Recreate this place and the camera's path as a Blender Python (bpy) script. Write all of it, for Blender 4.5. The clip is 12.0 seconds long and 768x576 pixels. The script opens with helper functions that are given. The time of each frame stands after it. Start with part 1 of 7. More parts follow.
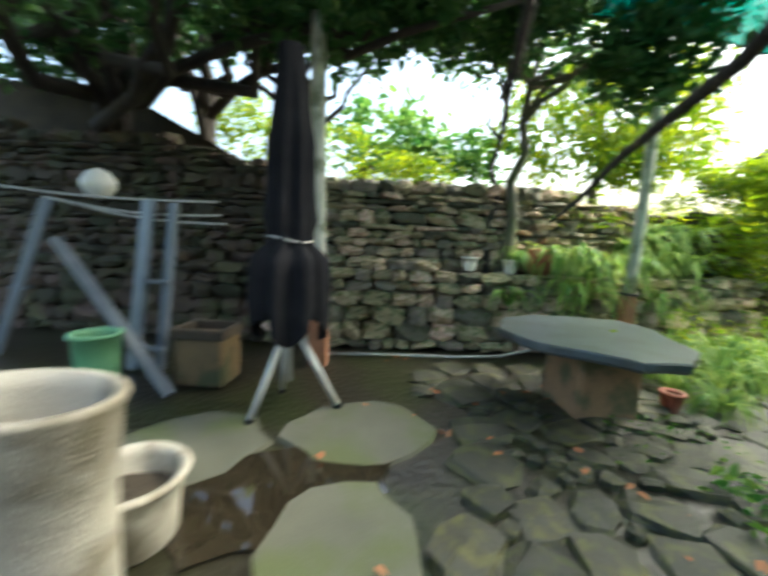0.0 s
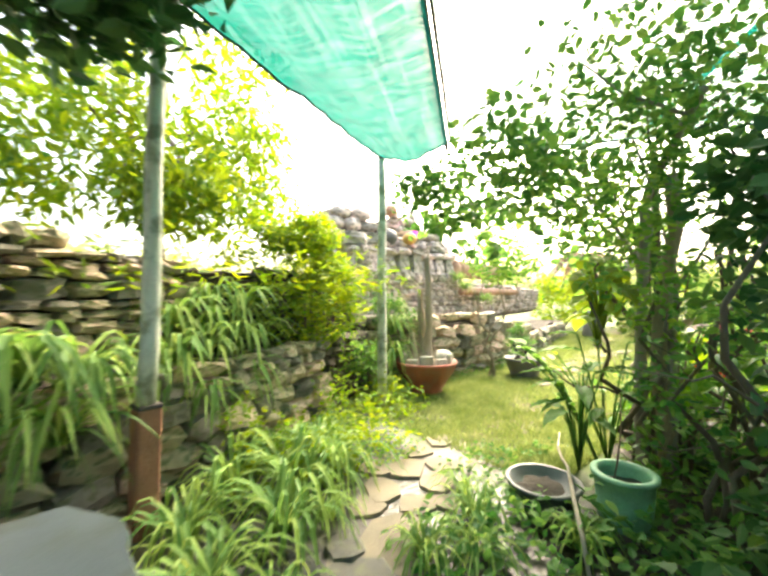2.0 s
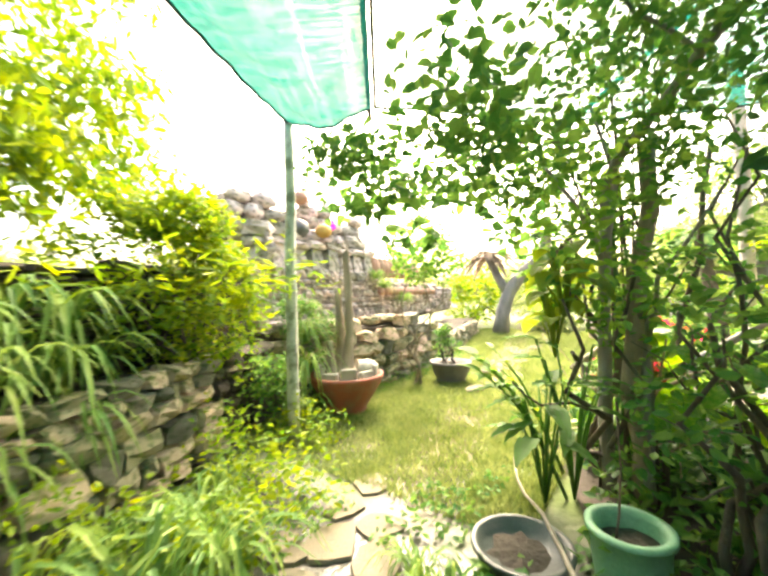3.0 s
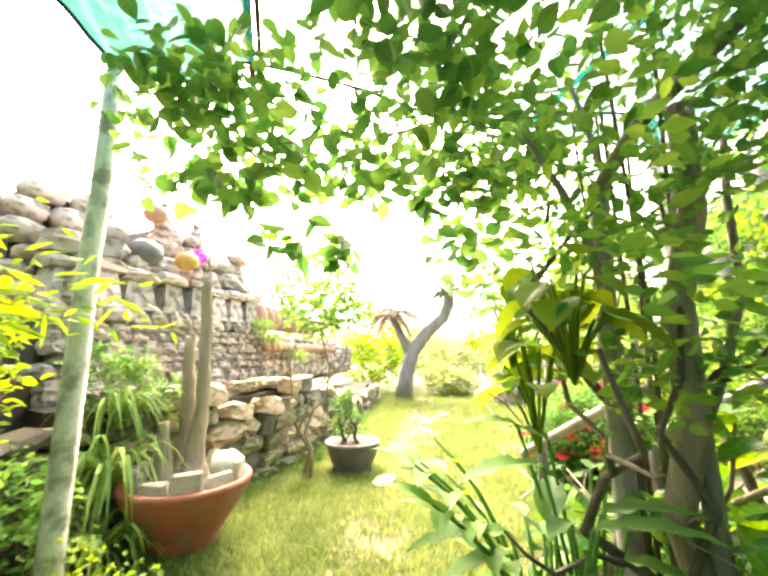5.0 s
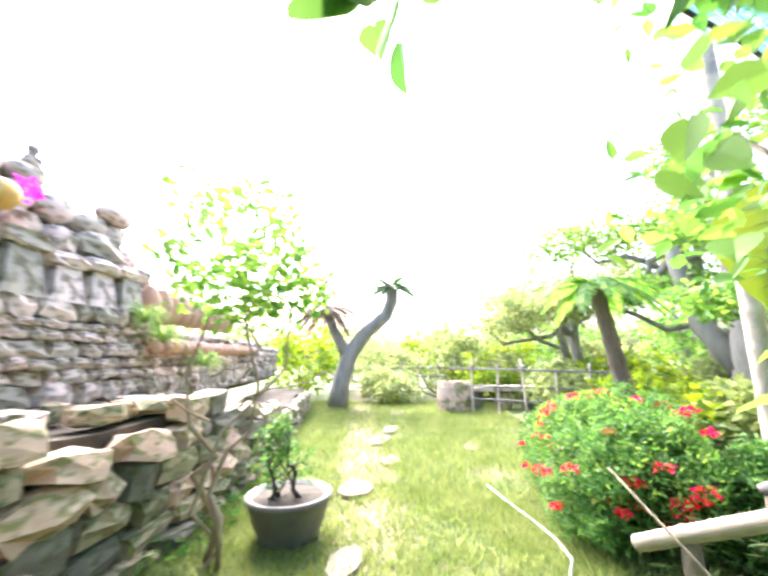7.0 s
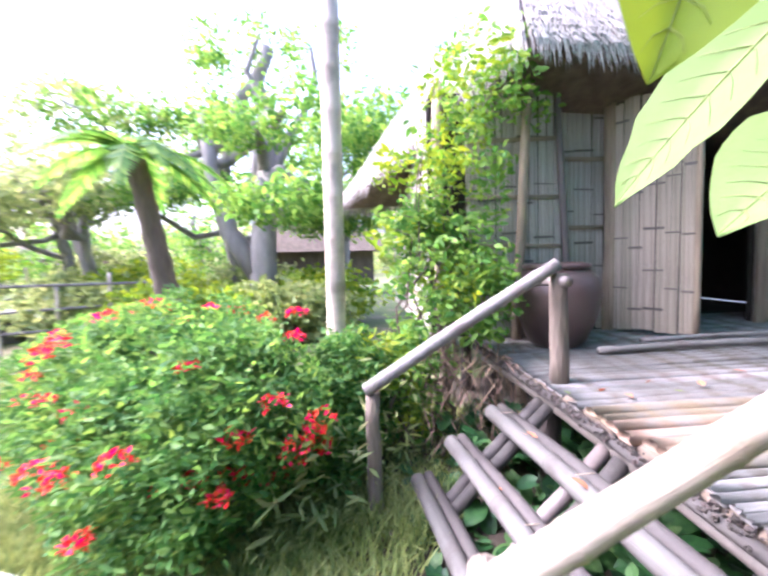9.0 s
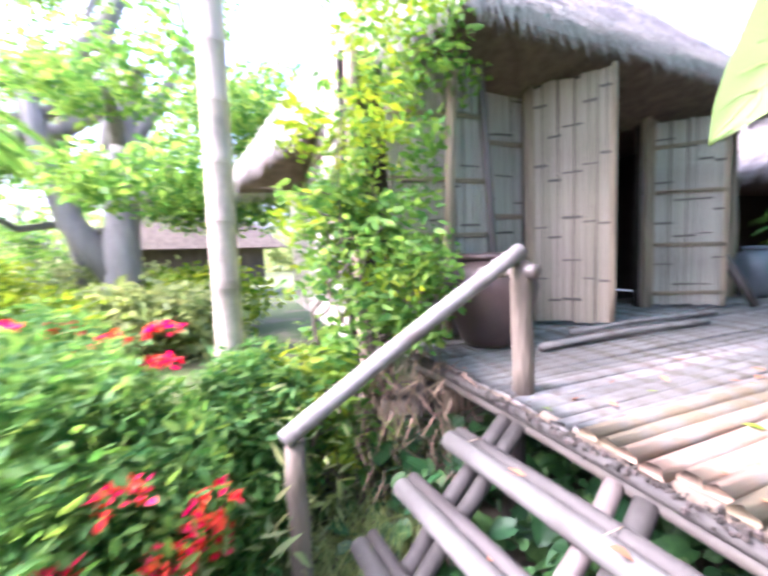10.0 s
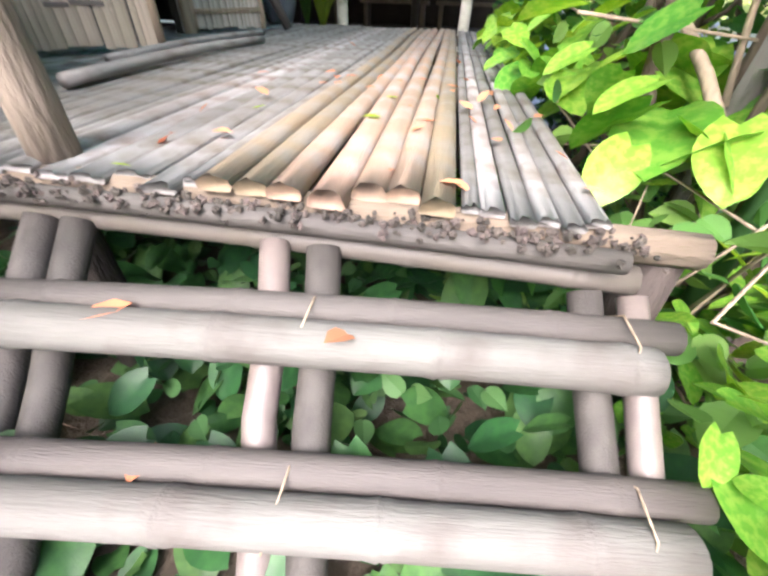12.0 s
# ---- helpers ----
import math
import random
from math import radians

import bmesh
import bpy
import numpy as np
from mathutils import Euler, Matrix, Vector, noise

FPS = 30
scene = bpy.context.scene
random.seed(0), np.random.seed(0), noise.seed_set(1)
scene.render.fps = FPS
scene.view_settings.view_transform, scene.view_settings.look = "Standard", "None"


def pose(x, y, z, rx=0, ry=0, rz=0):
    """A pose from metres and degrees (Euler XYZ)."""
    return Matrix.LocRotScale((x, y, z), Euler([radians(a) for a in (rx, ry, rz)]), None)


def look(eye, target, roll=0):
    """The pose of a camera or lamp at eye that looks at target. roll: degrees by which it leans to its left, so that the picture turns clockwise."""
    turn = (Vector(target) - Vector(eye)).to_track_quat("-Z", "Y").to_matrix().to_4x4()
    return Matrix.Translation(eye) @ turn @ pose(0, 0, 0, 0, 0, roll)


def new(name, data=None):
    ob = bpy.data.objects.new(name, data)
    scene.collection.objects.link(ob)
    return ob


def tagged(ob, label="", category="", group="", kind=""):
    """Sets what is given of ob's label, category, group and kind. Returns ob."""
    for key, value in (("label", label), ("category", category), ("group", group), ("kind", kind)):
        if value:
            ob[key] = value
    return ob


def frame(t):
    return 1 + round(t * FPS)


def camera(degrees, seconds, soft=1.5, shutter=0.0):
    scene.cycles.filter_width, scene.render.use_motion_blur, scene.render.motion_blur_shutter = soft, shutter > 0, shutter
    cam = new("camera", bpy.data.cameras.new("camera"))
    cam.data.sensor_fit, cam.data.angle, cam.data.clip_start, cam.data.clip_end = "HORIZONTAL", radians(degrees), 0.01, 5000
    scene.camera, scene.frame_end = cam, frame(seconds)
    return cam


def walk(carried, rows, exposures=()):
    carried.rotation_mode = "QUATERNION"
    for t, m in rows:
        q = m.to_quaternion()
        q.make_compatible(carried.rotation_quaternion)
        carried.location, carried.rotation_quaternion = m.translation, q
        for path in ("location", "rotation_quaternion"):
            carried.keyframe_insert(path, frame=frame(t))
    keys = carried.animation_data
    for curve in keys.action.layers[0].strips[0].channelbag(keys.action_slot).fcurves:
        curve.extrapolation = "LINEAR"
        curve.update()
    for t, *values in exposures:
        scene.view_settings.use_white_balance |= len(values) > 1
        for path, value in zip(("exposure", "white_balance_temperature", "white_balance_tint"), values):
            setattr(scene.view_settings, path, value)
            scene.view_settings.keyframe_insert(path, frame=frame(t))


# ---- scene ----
cam = camera(91.9, 12.0, soft=2.6, shutter=0.5)
PATH = [
    (0, (-0.564, -1.096, 1.402), (-0.971, 0.84, 1.108), 2.4),
    (0.2, (-0.392, -0.853, 1.417), (-0.57, 1.123, 1.166), 1.3),
    (0.5, (-0.137, -0.445, 1.456), (0.01, 1.538, 1.239), 1.6),
    (1, (0.198, 0.02, 1.443), (0.815, 1.919, 1.319), 1.5),
    (1.5, (0.609, 0.445, 1.495), (1.655, 2.149, 1.466), 1.1),
    (2, (0.954, 0.762, 1.543), (2.237, 2.296, 1.583), -0.1),
    (2.5, (1.189, 1.194, 1.565), (2.665, 2.543, 1.618), -0.8),
    (3, (1.576, 1.504, 1.535), (3.184, 2.693, 1.576), -1.3),
    (3.5, (1.99, 1.778, 1.578), (3.674, 2.856, 1.629), -2.0),
    (3.7, (2.223, 1.816, 1.542), (3.907, 2.893, 1.608), -2.6),
    (5.3, (2.919, 2.363, 1.433), (4.77, 3.007, 1.834), -0.2),
    (5.5, (3.048, 2.478, 1.401), (4.9, 3.113, 1.81), -0.1),
    (6, (3.458, 2.846, 1.469), (5.319, 3.449, 1.88), 0.2),
    (6.5, (3.853, 3.071, 1.48), (5.744, 3.584, 1.882), 0.1),
    (6.7, (3.996, 3.127, 1.504), (5.905, 3.578, 1.897), -0.2),
    (8.3, (5.493, 2.982, 1.364), (7.206, 1.953, 1.429), -2.9),
    (8.5, (5.607, 2.926, 1.346), (7.133, 1.632, 1.34), -3.1),
    (9, (5.902, 2.784, 1.347), (6.982, 1.107, 1.202), -1.9),
    (9.5, (6.159, 2.63, 1.305), (7.009, 0.83, 1.109), -1.3),
    (10, (6.312, 2.352, 1.304), (6.871, 0.439, 1.128), -2.5),
    (10.5, (6.322, 2.076, 1.288), (6.073, 0.109, 1.021), -4.2),
    (11, (6.348, 1.897, 1.11), (5.497, 0.209, 0.456), -4.1),
    (11.5, (6.266, 1.785, 0.976), (5.216, 0.454, -0.085), -1.4),
    (12, (6.252, 1.702, 0.959), (5.13, 0.605, -0.282), 2.1),
]
EXPOSURES = [(0.0, 2.55, 6300, -2), (1.0, 2.95, 6600, 0), (2.0, 2.95, 7200, 5), (3.5, 3.2, 7700, 8), (5.5, 3.4, 7300, 10), (7.0, 3.1, 5900, 15), (8.5, 2.72, 5400, 33), (10.0, 3.08, 5450, 34), (10.5, 2.78, 5650, 29), (11.0, 2.72, 5900, 20), (12.0, 2.65, 5900, 18)]
walk(cam, [(t, look(eye, target, roll)) for t, eye, target, roll in PATH], EXPOSURES)

# ---- light ----
SUN_ELEVATION, SUN_HEADING = 48.0, 62.0   # degrees; heading clockwise from +y
world = bpy.data.worlds.new("world")
scene.world = world
world.use_nodes = True
sky = world.node_tree.nodes.new("ShaderNodeTexSky")
sky.sky_type, sky.sun_disc = "NISHITA", False
sky.sun_elevation, sky.sun_rotation = radians(SUN_ELEVATION), radians(SUN_HEADING)
sky.dust_density, sky.air_density = 8.0, 1.0
background = world.node_tree.nodes["Background"]
background.inputs["Strength"].default_value = 0.15
world.node_tree.links.new(sky.outputs["Color"], background.inputs["Color"])
sun = new("sun", bpy.data.lights.new("sun", "SUN"))
sun.data.energy, sun.data.angle, sun.data.color = 1.0, radians(28.0), (1.0, 0.95, 0.86)
sun_way = Vector((math.sin(radians(SUN_HEADING)) * math.cos(radians(SUN_ELEVATION)),
                  math.cos(radians(SUN_HEADING)) * math.cos(radians(SUN_ELEVATION)), math.sin(radians(SUN_ELEVATION))))
sun.matrix_world = look(sun_way * 60, (0, 0, 0))


# ---- materials ----
def make_material(name, base, second, roughness=0.8, scale=6.0, fine=60.0, bump=0.3, spread=0.25, through_light=0.0,
                  island=False, each=False, metal=0.0, stain=None, stain_scale=1.5, stretch=(1, 1, 1), gloss=0.5):
    """A surface with large blotches, fine grain, a bump, and its own tint for each piece or island."""
    m = bpy.data.materials.new(name)
    m.use_nodes = True
    nodes, links = m.node_tree.nodes, m.node_tree.links
    shader = nodes["Principled BSDF"]
    where = nodes.new("ShaderNodeTexCoord")
    mapping = nodes.new("ShaderNodeMapping")
    mapping.inputs["Scale"].default_value = stretch
    links.new(where.outputs["Object"], mapping.inputs["Vector"])
    coarse = nodes.new("ShaderNodeTexNoise")
    coarse.inputs["Scale"].default_value, coarse.inputs["Detail"].default_value = scale, 6
    grain = nodes.new("ShaderNodeTexNoise")
    grain.inputs["Scale"].default_value, grain.inputs["Detail"].default_value = fine, 4
    for n in (coarse, grain):
        links.new(mapping.outputs["Vector"], n.inputs["Vector"])
    blend = nodes.new("ShaderNodeMix")
    blend.data_type = "RGBA"
    blend.inputs[6].default_value, blend.inputs[7].default_value = (*base, 1), (*second, 1)
    ramp = nodes.new("ShaderNodeMapRange")
    ramp.inputs["From Min"].default_value, ramp.inputs["From Max"].default_value = 0.35, 0.65
    links.new(coarse.outputs["Fac"], ramp.inputs["Value"])
    links.new(ramp.outputs["Result"], blend.inputs["Factor"])
    colour = blend.outputs[2]
    if stain:
        spot = nodes.new("ShaderNodeTexNoise")
        spot.inputs["Scale"].default_value, spot.inputs["Detail"].default_value = stain_scale, 5
        links.new(where.outputs["Object"], spot.inputs["Vector"])
        cut = nodes.new("ShaderNodeMapRange")
        cut.inputs["From Min"].default_value, cut.inputs["From Max"].default_value = 0.48, 0.62
        links.new(spot.outputs["Fac"], cut.inputs["Value"])
        over = nodes.new("ShaderNodeMix")
        over.data_type = "RGBA"
        over.inputs[7].default_value = (*stain, 1)
        links.new(cut.outputs["Result"], over.inputs["Factor"])
        links.new(colour, over.inputs[6])
        colour = over.outputs[2]
    shade = nodes.new("ShaderNodeHueSaturation")
    links.new(colour, shade.inputs["Color"])
    span = nodes.new("ShaderNodeMapRange")
    span.inputs["To Min"].default_value, span.inputs["To Max"].default_value = 1 - spread, 1 + spread
    if island:
        pick = nodes.new("ShaderNodeNewGeometry")
        links.new(pick.outputs["Random Per Island"], span.inputs["Value"])
    elif each:
        pick = nodes.new("ShaderNodeObjectInfo")
        links.new(pick.outputs["Random"], span.inputs["Value"])
    else:
        links.new(grain.outputs["Fac"], span.inputs["Value"])
    links.new(span.outputs["Result"], shade.inputs["Value"])
    links.new(shade.outputs["Color"], shader.inputs["Base Color"])
    if island or each:
        turn = nodes.new("ShaderNodeMapRange")
        turn.inputs["To Min"].default_value, turn.inputs["To Max"].default_value = 0.5 + spread * 0.09, 0.5 - spread * 0.09
        links.new(span.outputs["Result"], turn.inputs["Value"])
        turn.inputs["From Min"].default_value, turn.inputs["From Max"].default_value = 1 - spread, 1 + spread
        links.new(turn.outputs["Result"], shade.inputs["Hue"])
    shader.inputs["Roughness"].default_value = roughness
    shader.inputs["Metallic"].default_value = metal
    shader.inputs["Specular IOR Level"].default_value = gloss
    relief = nodes.new("ShaderNodeBump")
    relief.inputs["Strength"].default_value, relief.inputs["Distance"].default_value = bump, 0.02
    links.new(grain.outputs["Fac"], relief.inputs["Height"])
    links.new(relief.outputs["Normal"], shader.inputs["Normal"])
    if through_light:
        glow = nodes.new("ShaderNodeBsdfTranslucent")
        lit = nodes.new("ShaderNodeHueSaturation")
        lit.inputs["Value"].default_value, lit.inputs["Saturation"].default_value, lit.inputs["Hue"].default_value = 1.7, 1.1, 0.48
        links.new(shade.outputs["Color"], lit.inputs["Color"])
        links.new(lit.outputs["Color"], glow.inputs["Color"])
        mix = nodes.new("ShaderNodeMixShader")
        mix.inputs[0].default_value = through_light
        links.new(shader.outputs[0], mix.inputs[1])
        links.new(glow.outputs[0], mix.inputs[2])
        links.new(mix.outputs[0], nodes["Material Output"].inputs["Surface"])
    return m


def leaf_material(name, base, second, spread=0.35, through_light=0.4, roughness=0.45):
    return make_material(name, base, second, roughness + 0.1, 2.5, 40, 0.1, spread, through_light, island=True, gloss=0.18)


STONE = make_material("stone", (0.40, 0.315, 0.205), (0.48, 0.395, 0.275), 0.85, 5, 45, 0.6, 0.5, each=True, stain=(0.16, 0.17, 0.07), stain_scale=4)
STONE_DARK = make_material("stone_dark", (0.15, 0.135, 0.105), (0.20, 0.18, 0.14), 0.8, 5, 45, 0.7, 0.45, each=True, stain=(0.10, 0.11, 0.055), stain_scale=4)
STONE_PALE = make_material("stone_pale", (0.60, 0.50, 0.42), (0.48, 0.43, 0.39), 0.85, 4, 45, 0.6, 0.35, each=True, stain=(0.2, 0.17, 0.12), stain_scale=3)
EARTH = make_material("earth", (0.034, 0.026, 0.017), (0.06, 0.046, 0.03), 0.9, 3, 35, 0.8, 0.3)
SLATE = make_material("slate", (0.075, 0.09, 0.103), (0.10, 0.118, 0.13), 0.3, 3, 90, 0.08, 0.12, stain=(0.07, 0.08, 0.078), stain_scale=5)
SANDSTONE = make_material("sandstone", (0.36, 0.22, 0.125), (0.26, 0.165, 0.10), 0.85, 4, 60, 0.4, 0.2, stain=(0.14, 0.13, 0.07), stain_scale=4)
FLAG = make_material("flagstone", (0.088, 0.09, 0.066), (0.12, 0.12, 0.09), 0.55, 2.5, 70, 0.25, 0.15, stain=(0.085, 0.10, 0.042), stain_scale=2)
FLAG_DRY = make_material("flagstone_dry", (0.20, 0.165, 0.115), (0.145, 0.122, 0.085), 0.85, 4, 60, 0.4, 0.2)
MOSSY = make_material("mossy_stone", (0.034, 0.036, 0.026), (0.022, 0.024, 0.018), 0.4, 4, 50, 0.5, 0.35, each=True, stain=(0.07, 0.075, 0.022), stain_scale=4)
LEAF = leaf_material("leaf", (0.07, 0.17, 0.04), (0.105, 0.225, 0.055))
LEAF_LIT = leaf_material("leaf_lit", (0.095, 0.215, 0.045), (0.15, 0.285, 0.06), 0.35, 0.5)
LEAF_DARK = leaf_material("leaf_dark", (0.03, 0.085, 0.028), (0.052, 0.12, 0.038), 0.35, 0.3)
LEAF_LIME = leaf_material("leaf_lime", (0.20, 0.28, 0.03), (0.13, 0.24, 0.03), 0.3, 0.45)
LEAF_STRAP = leaf_material("leaf_strap", (0.15, 0.27, 0.05), (0.23, 0.35, 0.11), 0.35, 0.3, 0.4)
LEAF_BIG = leaf_material("leaf_big", (0.145, 0.225, 0.028), (0.20, 0.28, 0.04), 0.3, 0.4, 0.4)
LEAF_UNDER = leaf_material("leaf_underside", (0.12, 0.205, 0.055), (0.16, 0.245, 0.08), 0.15, 0.3, 0.5)
STRAP_LEAF = make_material("strap_leaf", (0.15, 0.27, 0.05), (0.23, 0.35, 0.11), 0.5, 2.5, 40, 0.1, 0.35, 0.3, each=True, gloss=0.2)
STRAW = leaf_material("dry_straw", (0.20, 0.15, 0.10), (0.13, 0.10, 0.07), 0.35, 0.2, 0.8)
# pale tone doubles as distance haze on far trees; weeds and ribs use it too
LEAF_PALE = leaf_material("leaf_pale", (0.20, 0.27, 0.09), (0.27, 0.32, 0.14), 0.3, 0.4)
LEAF_DRY = leaf_material("leaf_dry", (0.42, 0.16, 0.075), (0.38, 0.21, 0.11), 0.35, 0.2, 0.7)
FLOWER = leaf_material("flower_red", (0.62, 0.03, 0.02), (0.75, 0.06, 0.04), 0.25, 0.3)
PINK = leaf_material("flower_pink", (0.7, 0.06, 0.45), (0.6, 0.1, 0.5), 0.2, 0.3)
GRASS = leaf_material("grass", (0.15, 0.21, 0.06), (0.215, 0.265, 0.10), 0.3, 0.35, 0.6)
BARK = make_material("bark", (0.14, 0.11, 0.08), (0.09, 0.07, 0.05), 0.9, 6, 40, 0.9, 0.25, stretch=(1, 1, 0.25))
BARK_DARK = make_material("bark_dark", (0.045, 0.035, 0.03), (0.03, 0.024, 0.02), 0.85, 6, 40, 0.8, 0.25, stretch=(1, 1, 0.3))
BARK_OLIVE = make_material("bark_olive", (0.15, 0.145, 0.115), (0.10, 0.10, 0.075), 0.9, 6, 40, 0.8, 0.2, stain=(0.12, 0.14, 0.07), stain_scale=4, stretch=(1, 1, 0.3))
BARK_GREY = make_material("bark_grey", (0.30, 0.28, 0.25), (0.2, 0.19, 0.17), 0.9, 5, 40, 0.7, 0.2, stretch=(1, 1, 0.3))
DRIFTWOOD = make_material("driftwood", (0.33, 0.265, 0.19), (0.22, 0.175, 0.12), 0.85, 6, 50, 0.7, 0.2, stretch=(1, 1, 0.2))
POST = make_material("post_paint", (0.60, 0.60, 0.52), (0.50, 0.50, 0.42), 0.8, 5, 50, 0.4, 0.15, stain=(0.22, 0.23, 0.16), stain_scale=6)
POST_BAND = make_material("post_band", (0.33, 0.14, 0.075), (0.24, 0.11, 0.06), 0.8, 6, 50, 0.4, 0.15)
BAMBOO = make_material("bamboo", (0.125, 0.11, 0.098), (0.085, 0.073, 0.066), 0.5, 3, 60, 0.15, 0.22, each=True, stretch=(6, 6, 0.5), stain=(0.11, 0.095, 0.08), stain_scale=6)
BAMBOO_PALE = make_material("bamboo_pale", (0.21, 0.204, 0.195), (0.15, 0.14, 0.13), 0.7, 3, 40, 0.25, 0.14, each=True, stretch=(6, 6, 0.5), stain=(0.135, 0.12, 0.108), stain_scale=6, gloss=0.25)
RAIL_CREAM = make_material("rail_cream", (0.36, 0.315, 0.25), (0.28, 0.24, 0.185), 0.6, 3, 40, 0.25, 0.12, stretch=(6, 6, 0.5), stain=(0.25, 0.205, 0.15), stain_scale=5, gloss=0.3)
RAIL_POST = make_material("rail_post", (0.19, 0.155, 0.12), (0.13, 0.105, 0.08), 0.85, 6, 50, 0.7, 0.2, stretch=(1, 1, 0.2))
BAMBOO_GREY = make_material("bamboo_grey", (0.058, 0.053, 0.047), (0.036, 0.032, 0.029), 0.7, 4, 60, 0.3, 0.25, each=True, stretch=(6, 6, 0.5))
DECK = make_material("deck_bamboo", (0.25, 0.25, 0.245), (0.165, 0.155, 0.145), 0.7, 4, 70, 0.45, 0.35, each=True, stretch=(7, 0.4, 7), stain=(0.125, 0.105, 0.085), stain_scale=7)
DECK_BROWN = make_material("deck_bamboo_brown", (0.27, 0.19, 0.125), (0.19, 0.145, 0.10), 0.7, 4, 70, 0.45, 0.3, each=True, stretch=(7, 0.4, 7), stain=(0.22, 0.205, 0.185), stain_scale=5)
SLAT = make_material("split_bamboo", (0.45, 0.42, 0.36), (0.35, 0.325, 0.275), 0.7, 4, 60, 0.3, 0.15, each=True, stretch=(6, 6, 0.5), stain=(0.24, 0.22, 0.19), stain_scale=3)
SLAT_TAN = make_material("split_bamboo_tan", (0.43, 0.37, 0.29), (0.34, 0.29, 0.225), 0.7, 4, 60, 0.3, 0.14, each=True, stretch=(6, 6, 0.5), stain=(0.27, 0.23, 0.18), stain_scale=3)
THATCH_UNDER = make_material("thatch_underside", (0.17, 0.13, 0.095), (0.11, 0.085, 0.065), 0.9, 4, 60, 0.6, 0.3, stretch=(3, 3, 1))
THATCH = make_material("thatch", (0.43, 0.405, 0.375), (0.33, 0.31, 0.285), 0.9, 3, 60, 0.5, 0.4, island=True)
# near-black: the shade inside hut and hall is put into the colour
DARK_INSIDE = make_material("dark_inside_wood", (0.035, 0.028, 0.022), (0.025, 0.02, 0.016), 0.9, 5, 40, 0.5, 0.2)
TERRACOTTA = make_material("terracotta", (0.36, 0.10, 0.055), (0.28, 0.085, 0.05), 0.7, 4, 60, 0.2, 0.12, stain=(0.30, 0.13, 0.08), stain_scale=4)
CLAY = make_material("clay", (0.42, 0.25, 0.15), (0.33, 0.2, 0.13), 0.75, 4, 60, 0.25, 0.2, each=True)
CLAY_BROWN = make_material("clay_brown", (0.085, 0.055, 0.05), (0.06, 0.042, 0.04), 0.4, 4, 60, 0.15, 0.15)
CREAM = make_material("cream_stone", (0.45, 0.42, 0.35), (0.36, 0.335, 0.28), 0.85, 3, 70, 0.3, 0.12, stain=(0.17, 0.145, 0.10), stain_scale=3)
PALE_GREEN = make_material("pale_green_plastic", (0.22, 0.43, 0.26), (0.16, 0.33, 0.19), 0.5, 3, 50, 0.08, 0.3)
GREEN_POT = make_material("green_plastic", (0.13, 0.33, 0.16), (0.17, 0.37, 0.20), 0.5, 4, 60, 0.08, 0.12)
GREY_POT = make_material("grey_glaze", (0.10, 0.095, 0.085), (0.14, 0.135, 0.12), 0.5, 4, 60, 0.2, 0.15)
DARK_POT = make_material("dark_glaze", (0.045, 0.055, 0.05), (0.07, 0.085, 0.08), 0.4, 4, 60, 0.15, 0.15)
WHITE = make_material("white_plastic", (0.7, 0.7, 0.66), (0.62, 0.62, 0.58), 0.5, 5, 60, 0.05, 0.06)
STEEL = make_material("grey_steel", (0.13, 0.155, 0.19), (0.17, 0.195, 0.23), 0.45, 5, 60, 0.1, 0.1, metal=0.3)
ALUMINIUM = make_material("white_metal", (0.58, 0.58, 0.56), (0.5, 0.5, 0.48), 0.4, 5, 60, 0.05, 0.08, metal=0.2)
CLOTH = make_material("black_cloth", (0.012, 0.012, 0.015), (0.02, 0.02, 0.023), 0.95, 4, 120, 0.3, 0.2, gloss=0.1)
ROPE = make_material("rope", (0.45, 0.45, 0.42), (0.36, 0.36, 0.34), 0.8, 8, 90, 0.4, 0.15)
RUBBER = make_material("hose_grey", (0.33, 0.36, 0.36), (0.27, 0.30, 0.30), 0.5, 8, 90, 0.1, 0.1)
POLE = make_material("pale_pole", (0.62, 0.53, 0.43), (0.53, 0.45, 0.36), 0.7, 3, 50, 0.3, 0.15, stretch=(6, 6, 0.5), stain=(0.30, 0.26, 0.21), stain_scale=3)
# brown stone, with the shade over the court's left mixed into its colour
SHADED_BROWN_STONE = make_material("shaded_brown_stone", (0.07, 0.053, 0.036), (0.048, 0.039, 0.028), 0.9, 5, 45, 0.7, 0.5, island=True, stain=(0.06, 0.062, 0.03), stain_scale=3)
BAMBOO_WORN = make_material("bamboo_worn", (0.13, 0.128, 0.118), (0.09, 0.087, 0.08), 0.7, 3, 40, 0.25, 0.14, each=True, stretch=(6, 6, 0.5), stain=(0.09, 0.082, 0.075), stain_scale=6, gloss=0.25)
YELLOW = make_material("ochre_clay", (0.62, 0.36, 0.07), (0.5, 0.3, 0.08), 0.7, 4, 60, 0.2, 0.12)


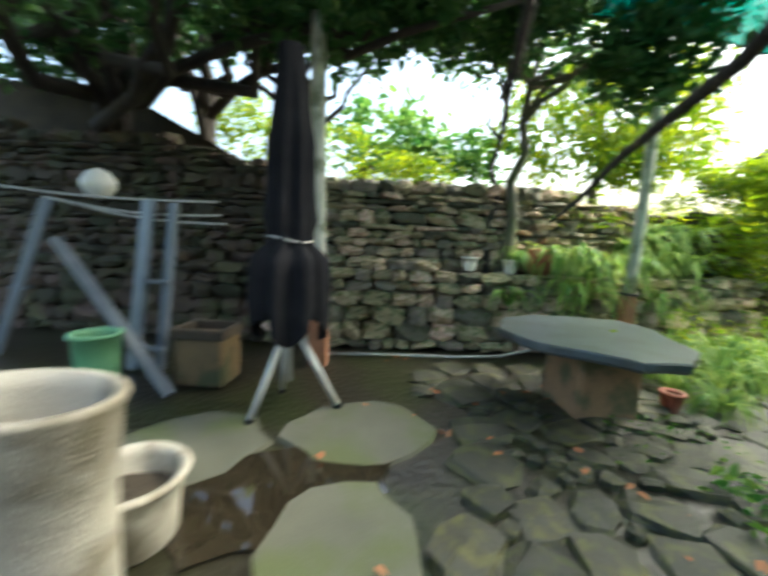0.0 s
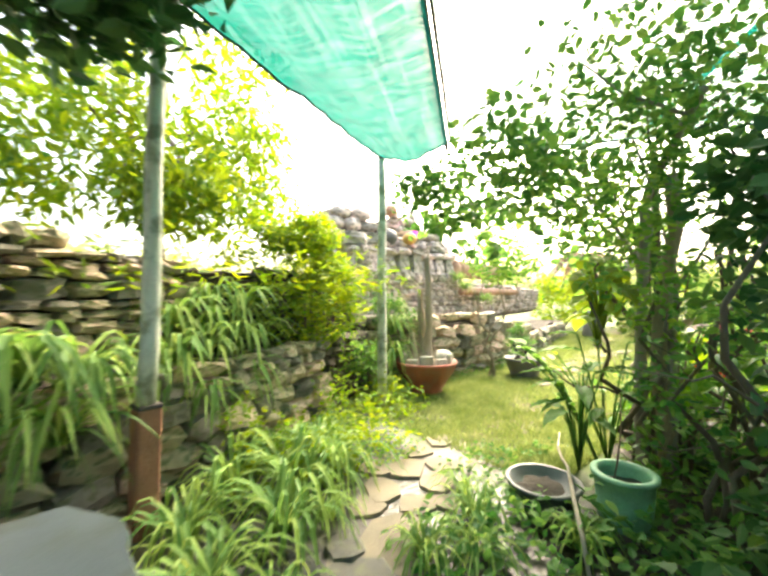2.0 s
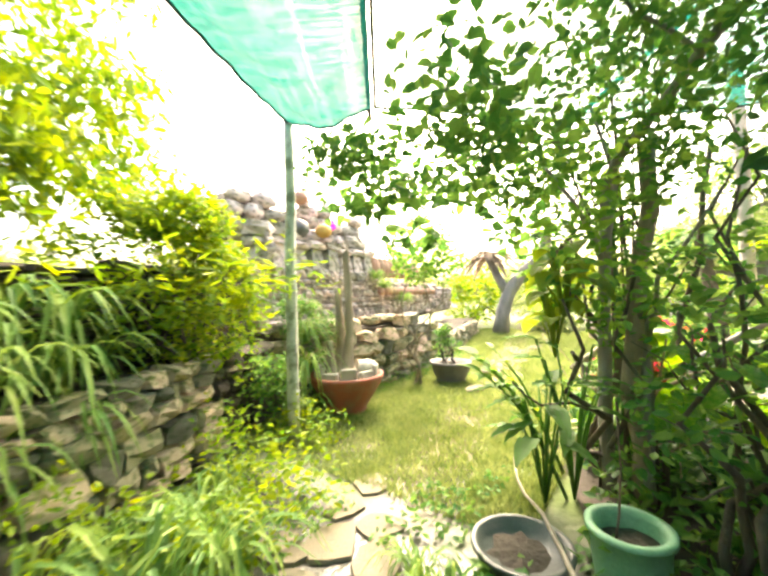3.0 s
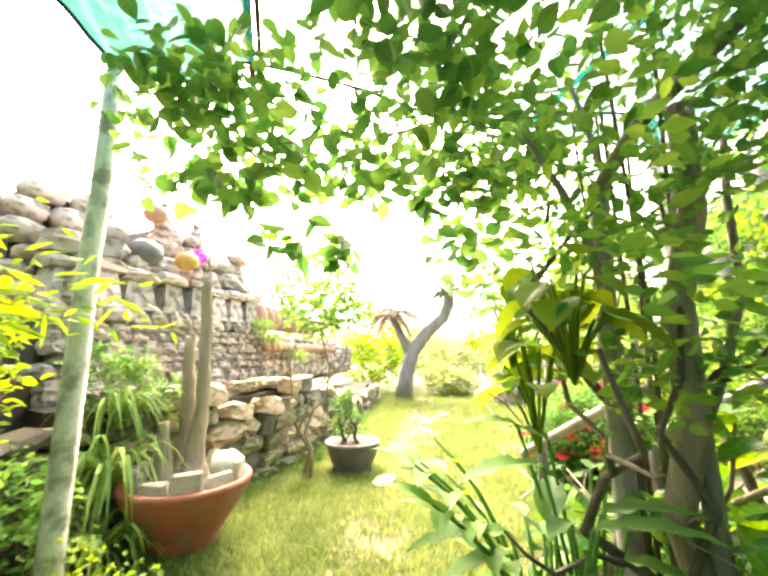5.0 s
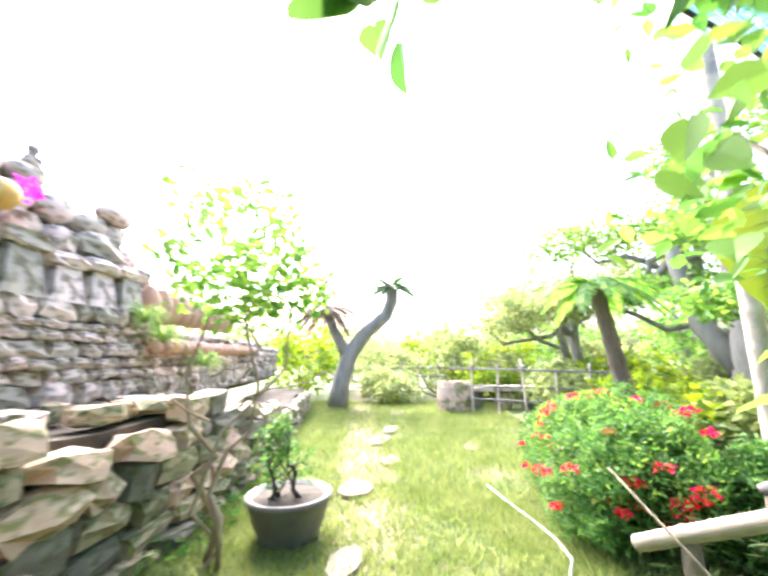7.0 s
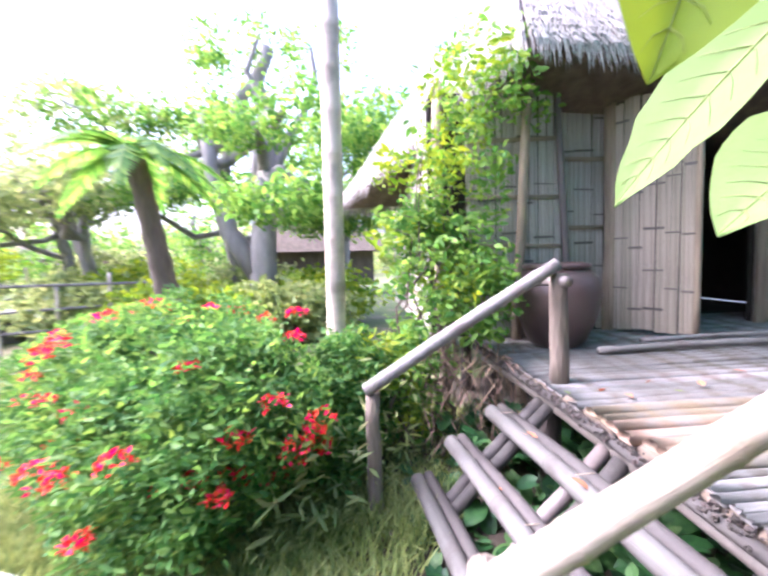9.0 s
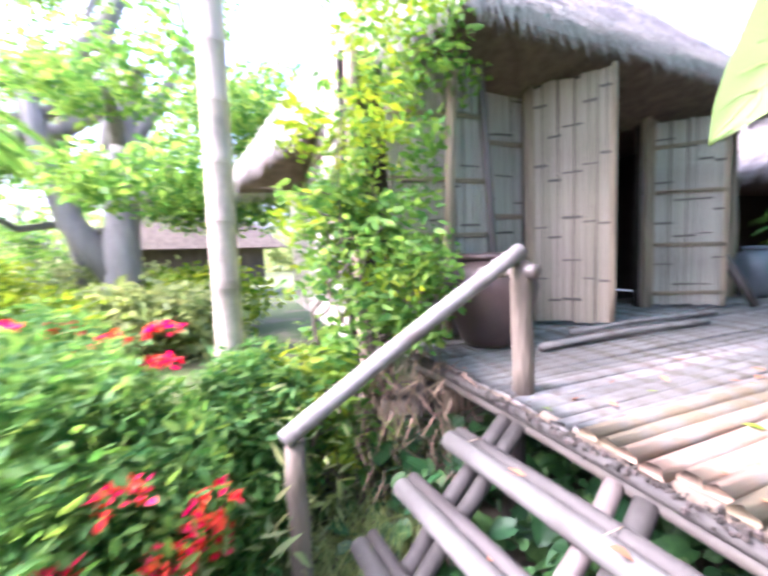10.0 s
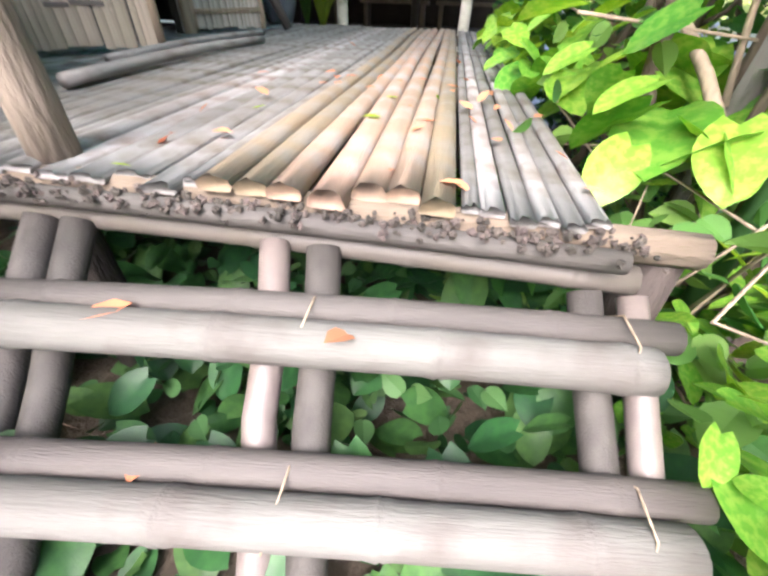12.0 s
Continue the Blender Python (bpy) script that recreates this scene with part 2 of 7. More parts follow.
def ground_material():
    """Wet dark earth in the court, turf beyond it."""
    m = make_material("ground", (0.016, 0.014, 0.009), (0.026, 0.023, 0.014), 0.35, 1.6, 18, 0.7, 0.3, stain=(0.022, 0.027, 0.008), stain_scale=1.2)
    nodes, links = m.node_tree.nodes, m.node_tree.links
    shader = nodes["Principled BSDF"]
    earth = shader.inputs["Base Color"].links[0].from_socket
    where = nodes.new("ShaderNodeTexCoord")
    split = nodes.new("ShaderNodeSeparateXYZ")
    links.new(where.outputs["Object"], split.inputs[0])
    wobble = nodes.new("ShaderNodeTexNoise")
    wobble.inputs["Scale"].default_value = 0.9
    links.new(where.outputs["Object"], wobble.inputs["Vector"])
    add = nodes.new("ShaderNodeMath")
    add.operation = "MULTIPLY_ADD"
    add.inputs[1].default_value = 3.0
    links.new(wobble.outputs["Fac"], add.inputs[0])
    links.new(split.outputs["X"], add.inputs[2])
    edge = nodes.new("ShaderNodeMapRange")
    edge.inputs["From Min"].default_value, edge.inputs["From Max"].default_value = 5.0, 6.2
    links.new(add.outputs[0], edge.inputs["Value"])
    patch = nodes.new("ShaderNodeTexNoise")
    patch.inputs["Scale"].default_value, patch.inputs["Detail"].default_value = 1.6, 10
    links.new(where.outputs["Object"], patch.inputs["Vector"])
    bare = nodes.new("ShaderNodeMapRange")
    bare.inputs["From Min"].default_value, bare.inputs["From Max"].default_value = 0.5, 0.66
    links.new(patch.outputs["Fac"], bare.inputs["Value"])
    turf = nodes.new("ShaderNodeMix")
    turf.data_type = "RGBA"
    turf.inputs[6].default_value, turf.inputs[7].default_value = (0.085, 0.12, 0.03, 1), (0.17, 0.145, 0.085, 1)
    links.new(bare.outputs["Result"], turf.inputs["Factor"])
    slope = nodes.new("ShaderNodeMath")
    slope.operation = "MULTIPLY_ADD"
    slope.inputs[1].default_value, slope.inputs[2].default_value = -0.22, -2.2
    links.new(split.outputs["X"], slope.inputs[0])
    off = nodes.new("ShaderNodeMath")
    links.new(split.outputs["Y"], off.inputs[0])
    links.new(slope.outputs[0], off.inputs[1])
    far = nodes.new("ShaderNodeMath")
    far.operation = "ABSOLUTE"
    links.new(off.outputs[0], far.inputs[0])
    ragged = nodes.new("ShaderNodeMath")
    ragged.operation = "MULTIPLY_ADD"
    ragged.inputs[1].default_value = 0.9
    links.new(patch.outputs["Fac"], ragged.inputs[0])
    links.new(far.outputs[0], ragged.inputs[2])
    track = nodes.new("ShaderNodeMapRange")
    track.inputs["From Min"].default_value, track.inputs["From Max"].default_value = 1.0, 0.6
    links.new(ragged.outputs[0], track.inputs["Value"])
    worn = nodes.new("ShaderNodeMix")
    worn.data_type = "RGBA"
    worn.inputs[7].default_value = (0.20, 0.165, 0.10, 1)
    links.new(track.outputs["Result"], worn.inputs["Factor"])
    links.new(turf.outputs[2], worn.inputs[6])
    turf = worn
    both = nodes.new("ShaderNodeMix")
    both.data_type = "RGBA"
    links.new(edge.outputs["Result"], both.inputs["Factor"])
    links.new(earth, both.inputs[6])
    links.new(turf.outputs[2], both.inputs[7])
    links.new(both.outputs[2], shader.inputs["Base Color"])
    rough = nodes.new("ShaderNodeMapRange")
    rough.inputs["To Min"].default_value, rough.inputs["To Max"].default_value = 0.35, 0.95
    links.new(edge.outputs["Result"], rough.inputs["Value"])
    links.new(rough.outputs["Result"], shader.inputs["Roughness"])
    return m


def net_material(name, clear):
    """Woven shade cloth: fine threads with light falling through and between them."""
    m = make_material(name, (0.003, 0.13, 0.095), (0.004, 0.16, 0.12), 0.7, 3, 200, 0.3, 0.15)
    nodes, links = m.node_tree.nodes, m.node_tree.links
    shader = nodes["Principled BSDF"]
    thin = nodes.new("ShaderNodeBsdfTranslucent")
    thin.inputs["Color"].default_value = (0.0025, 0.115, 0.088, 1)
    cloth = nodes.new("ShaderNodeMixShader")
    cloth.inputs[0].default_value = 0.65
    links.new(shader.outputs[0], cloth.inputs[1])
    links.new(thin.outputs[0], cloth.inputs[2])
    gap = nodes.new("ShaderNodeBsdfTransparent")
    where = nodes.new("ShaderNodeTexCoord")
    fold = nodes.new("ShaderNodeTexNoise")
    fold.inputs["Scale"].default_value, fold.inputs["Detail"].default_value = 2.2, 12
    fold.inputs["Roughness"].default_value = 0.75
    mapping = nodes.new("ShaderNodeMapping")
    mapping.inputs["Scale"].default_value = (3.5, 3.5, 1)
    links.new(where.outputs["Object"], mapping.inputs["Vector"])
    links.new(mapping.outputs["Vector"], fold.inputs["Vector"])
    amount = nodes.new("ShaderNodeMapRange")
    amount.inputs["From Min"].default_value, amount.inputs["From Max"].default_value = 0.4, 0.62
    amount.inputs["To Min"].default_value, amount.inputs["To Max"].default_value = clear * 0.3, clear * 1.9
    links.new(fold.outputs["Fac"], amount.inputs["Value"])
    # threads run across the cloth, worn pulls along it
    turned = nodes.new("ShaderNodeMapping")
    turned.inputs["Rotation"].default_value = (0, 0, -2.2143)
    links.new(where.outputs["Object"], turned.inputs["Vector"])
    weave = []
    for scale, low, high in (((3.0, 95.0, 1.0), 0.45, 0.62), ((16.0, 0.7, 1.0), 0.5, 0.68)):
        stretched = nodes.new("ShaderNodeMapping")
        stretched.inputs["Scale"].default_value = scale
        links.new(turned.outputs["Vector"], stretched.inputs["Vector"])
        thread = nodes.new("ShaderNodeTexNoise")
        thread.inputs["Scale"].default_value, thread.inputs["Detail"].default_value = 1.0, 3
        links.new(stretched.outputs["Vector"], thread.inputs["Vector"])
        span = nodes.new("ShaderNodeMapRange")
        span.inputs["From Min"].default_value, span.inputs["From Max"].default_value = low, high
        span.inputs["To Max"].default_value = clear * 2.2
        links.new(thread.outputs["Fac"], span.inputs["Value"])
        weave.append(span.outputs["Result"])
    gaps = amount.outputs["Result"]
    for extra in weave:
        total = nodes.new("ShaderNodeMath")
        total.use_clamp = True
        links.new(gaps, total.inputs[0])
        links.new(extra, total.inputs[1])
        gaps = total.outputs[0]
    mix = nodes.new("ShaderNodeMixShader")
    links.new(gaps, mix.inputs[0])
    links.new(cloth.outputs[0], mix.inputs[1])
    links.new(gap.outputs[0], mix.inputs[2])
    links.new(mix.outputs[0], nodes["Material Output"].inputs["Surface"])
    return m


GROUND = ground_material()
NET = net_material("shade_net", 0.010)
# same teal with wider gaps, which give this part its overlit white look
NET_THIN = net_material("shade_net_thin", 0.085)
PUDDLE = make_material("puddle", (0.02, 0.016, 0.01), (0.03, 0.024, 0.015), 0.04, 3, 12, 0.02, 0.1)


# ---- builders ----
def mesh_of(name, verts, faces, material=None, smooth=False):
    me = bpy.data.meshes.new(name)
    me.from_pydata([tuple(v) for v in verts], [], [tuple(f) for f in faces])
    me.update()
    if smooth:
        me.polygons.foreach_set("use_smooth", [True] * len(me.polygons))
    if material:
        me.materials.append(material)
    return me


def put(name, me, parent=None, m=None, label="", category="", group="", kind=""):
    ob = new(name, me)
    if parent is not None:
        ob.parent = parent
    if m is not None:
        ob.matrix_basis = m
    return tagged(ob, label, category, group, kind)


def thing(name, m, label, category, group=""):
    """An Empty at the base of a thing."""
    return put(name, None, None, m, label, category, group)


def tube_data(points, radii, seg=8, caps=True):
    """Verts and faces of a round tube along a line of points."""
    pts = [Vector(p) for p in points]
    if not hasattr(radii, "__len__"):
        radii = [radii] * len(pts)
    verts, faces = [], []
    side = None
    for i, p in enumerate(pts):
        d = (pts[min(i + 1, len(pts) - 1)] - pts[max(i - 1, 0)]).normalized()
        if side is None:
            side = d.orthogonal().normalized()
        side = (side - d * side.dot(d)).normalized()
        other = d.cross(side)
        for k in range(seg):
            a = 2 * math.pi * k / seg
            verts.append(p + (side * math.cos(a) + other * math.sin(a)) * radii[i])
    for i in range(len(pts) - 1):
        for k in range(seg):
            a, b = i * seg + k, i * seg + (k + 1) % seg
            faces.append((a, b, b + seg, a + seg))
    if caps:
        faces.append(tuple(reversed(range(seg))))
        faces.append(tuple(range(len(verts) - seg, len(verts))))
    return verts, faces


def join(*pieces):
    verts, faces = [], []
    for v, f in pieces:
        n = len(verts)
        verts += list(v)
        faces += [tuple(i + n for i in q) for q in f]
    return verts, faces


def tube(name, points, radii, material, parent=None, seg=8, **tags):
    v, f = tube_data(points, radii, seg)
    return put(name, mesh_of(name, v, f, material, True), parent, None, **tags)


def cane_data(a, b, r, rng, seg=10, node=0.32, bend=0.01):
    """A bamboo cane from a to b with swollen nodes."""
    a, b = Vector(a), Vector(b)
    length = (b - a).length
    across = (b - a).orthogonal().normalized()
    stops, x = [(0.0, 1.0)], rng.uniform(0.05, node)
    while x < length - 0.04:
        stops += [(x - 0.022, 0.99), (x - 0.007, 1.05), (x - 0.002, 1.07), (x + 0.003, 1.0), (x + 0.008, 1.04), (x + 0.022, 0.99)]
        x += node * rng.uniform(0.85, 1.15)
    stops.append((length, 0.97))
    pts, radii = [], []
    for s, k in sorted(stops):
        q = max(0.0, min(1.0, s / length))
        pts.append(a.lerp(b, q) + across * (bend * math.sin(math.pi * q)))
        radii.append(r * k)
    return tube_data(pts, radii, seg)


def cane(name, a, b, r, material, parent=None, rng=random, seg=10, bend=0.01, **tags):
    a, b = Vector(a), Vector(b)
    v, f = cane_data((0, 0, 0), (0, 0, (b - a).length), r, rng, seg, 0.32, bend)
    turn = (b - a).to_track_quat("Z", "Y").to_matrix().to_4x4()
    return put(name, mesh_of(name, v, f, material, True), parent, Matrix.Translation(a) @ turn, **tags)


def lathe_data(profile, seg=28, wobble=0.0, squash=1.0):
    """Verts and faces of a turned shape; profile is rows of (radius, height)."""
    verts, faces = [], []
    for r, z in profile:
        for k in range(seg):
            a = 2 * math.pi * k / seg
            q = r * (1 + wobble * math.sin(3 * a + z * 7))
            verts.append((q * math.cos(a), q * math.sin(a) * squash, z))
    for i in range(len(profile) - 1):
        for k in range(seg):
            a, b = i * seg + k, i * seg + (k + 1) % seg
            faces.append((a, b, b + seg, a + seg))
    faces.append(tuple(reversed(range(seg))))
    return verts, faces


def box_data(x0, y0, z0, x1, y1, z1, bevel=0.01):
    bm = bmesh.new()
    bmesh.ops.create_cube(bm, size=1.0)
    for v in bm.verts:
        v.co = Vector(((x0 + x1) / 2 + v.co.x * (x1 - x0), (y0 + y1) / 2 + v.co.y * (y1 - y0), (z0 + z1) / 2 + v.co.z * (z1 - z0)))
    if bevel:
        bmesh.ops.bevel(bm, geom=bm.edges[:], offset=bevel, segments=1, affect="EDGES", profile=0.5)
    bm.verts.index_update()
    out = [v.co.copy() for v in bm.verts], [tuple(v.index for v in f.verts) for f in bm.faces]
    bm.free()
    return out


def slab_data(outline, z0, z1, bevel=0.02, rough=0.0, rng=random):
    """A flat stone of any outline, with a worn upper edge."""
    n = len(outline)
    cx, cy = sum(p[0] for p in outline) / n, sum(p[1] for p in outline) / n
    rings = []
    for shrink, z in ((0.97, z0), (1.0, z0 + (z1 - z0) * 0.3), (1.0, z1 - bevel), (1 - bevel * 0.9, z1)):
        rings.append([(cx + (x - cx) * shrink * (1 + rng.uniform(-rough, rough)), cy + (y - cy) * shrink * (1 + rng.uniform(-rough, rough)), z) for x, y in outline])
    verts = [v for r in rings for v in r]
    faces = [(i * n + k, i * n + (k + 1) % n, (i + 1) * n + (k + 1) % n, (i + 1) * n + k) for i in range(3) for k in range(n)]
    faces += [tuple(reversed(range(n))), tuple(range(3 * n, 4 * n))]
    return verts, faces


def round_outline(cx, cy, rx, ry, rng, n=14, uneven=0.16, turn=0.0):
    """An uneven closed outline, as of a broken flagstone."""
    out = []
    for k in range(n):
        a = 2 * math.pi * (k + rng.uniform(-0.25, 0.25)) / n
        q = 1 + rng.uniform(-uneven, uneven)
        x, y = rx * q * math.cos(a), ry * q * math.sin(a)
        out.append((cx + x * math.cos(turn) - y * math.sin(turn), cy + x * math.sin(turn) + y * math.cos(turn)))
    return out


def rock_data(rng, rough=0.11, boxy=0.66):
    """A worn block within a unit cube, about 48 triangles."""
    verts, faces, index = [], [], {}
    steps = (-1, 0, 1)
    for x in steps:
        for y in steps:
            for z in steps:
                if max(abs(x), abs(y), abs(z)) == 1:
                    v = Vector((x, y, z))
                    k = (abs(x) + abs(y) + abs(z))
                    v *= (1.0, 1.0, boxy * 0.35 + 0.58, boxy * 0.45 + 0.42)[k]
                    index[x, y, z] = len(verts)
                    verts.append(v * 0.5 + Vector((rng.uniform(-rough, rough), rng.uniform(-rough, rough), rng.uniform(-rough, rough))))
    for axis in range(3):
        for s in (-1, 1):
            for i in (-1, 0):
                for j in (-1, 0):
                    quad = []
                    for di, dj in ((0, 0), (1, 0), (1, 1), (0, 1)):
                        p = [0, 0, 0]
                        p[axis], p[(axis + 1) % 3], p[(axis + 2) % 3] = s, i + di, j + dj
                        quad.append(index[tuple(p)])
                    faces.append(tuple(quad if s > 0 else reversed(quad)))
    return verts, faces


def leaf_shape(width, droop=0.12, cup=0.12):
    """One leaf along +x, folded a little on its midrib."""
    w = width / 2
    if width > 0.7:
        rows = ((0.0, 0.12), (0.06, 0.62), (0.2, 0.96), (0.4, 1.0), (0.6, 0.8), (0.8, 0.42), (0.93, 0.14))
        verts = [(q, 0, -cup * w - droop * q * q) for q, _ in rows] + [(1, 0, -droop * 1.2)]
        for s in (1, -1):
            verts += [(q - 0.05 * (q < 0.1), s * k * w, cup * w * k - droop * q * q) for q, k in rows]
        n = len(rows)
        faces = [(i, i + 1, n + 2 + i, n + 1 + i) for i in range(n - 1)] + [(n - 1, n, 2 * n)]
        faces += [(i, 2 * n + 1 + i, 2 * n + 2 + i, i + 1) for i in range(n - 1)] + [(n - 1, 3 * n, n)]
        return np.array(verts), faces
    verts = [(0, 0, 0), (0.33, 0, -cup * w), (0.68, 0, -cup * w - droop * 0.4), (1, 0, -droop),
             (0.28, w, cup * w), (0.62, w * 0.86, cup * w - droop * 0.3), (0.28, -w, cup * w), (0.62, -w * 0.86, cup * w - droop * 0.3)]
    faces = [(0, 1, 4), (1, 2, 5, 4), (2, 3, 5), (0, 6, 1), (1, 6, 7, 2), (2, 7, 3)]
    return np.array(verts), faces


def leaves_data(places, sizes, rng, width=0.5, up=0.6, hang=0.0, out_from=None):
    """Leaves at the given places, each turned its own way; up: how far they face the sky; hang: how far they point down."""
    shape, faces = leaf_shape(width)
    n = len(places)
    places = np.asarray(places, float)
    way = rng.normal(size=(n, 3)) * np.array([1, 1, 0.45])
    if out_from is not None:
        way += (places - np.asarray(out_from)) * 1.2
    way[:, 2] -= hang
    way /= np.linalg.norm(way, axis=1)[:, None] + 1e-9
    face = rng.normal(size=(n, 3)) * (1 - up) + np.array([0, 0, up])
    side = np.cross(face, way)
    side /= np.linalg.norm(side, axis=1)[:, None] + 1e-9
    top = np.cross(way, side)
    s = np.asarray(sizes)[:, None, None]
    verts = places[:, None, :] + s * (shape[None, :, 0:1] * way[:, None, :] + shape[None, :, 1:2] * side[:, None, :] + shape[None, :, 2:3] * top[:, None, :])
    verts = verts.reshape(-1, 3)
    k = len(shape)
    out = [tuple(int(i * k + q) for q in f) for i in range(n) for f in faces]
    return verts.tolist(), out


def clump_places(rng, centres, radius, per, flat=0.7):
    """Leaf places gathered round clump centres, so that gaps stay between clumps."""
    out = []
    for c in centres:
        d = rng.normal(size=(per, 3))
        d /= np.linalg.norm(d, axis=1)[:, None]
        q = rng.random((per, 1)) ** 0.45
        out.append(np.asarray(c) + d * q * radius * np.array([1, 1, flat]))
    return np.concatenate(out)


def in_ellipsoid(rng, centre, size, n, shell=0.5):
    d = rng.normal(size=(n, 3))
    d /= np.linalg.norm(d, axis=1)[:, None]
    q = shell + (1 - shell) * rng.random((n, 1)) ** 0.5
    return np.asarray(centre) + d * q * np.asarray(size)


def foliage(name, places, size, material, seed, parent=None, width=0.5, up=0.6, hang=0.0, out_from=None, **tags):
    rng = np.random.default_rng(seed)
    sizes = size * rng.uniform(0.65, 1.25, len(places))
    v, f = leaves_data(places, sizes, rng, width, up, hang, out_from)
    return put(name, mesh_of(name, v, f, material), parent, None, **tags)


def limb_points(a, b, rng, wander=0.08, n=6):
    a, b = Vector(a), Vector(b)
    length = (b - a).length
    return [a.lerp(b, i / n) + Vector((rng.uniform(-1, 1), rng.uniform(-1, 1), rng.uniform(-1, 1))) * (wander * length * (0 < i < n)) * 0.5 for i in range(n + 1)]


def limb(name, a, b, r0, r1, material, parent, rng, wander=0.08, n=6, seg=8):
    pts = limb_points(a, b, rng, wander, n)
    return tube(name, pts, [r0 + (r1 - r0) * i / n for i in range(n + 1)], material, parent, seg)


def ribbon_data(base, heading, length, width, rise, droop, seg=6):
    """A long arching blade, folded along its middle."""
    verts, faces = [], []
    d = Vector((math.cos(heading), math.sin(heading), 0))
    s = Vector((-d.y, d.x, 0))
    for i in range(seg + 1):
        q = i / seg
        p = Vector(base) + d * (length * (q * 0.75 + 0.1 * q * q)) + Vector((0, 0, rise * math.sin(q * 2.0) - droop * q ** 2.6))
        w = width * (0.55 + 0.9 * q) * (1 - q ** 3) + 0.001
        verts += [p - s * w, p - Vector((0, 0, width * 0.35)), p + s * w]
    for i in range(seg):
        a = i * 3
        faces += [(a, a + 1, a + 4, a + 3), (a + 1, a + 2, a + 5, a + 4)]
    return verts, faces


def strap_plant_mesh(seed, blades=46, length=0.5, width=0.016, material=None):
    rng = random.Random(seed)
    data = [ribbon_data((rng.uniform(-0.05, 0.05), rng.uniform(-0.05, 0.05), 0), rng.uniform(0, 6.28), length * rng.uniform(0.55, 1.15),
                        width * rng.uniform(0.7, 1.3), length * rng.uniform(0.35, 0.85), length * rng.uniform(0.3, 1.0)) for _ in range(blades)]
    v, f = join(*data)
    return mesh_of("strap_leaves", v, f, material or LEAF_STRAP)


U, V, DECK_EDGE = Vector((-0.6, 0.8, 0)), Vector((-0.8, -0.6, 0)), Vector((6.21, 0.59, 0))


def at_deck(u, v, z):
    """A place by the stair's own axes: u along the deck's edge, v into the deck."""
    return DECK_EDGE + U * u + V * v + Vector((0, 0, z))


DECK_TURN = Matrix((( U.x, V.x, 0, 0), (U.y, V.y, 0, 0), (0, 0, 1, 0), (0, 0, 0, 1)))


# ---- ground ----
def ground_sheet():
    rng = np.random.default_rng(3)
    xs = np.concatenate([[-400, -120, -40], np.linspace(-10, 20, 121), [40, 120, 400]])
    ys = np.concatenate([[-400, -120, -40], np.linspace(-8, 10, 73), [30, 120, 400]])
    verts, faces = [], []
    for x in xs:
        for y in ys:
            near = -10 < x < 20 and -8 < y < 10
            verts.append((x, y, (noise.noise(Vector((x * 0.9, y * 0.9, 0))) * 0.018 - 0.012) if near else -0.03))
    n = len(ys)
    faces = [(i * n + j, (i + 1) * n + j, (i + 1) * n + j + 1, i * n + j + 1) for i in range(len(xs) - 1) for j in range(n - 1)]
    return put("ground", mesh_of("ground", verts, faces, GROUND, True), kind="structure", label="damp earth running out into patchy sunlit turf", category="ground")


ground_sheet()

# ---- dry stone walls ----
STONE_RNG = random.Random(11)
ROCKS = [mesh_of("stone", *rock_data(STONE_RNG), STONE_DARK if k % 3 == 2 else STONE) for k in range(18)]
ROCKS_BIG = [mesh_of("boulder", *rock_data(STONE_RNG, 0.06, 0.45), STONE_PALE, True) for _ in range(8)]
ROCKS_PALE = [mesh_of("stone_pale", *rock_data(STONE_RNG, 0.09, 0.7), STONE_PALE) for _ in range(10)]


def along(line, s):
    """The place and direction s metres along a line of (x, y) points."""
    for (x0, y0), (x1, y1) in zip(line, line[1:]):
        d = math.hypot(x1 - x0, y1 - y0)
        if s <= d:
            return x0 + (x1 - x0) * s / d, y0 + (y1 - y0) * s / d, math.atan2(y1 - y0, x1 - x0)
        s -= d
    return x1, y1, math.atan2(y1 - y0, x1 - x0)


def line_length(line):
    return sum(math.hypot(b[0] - a[0], b[1] - a[1]) for a, b in zip(line, line[1:]))


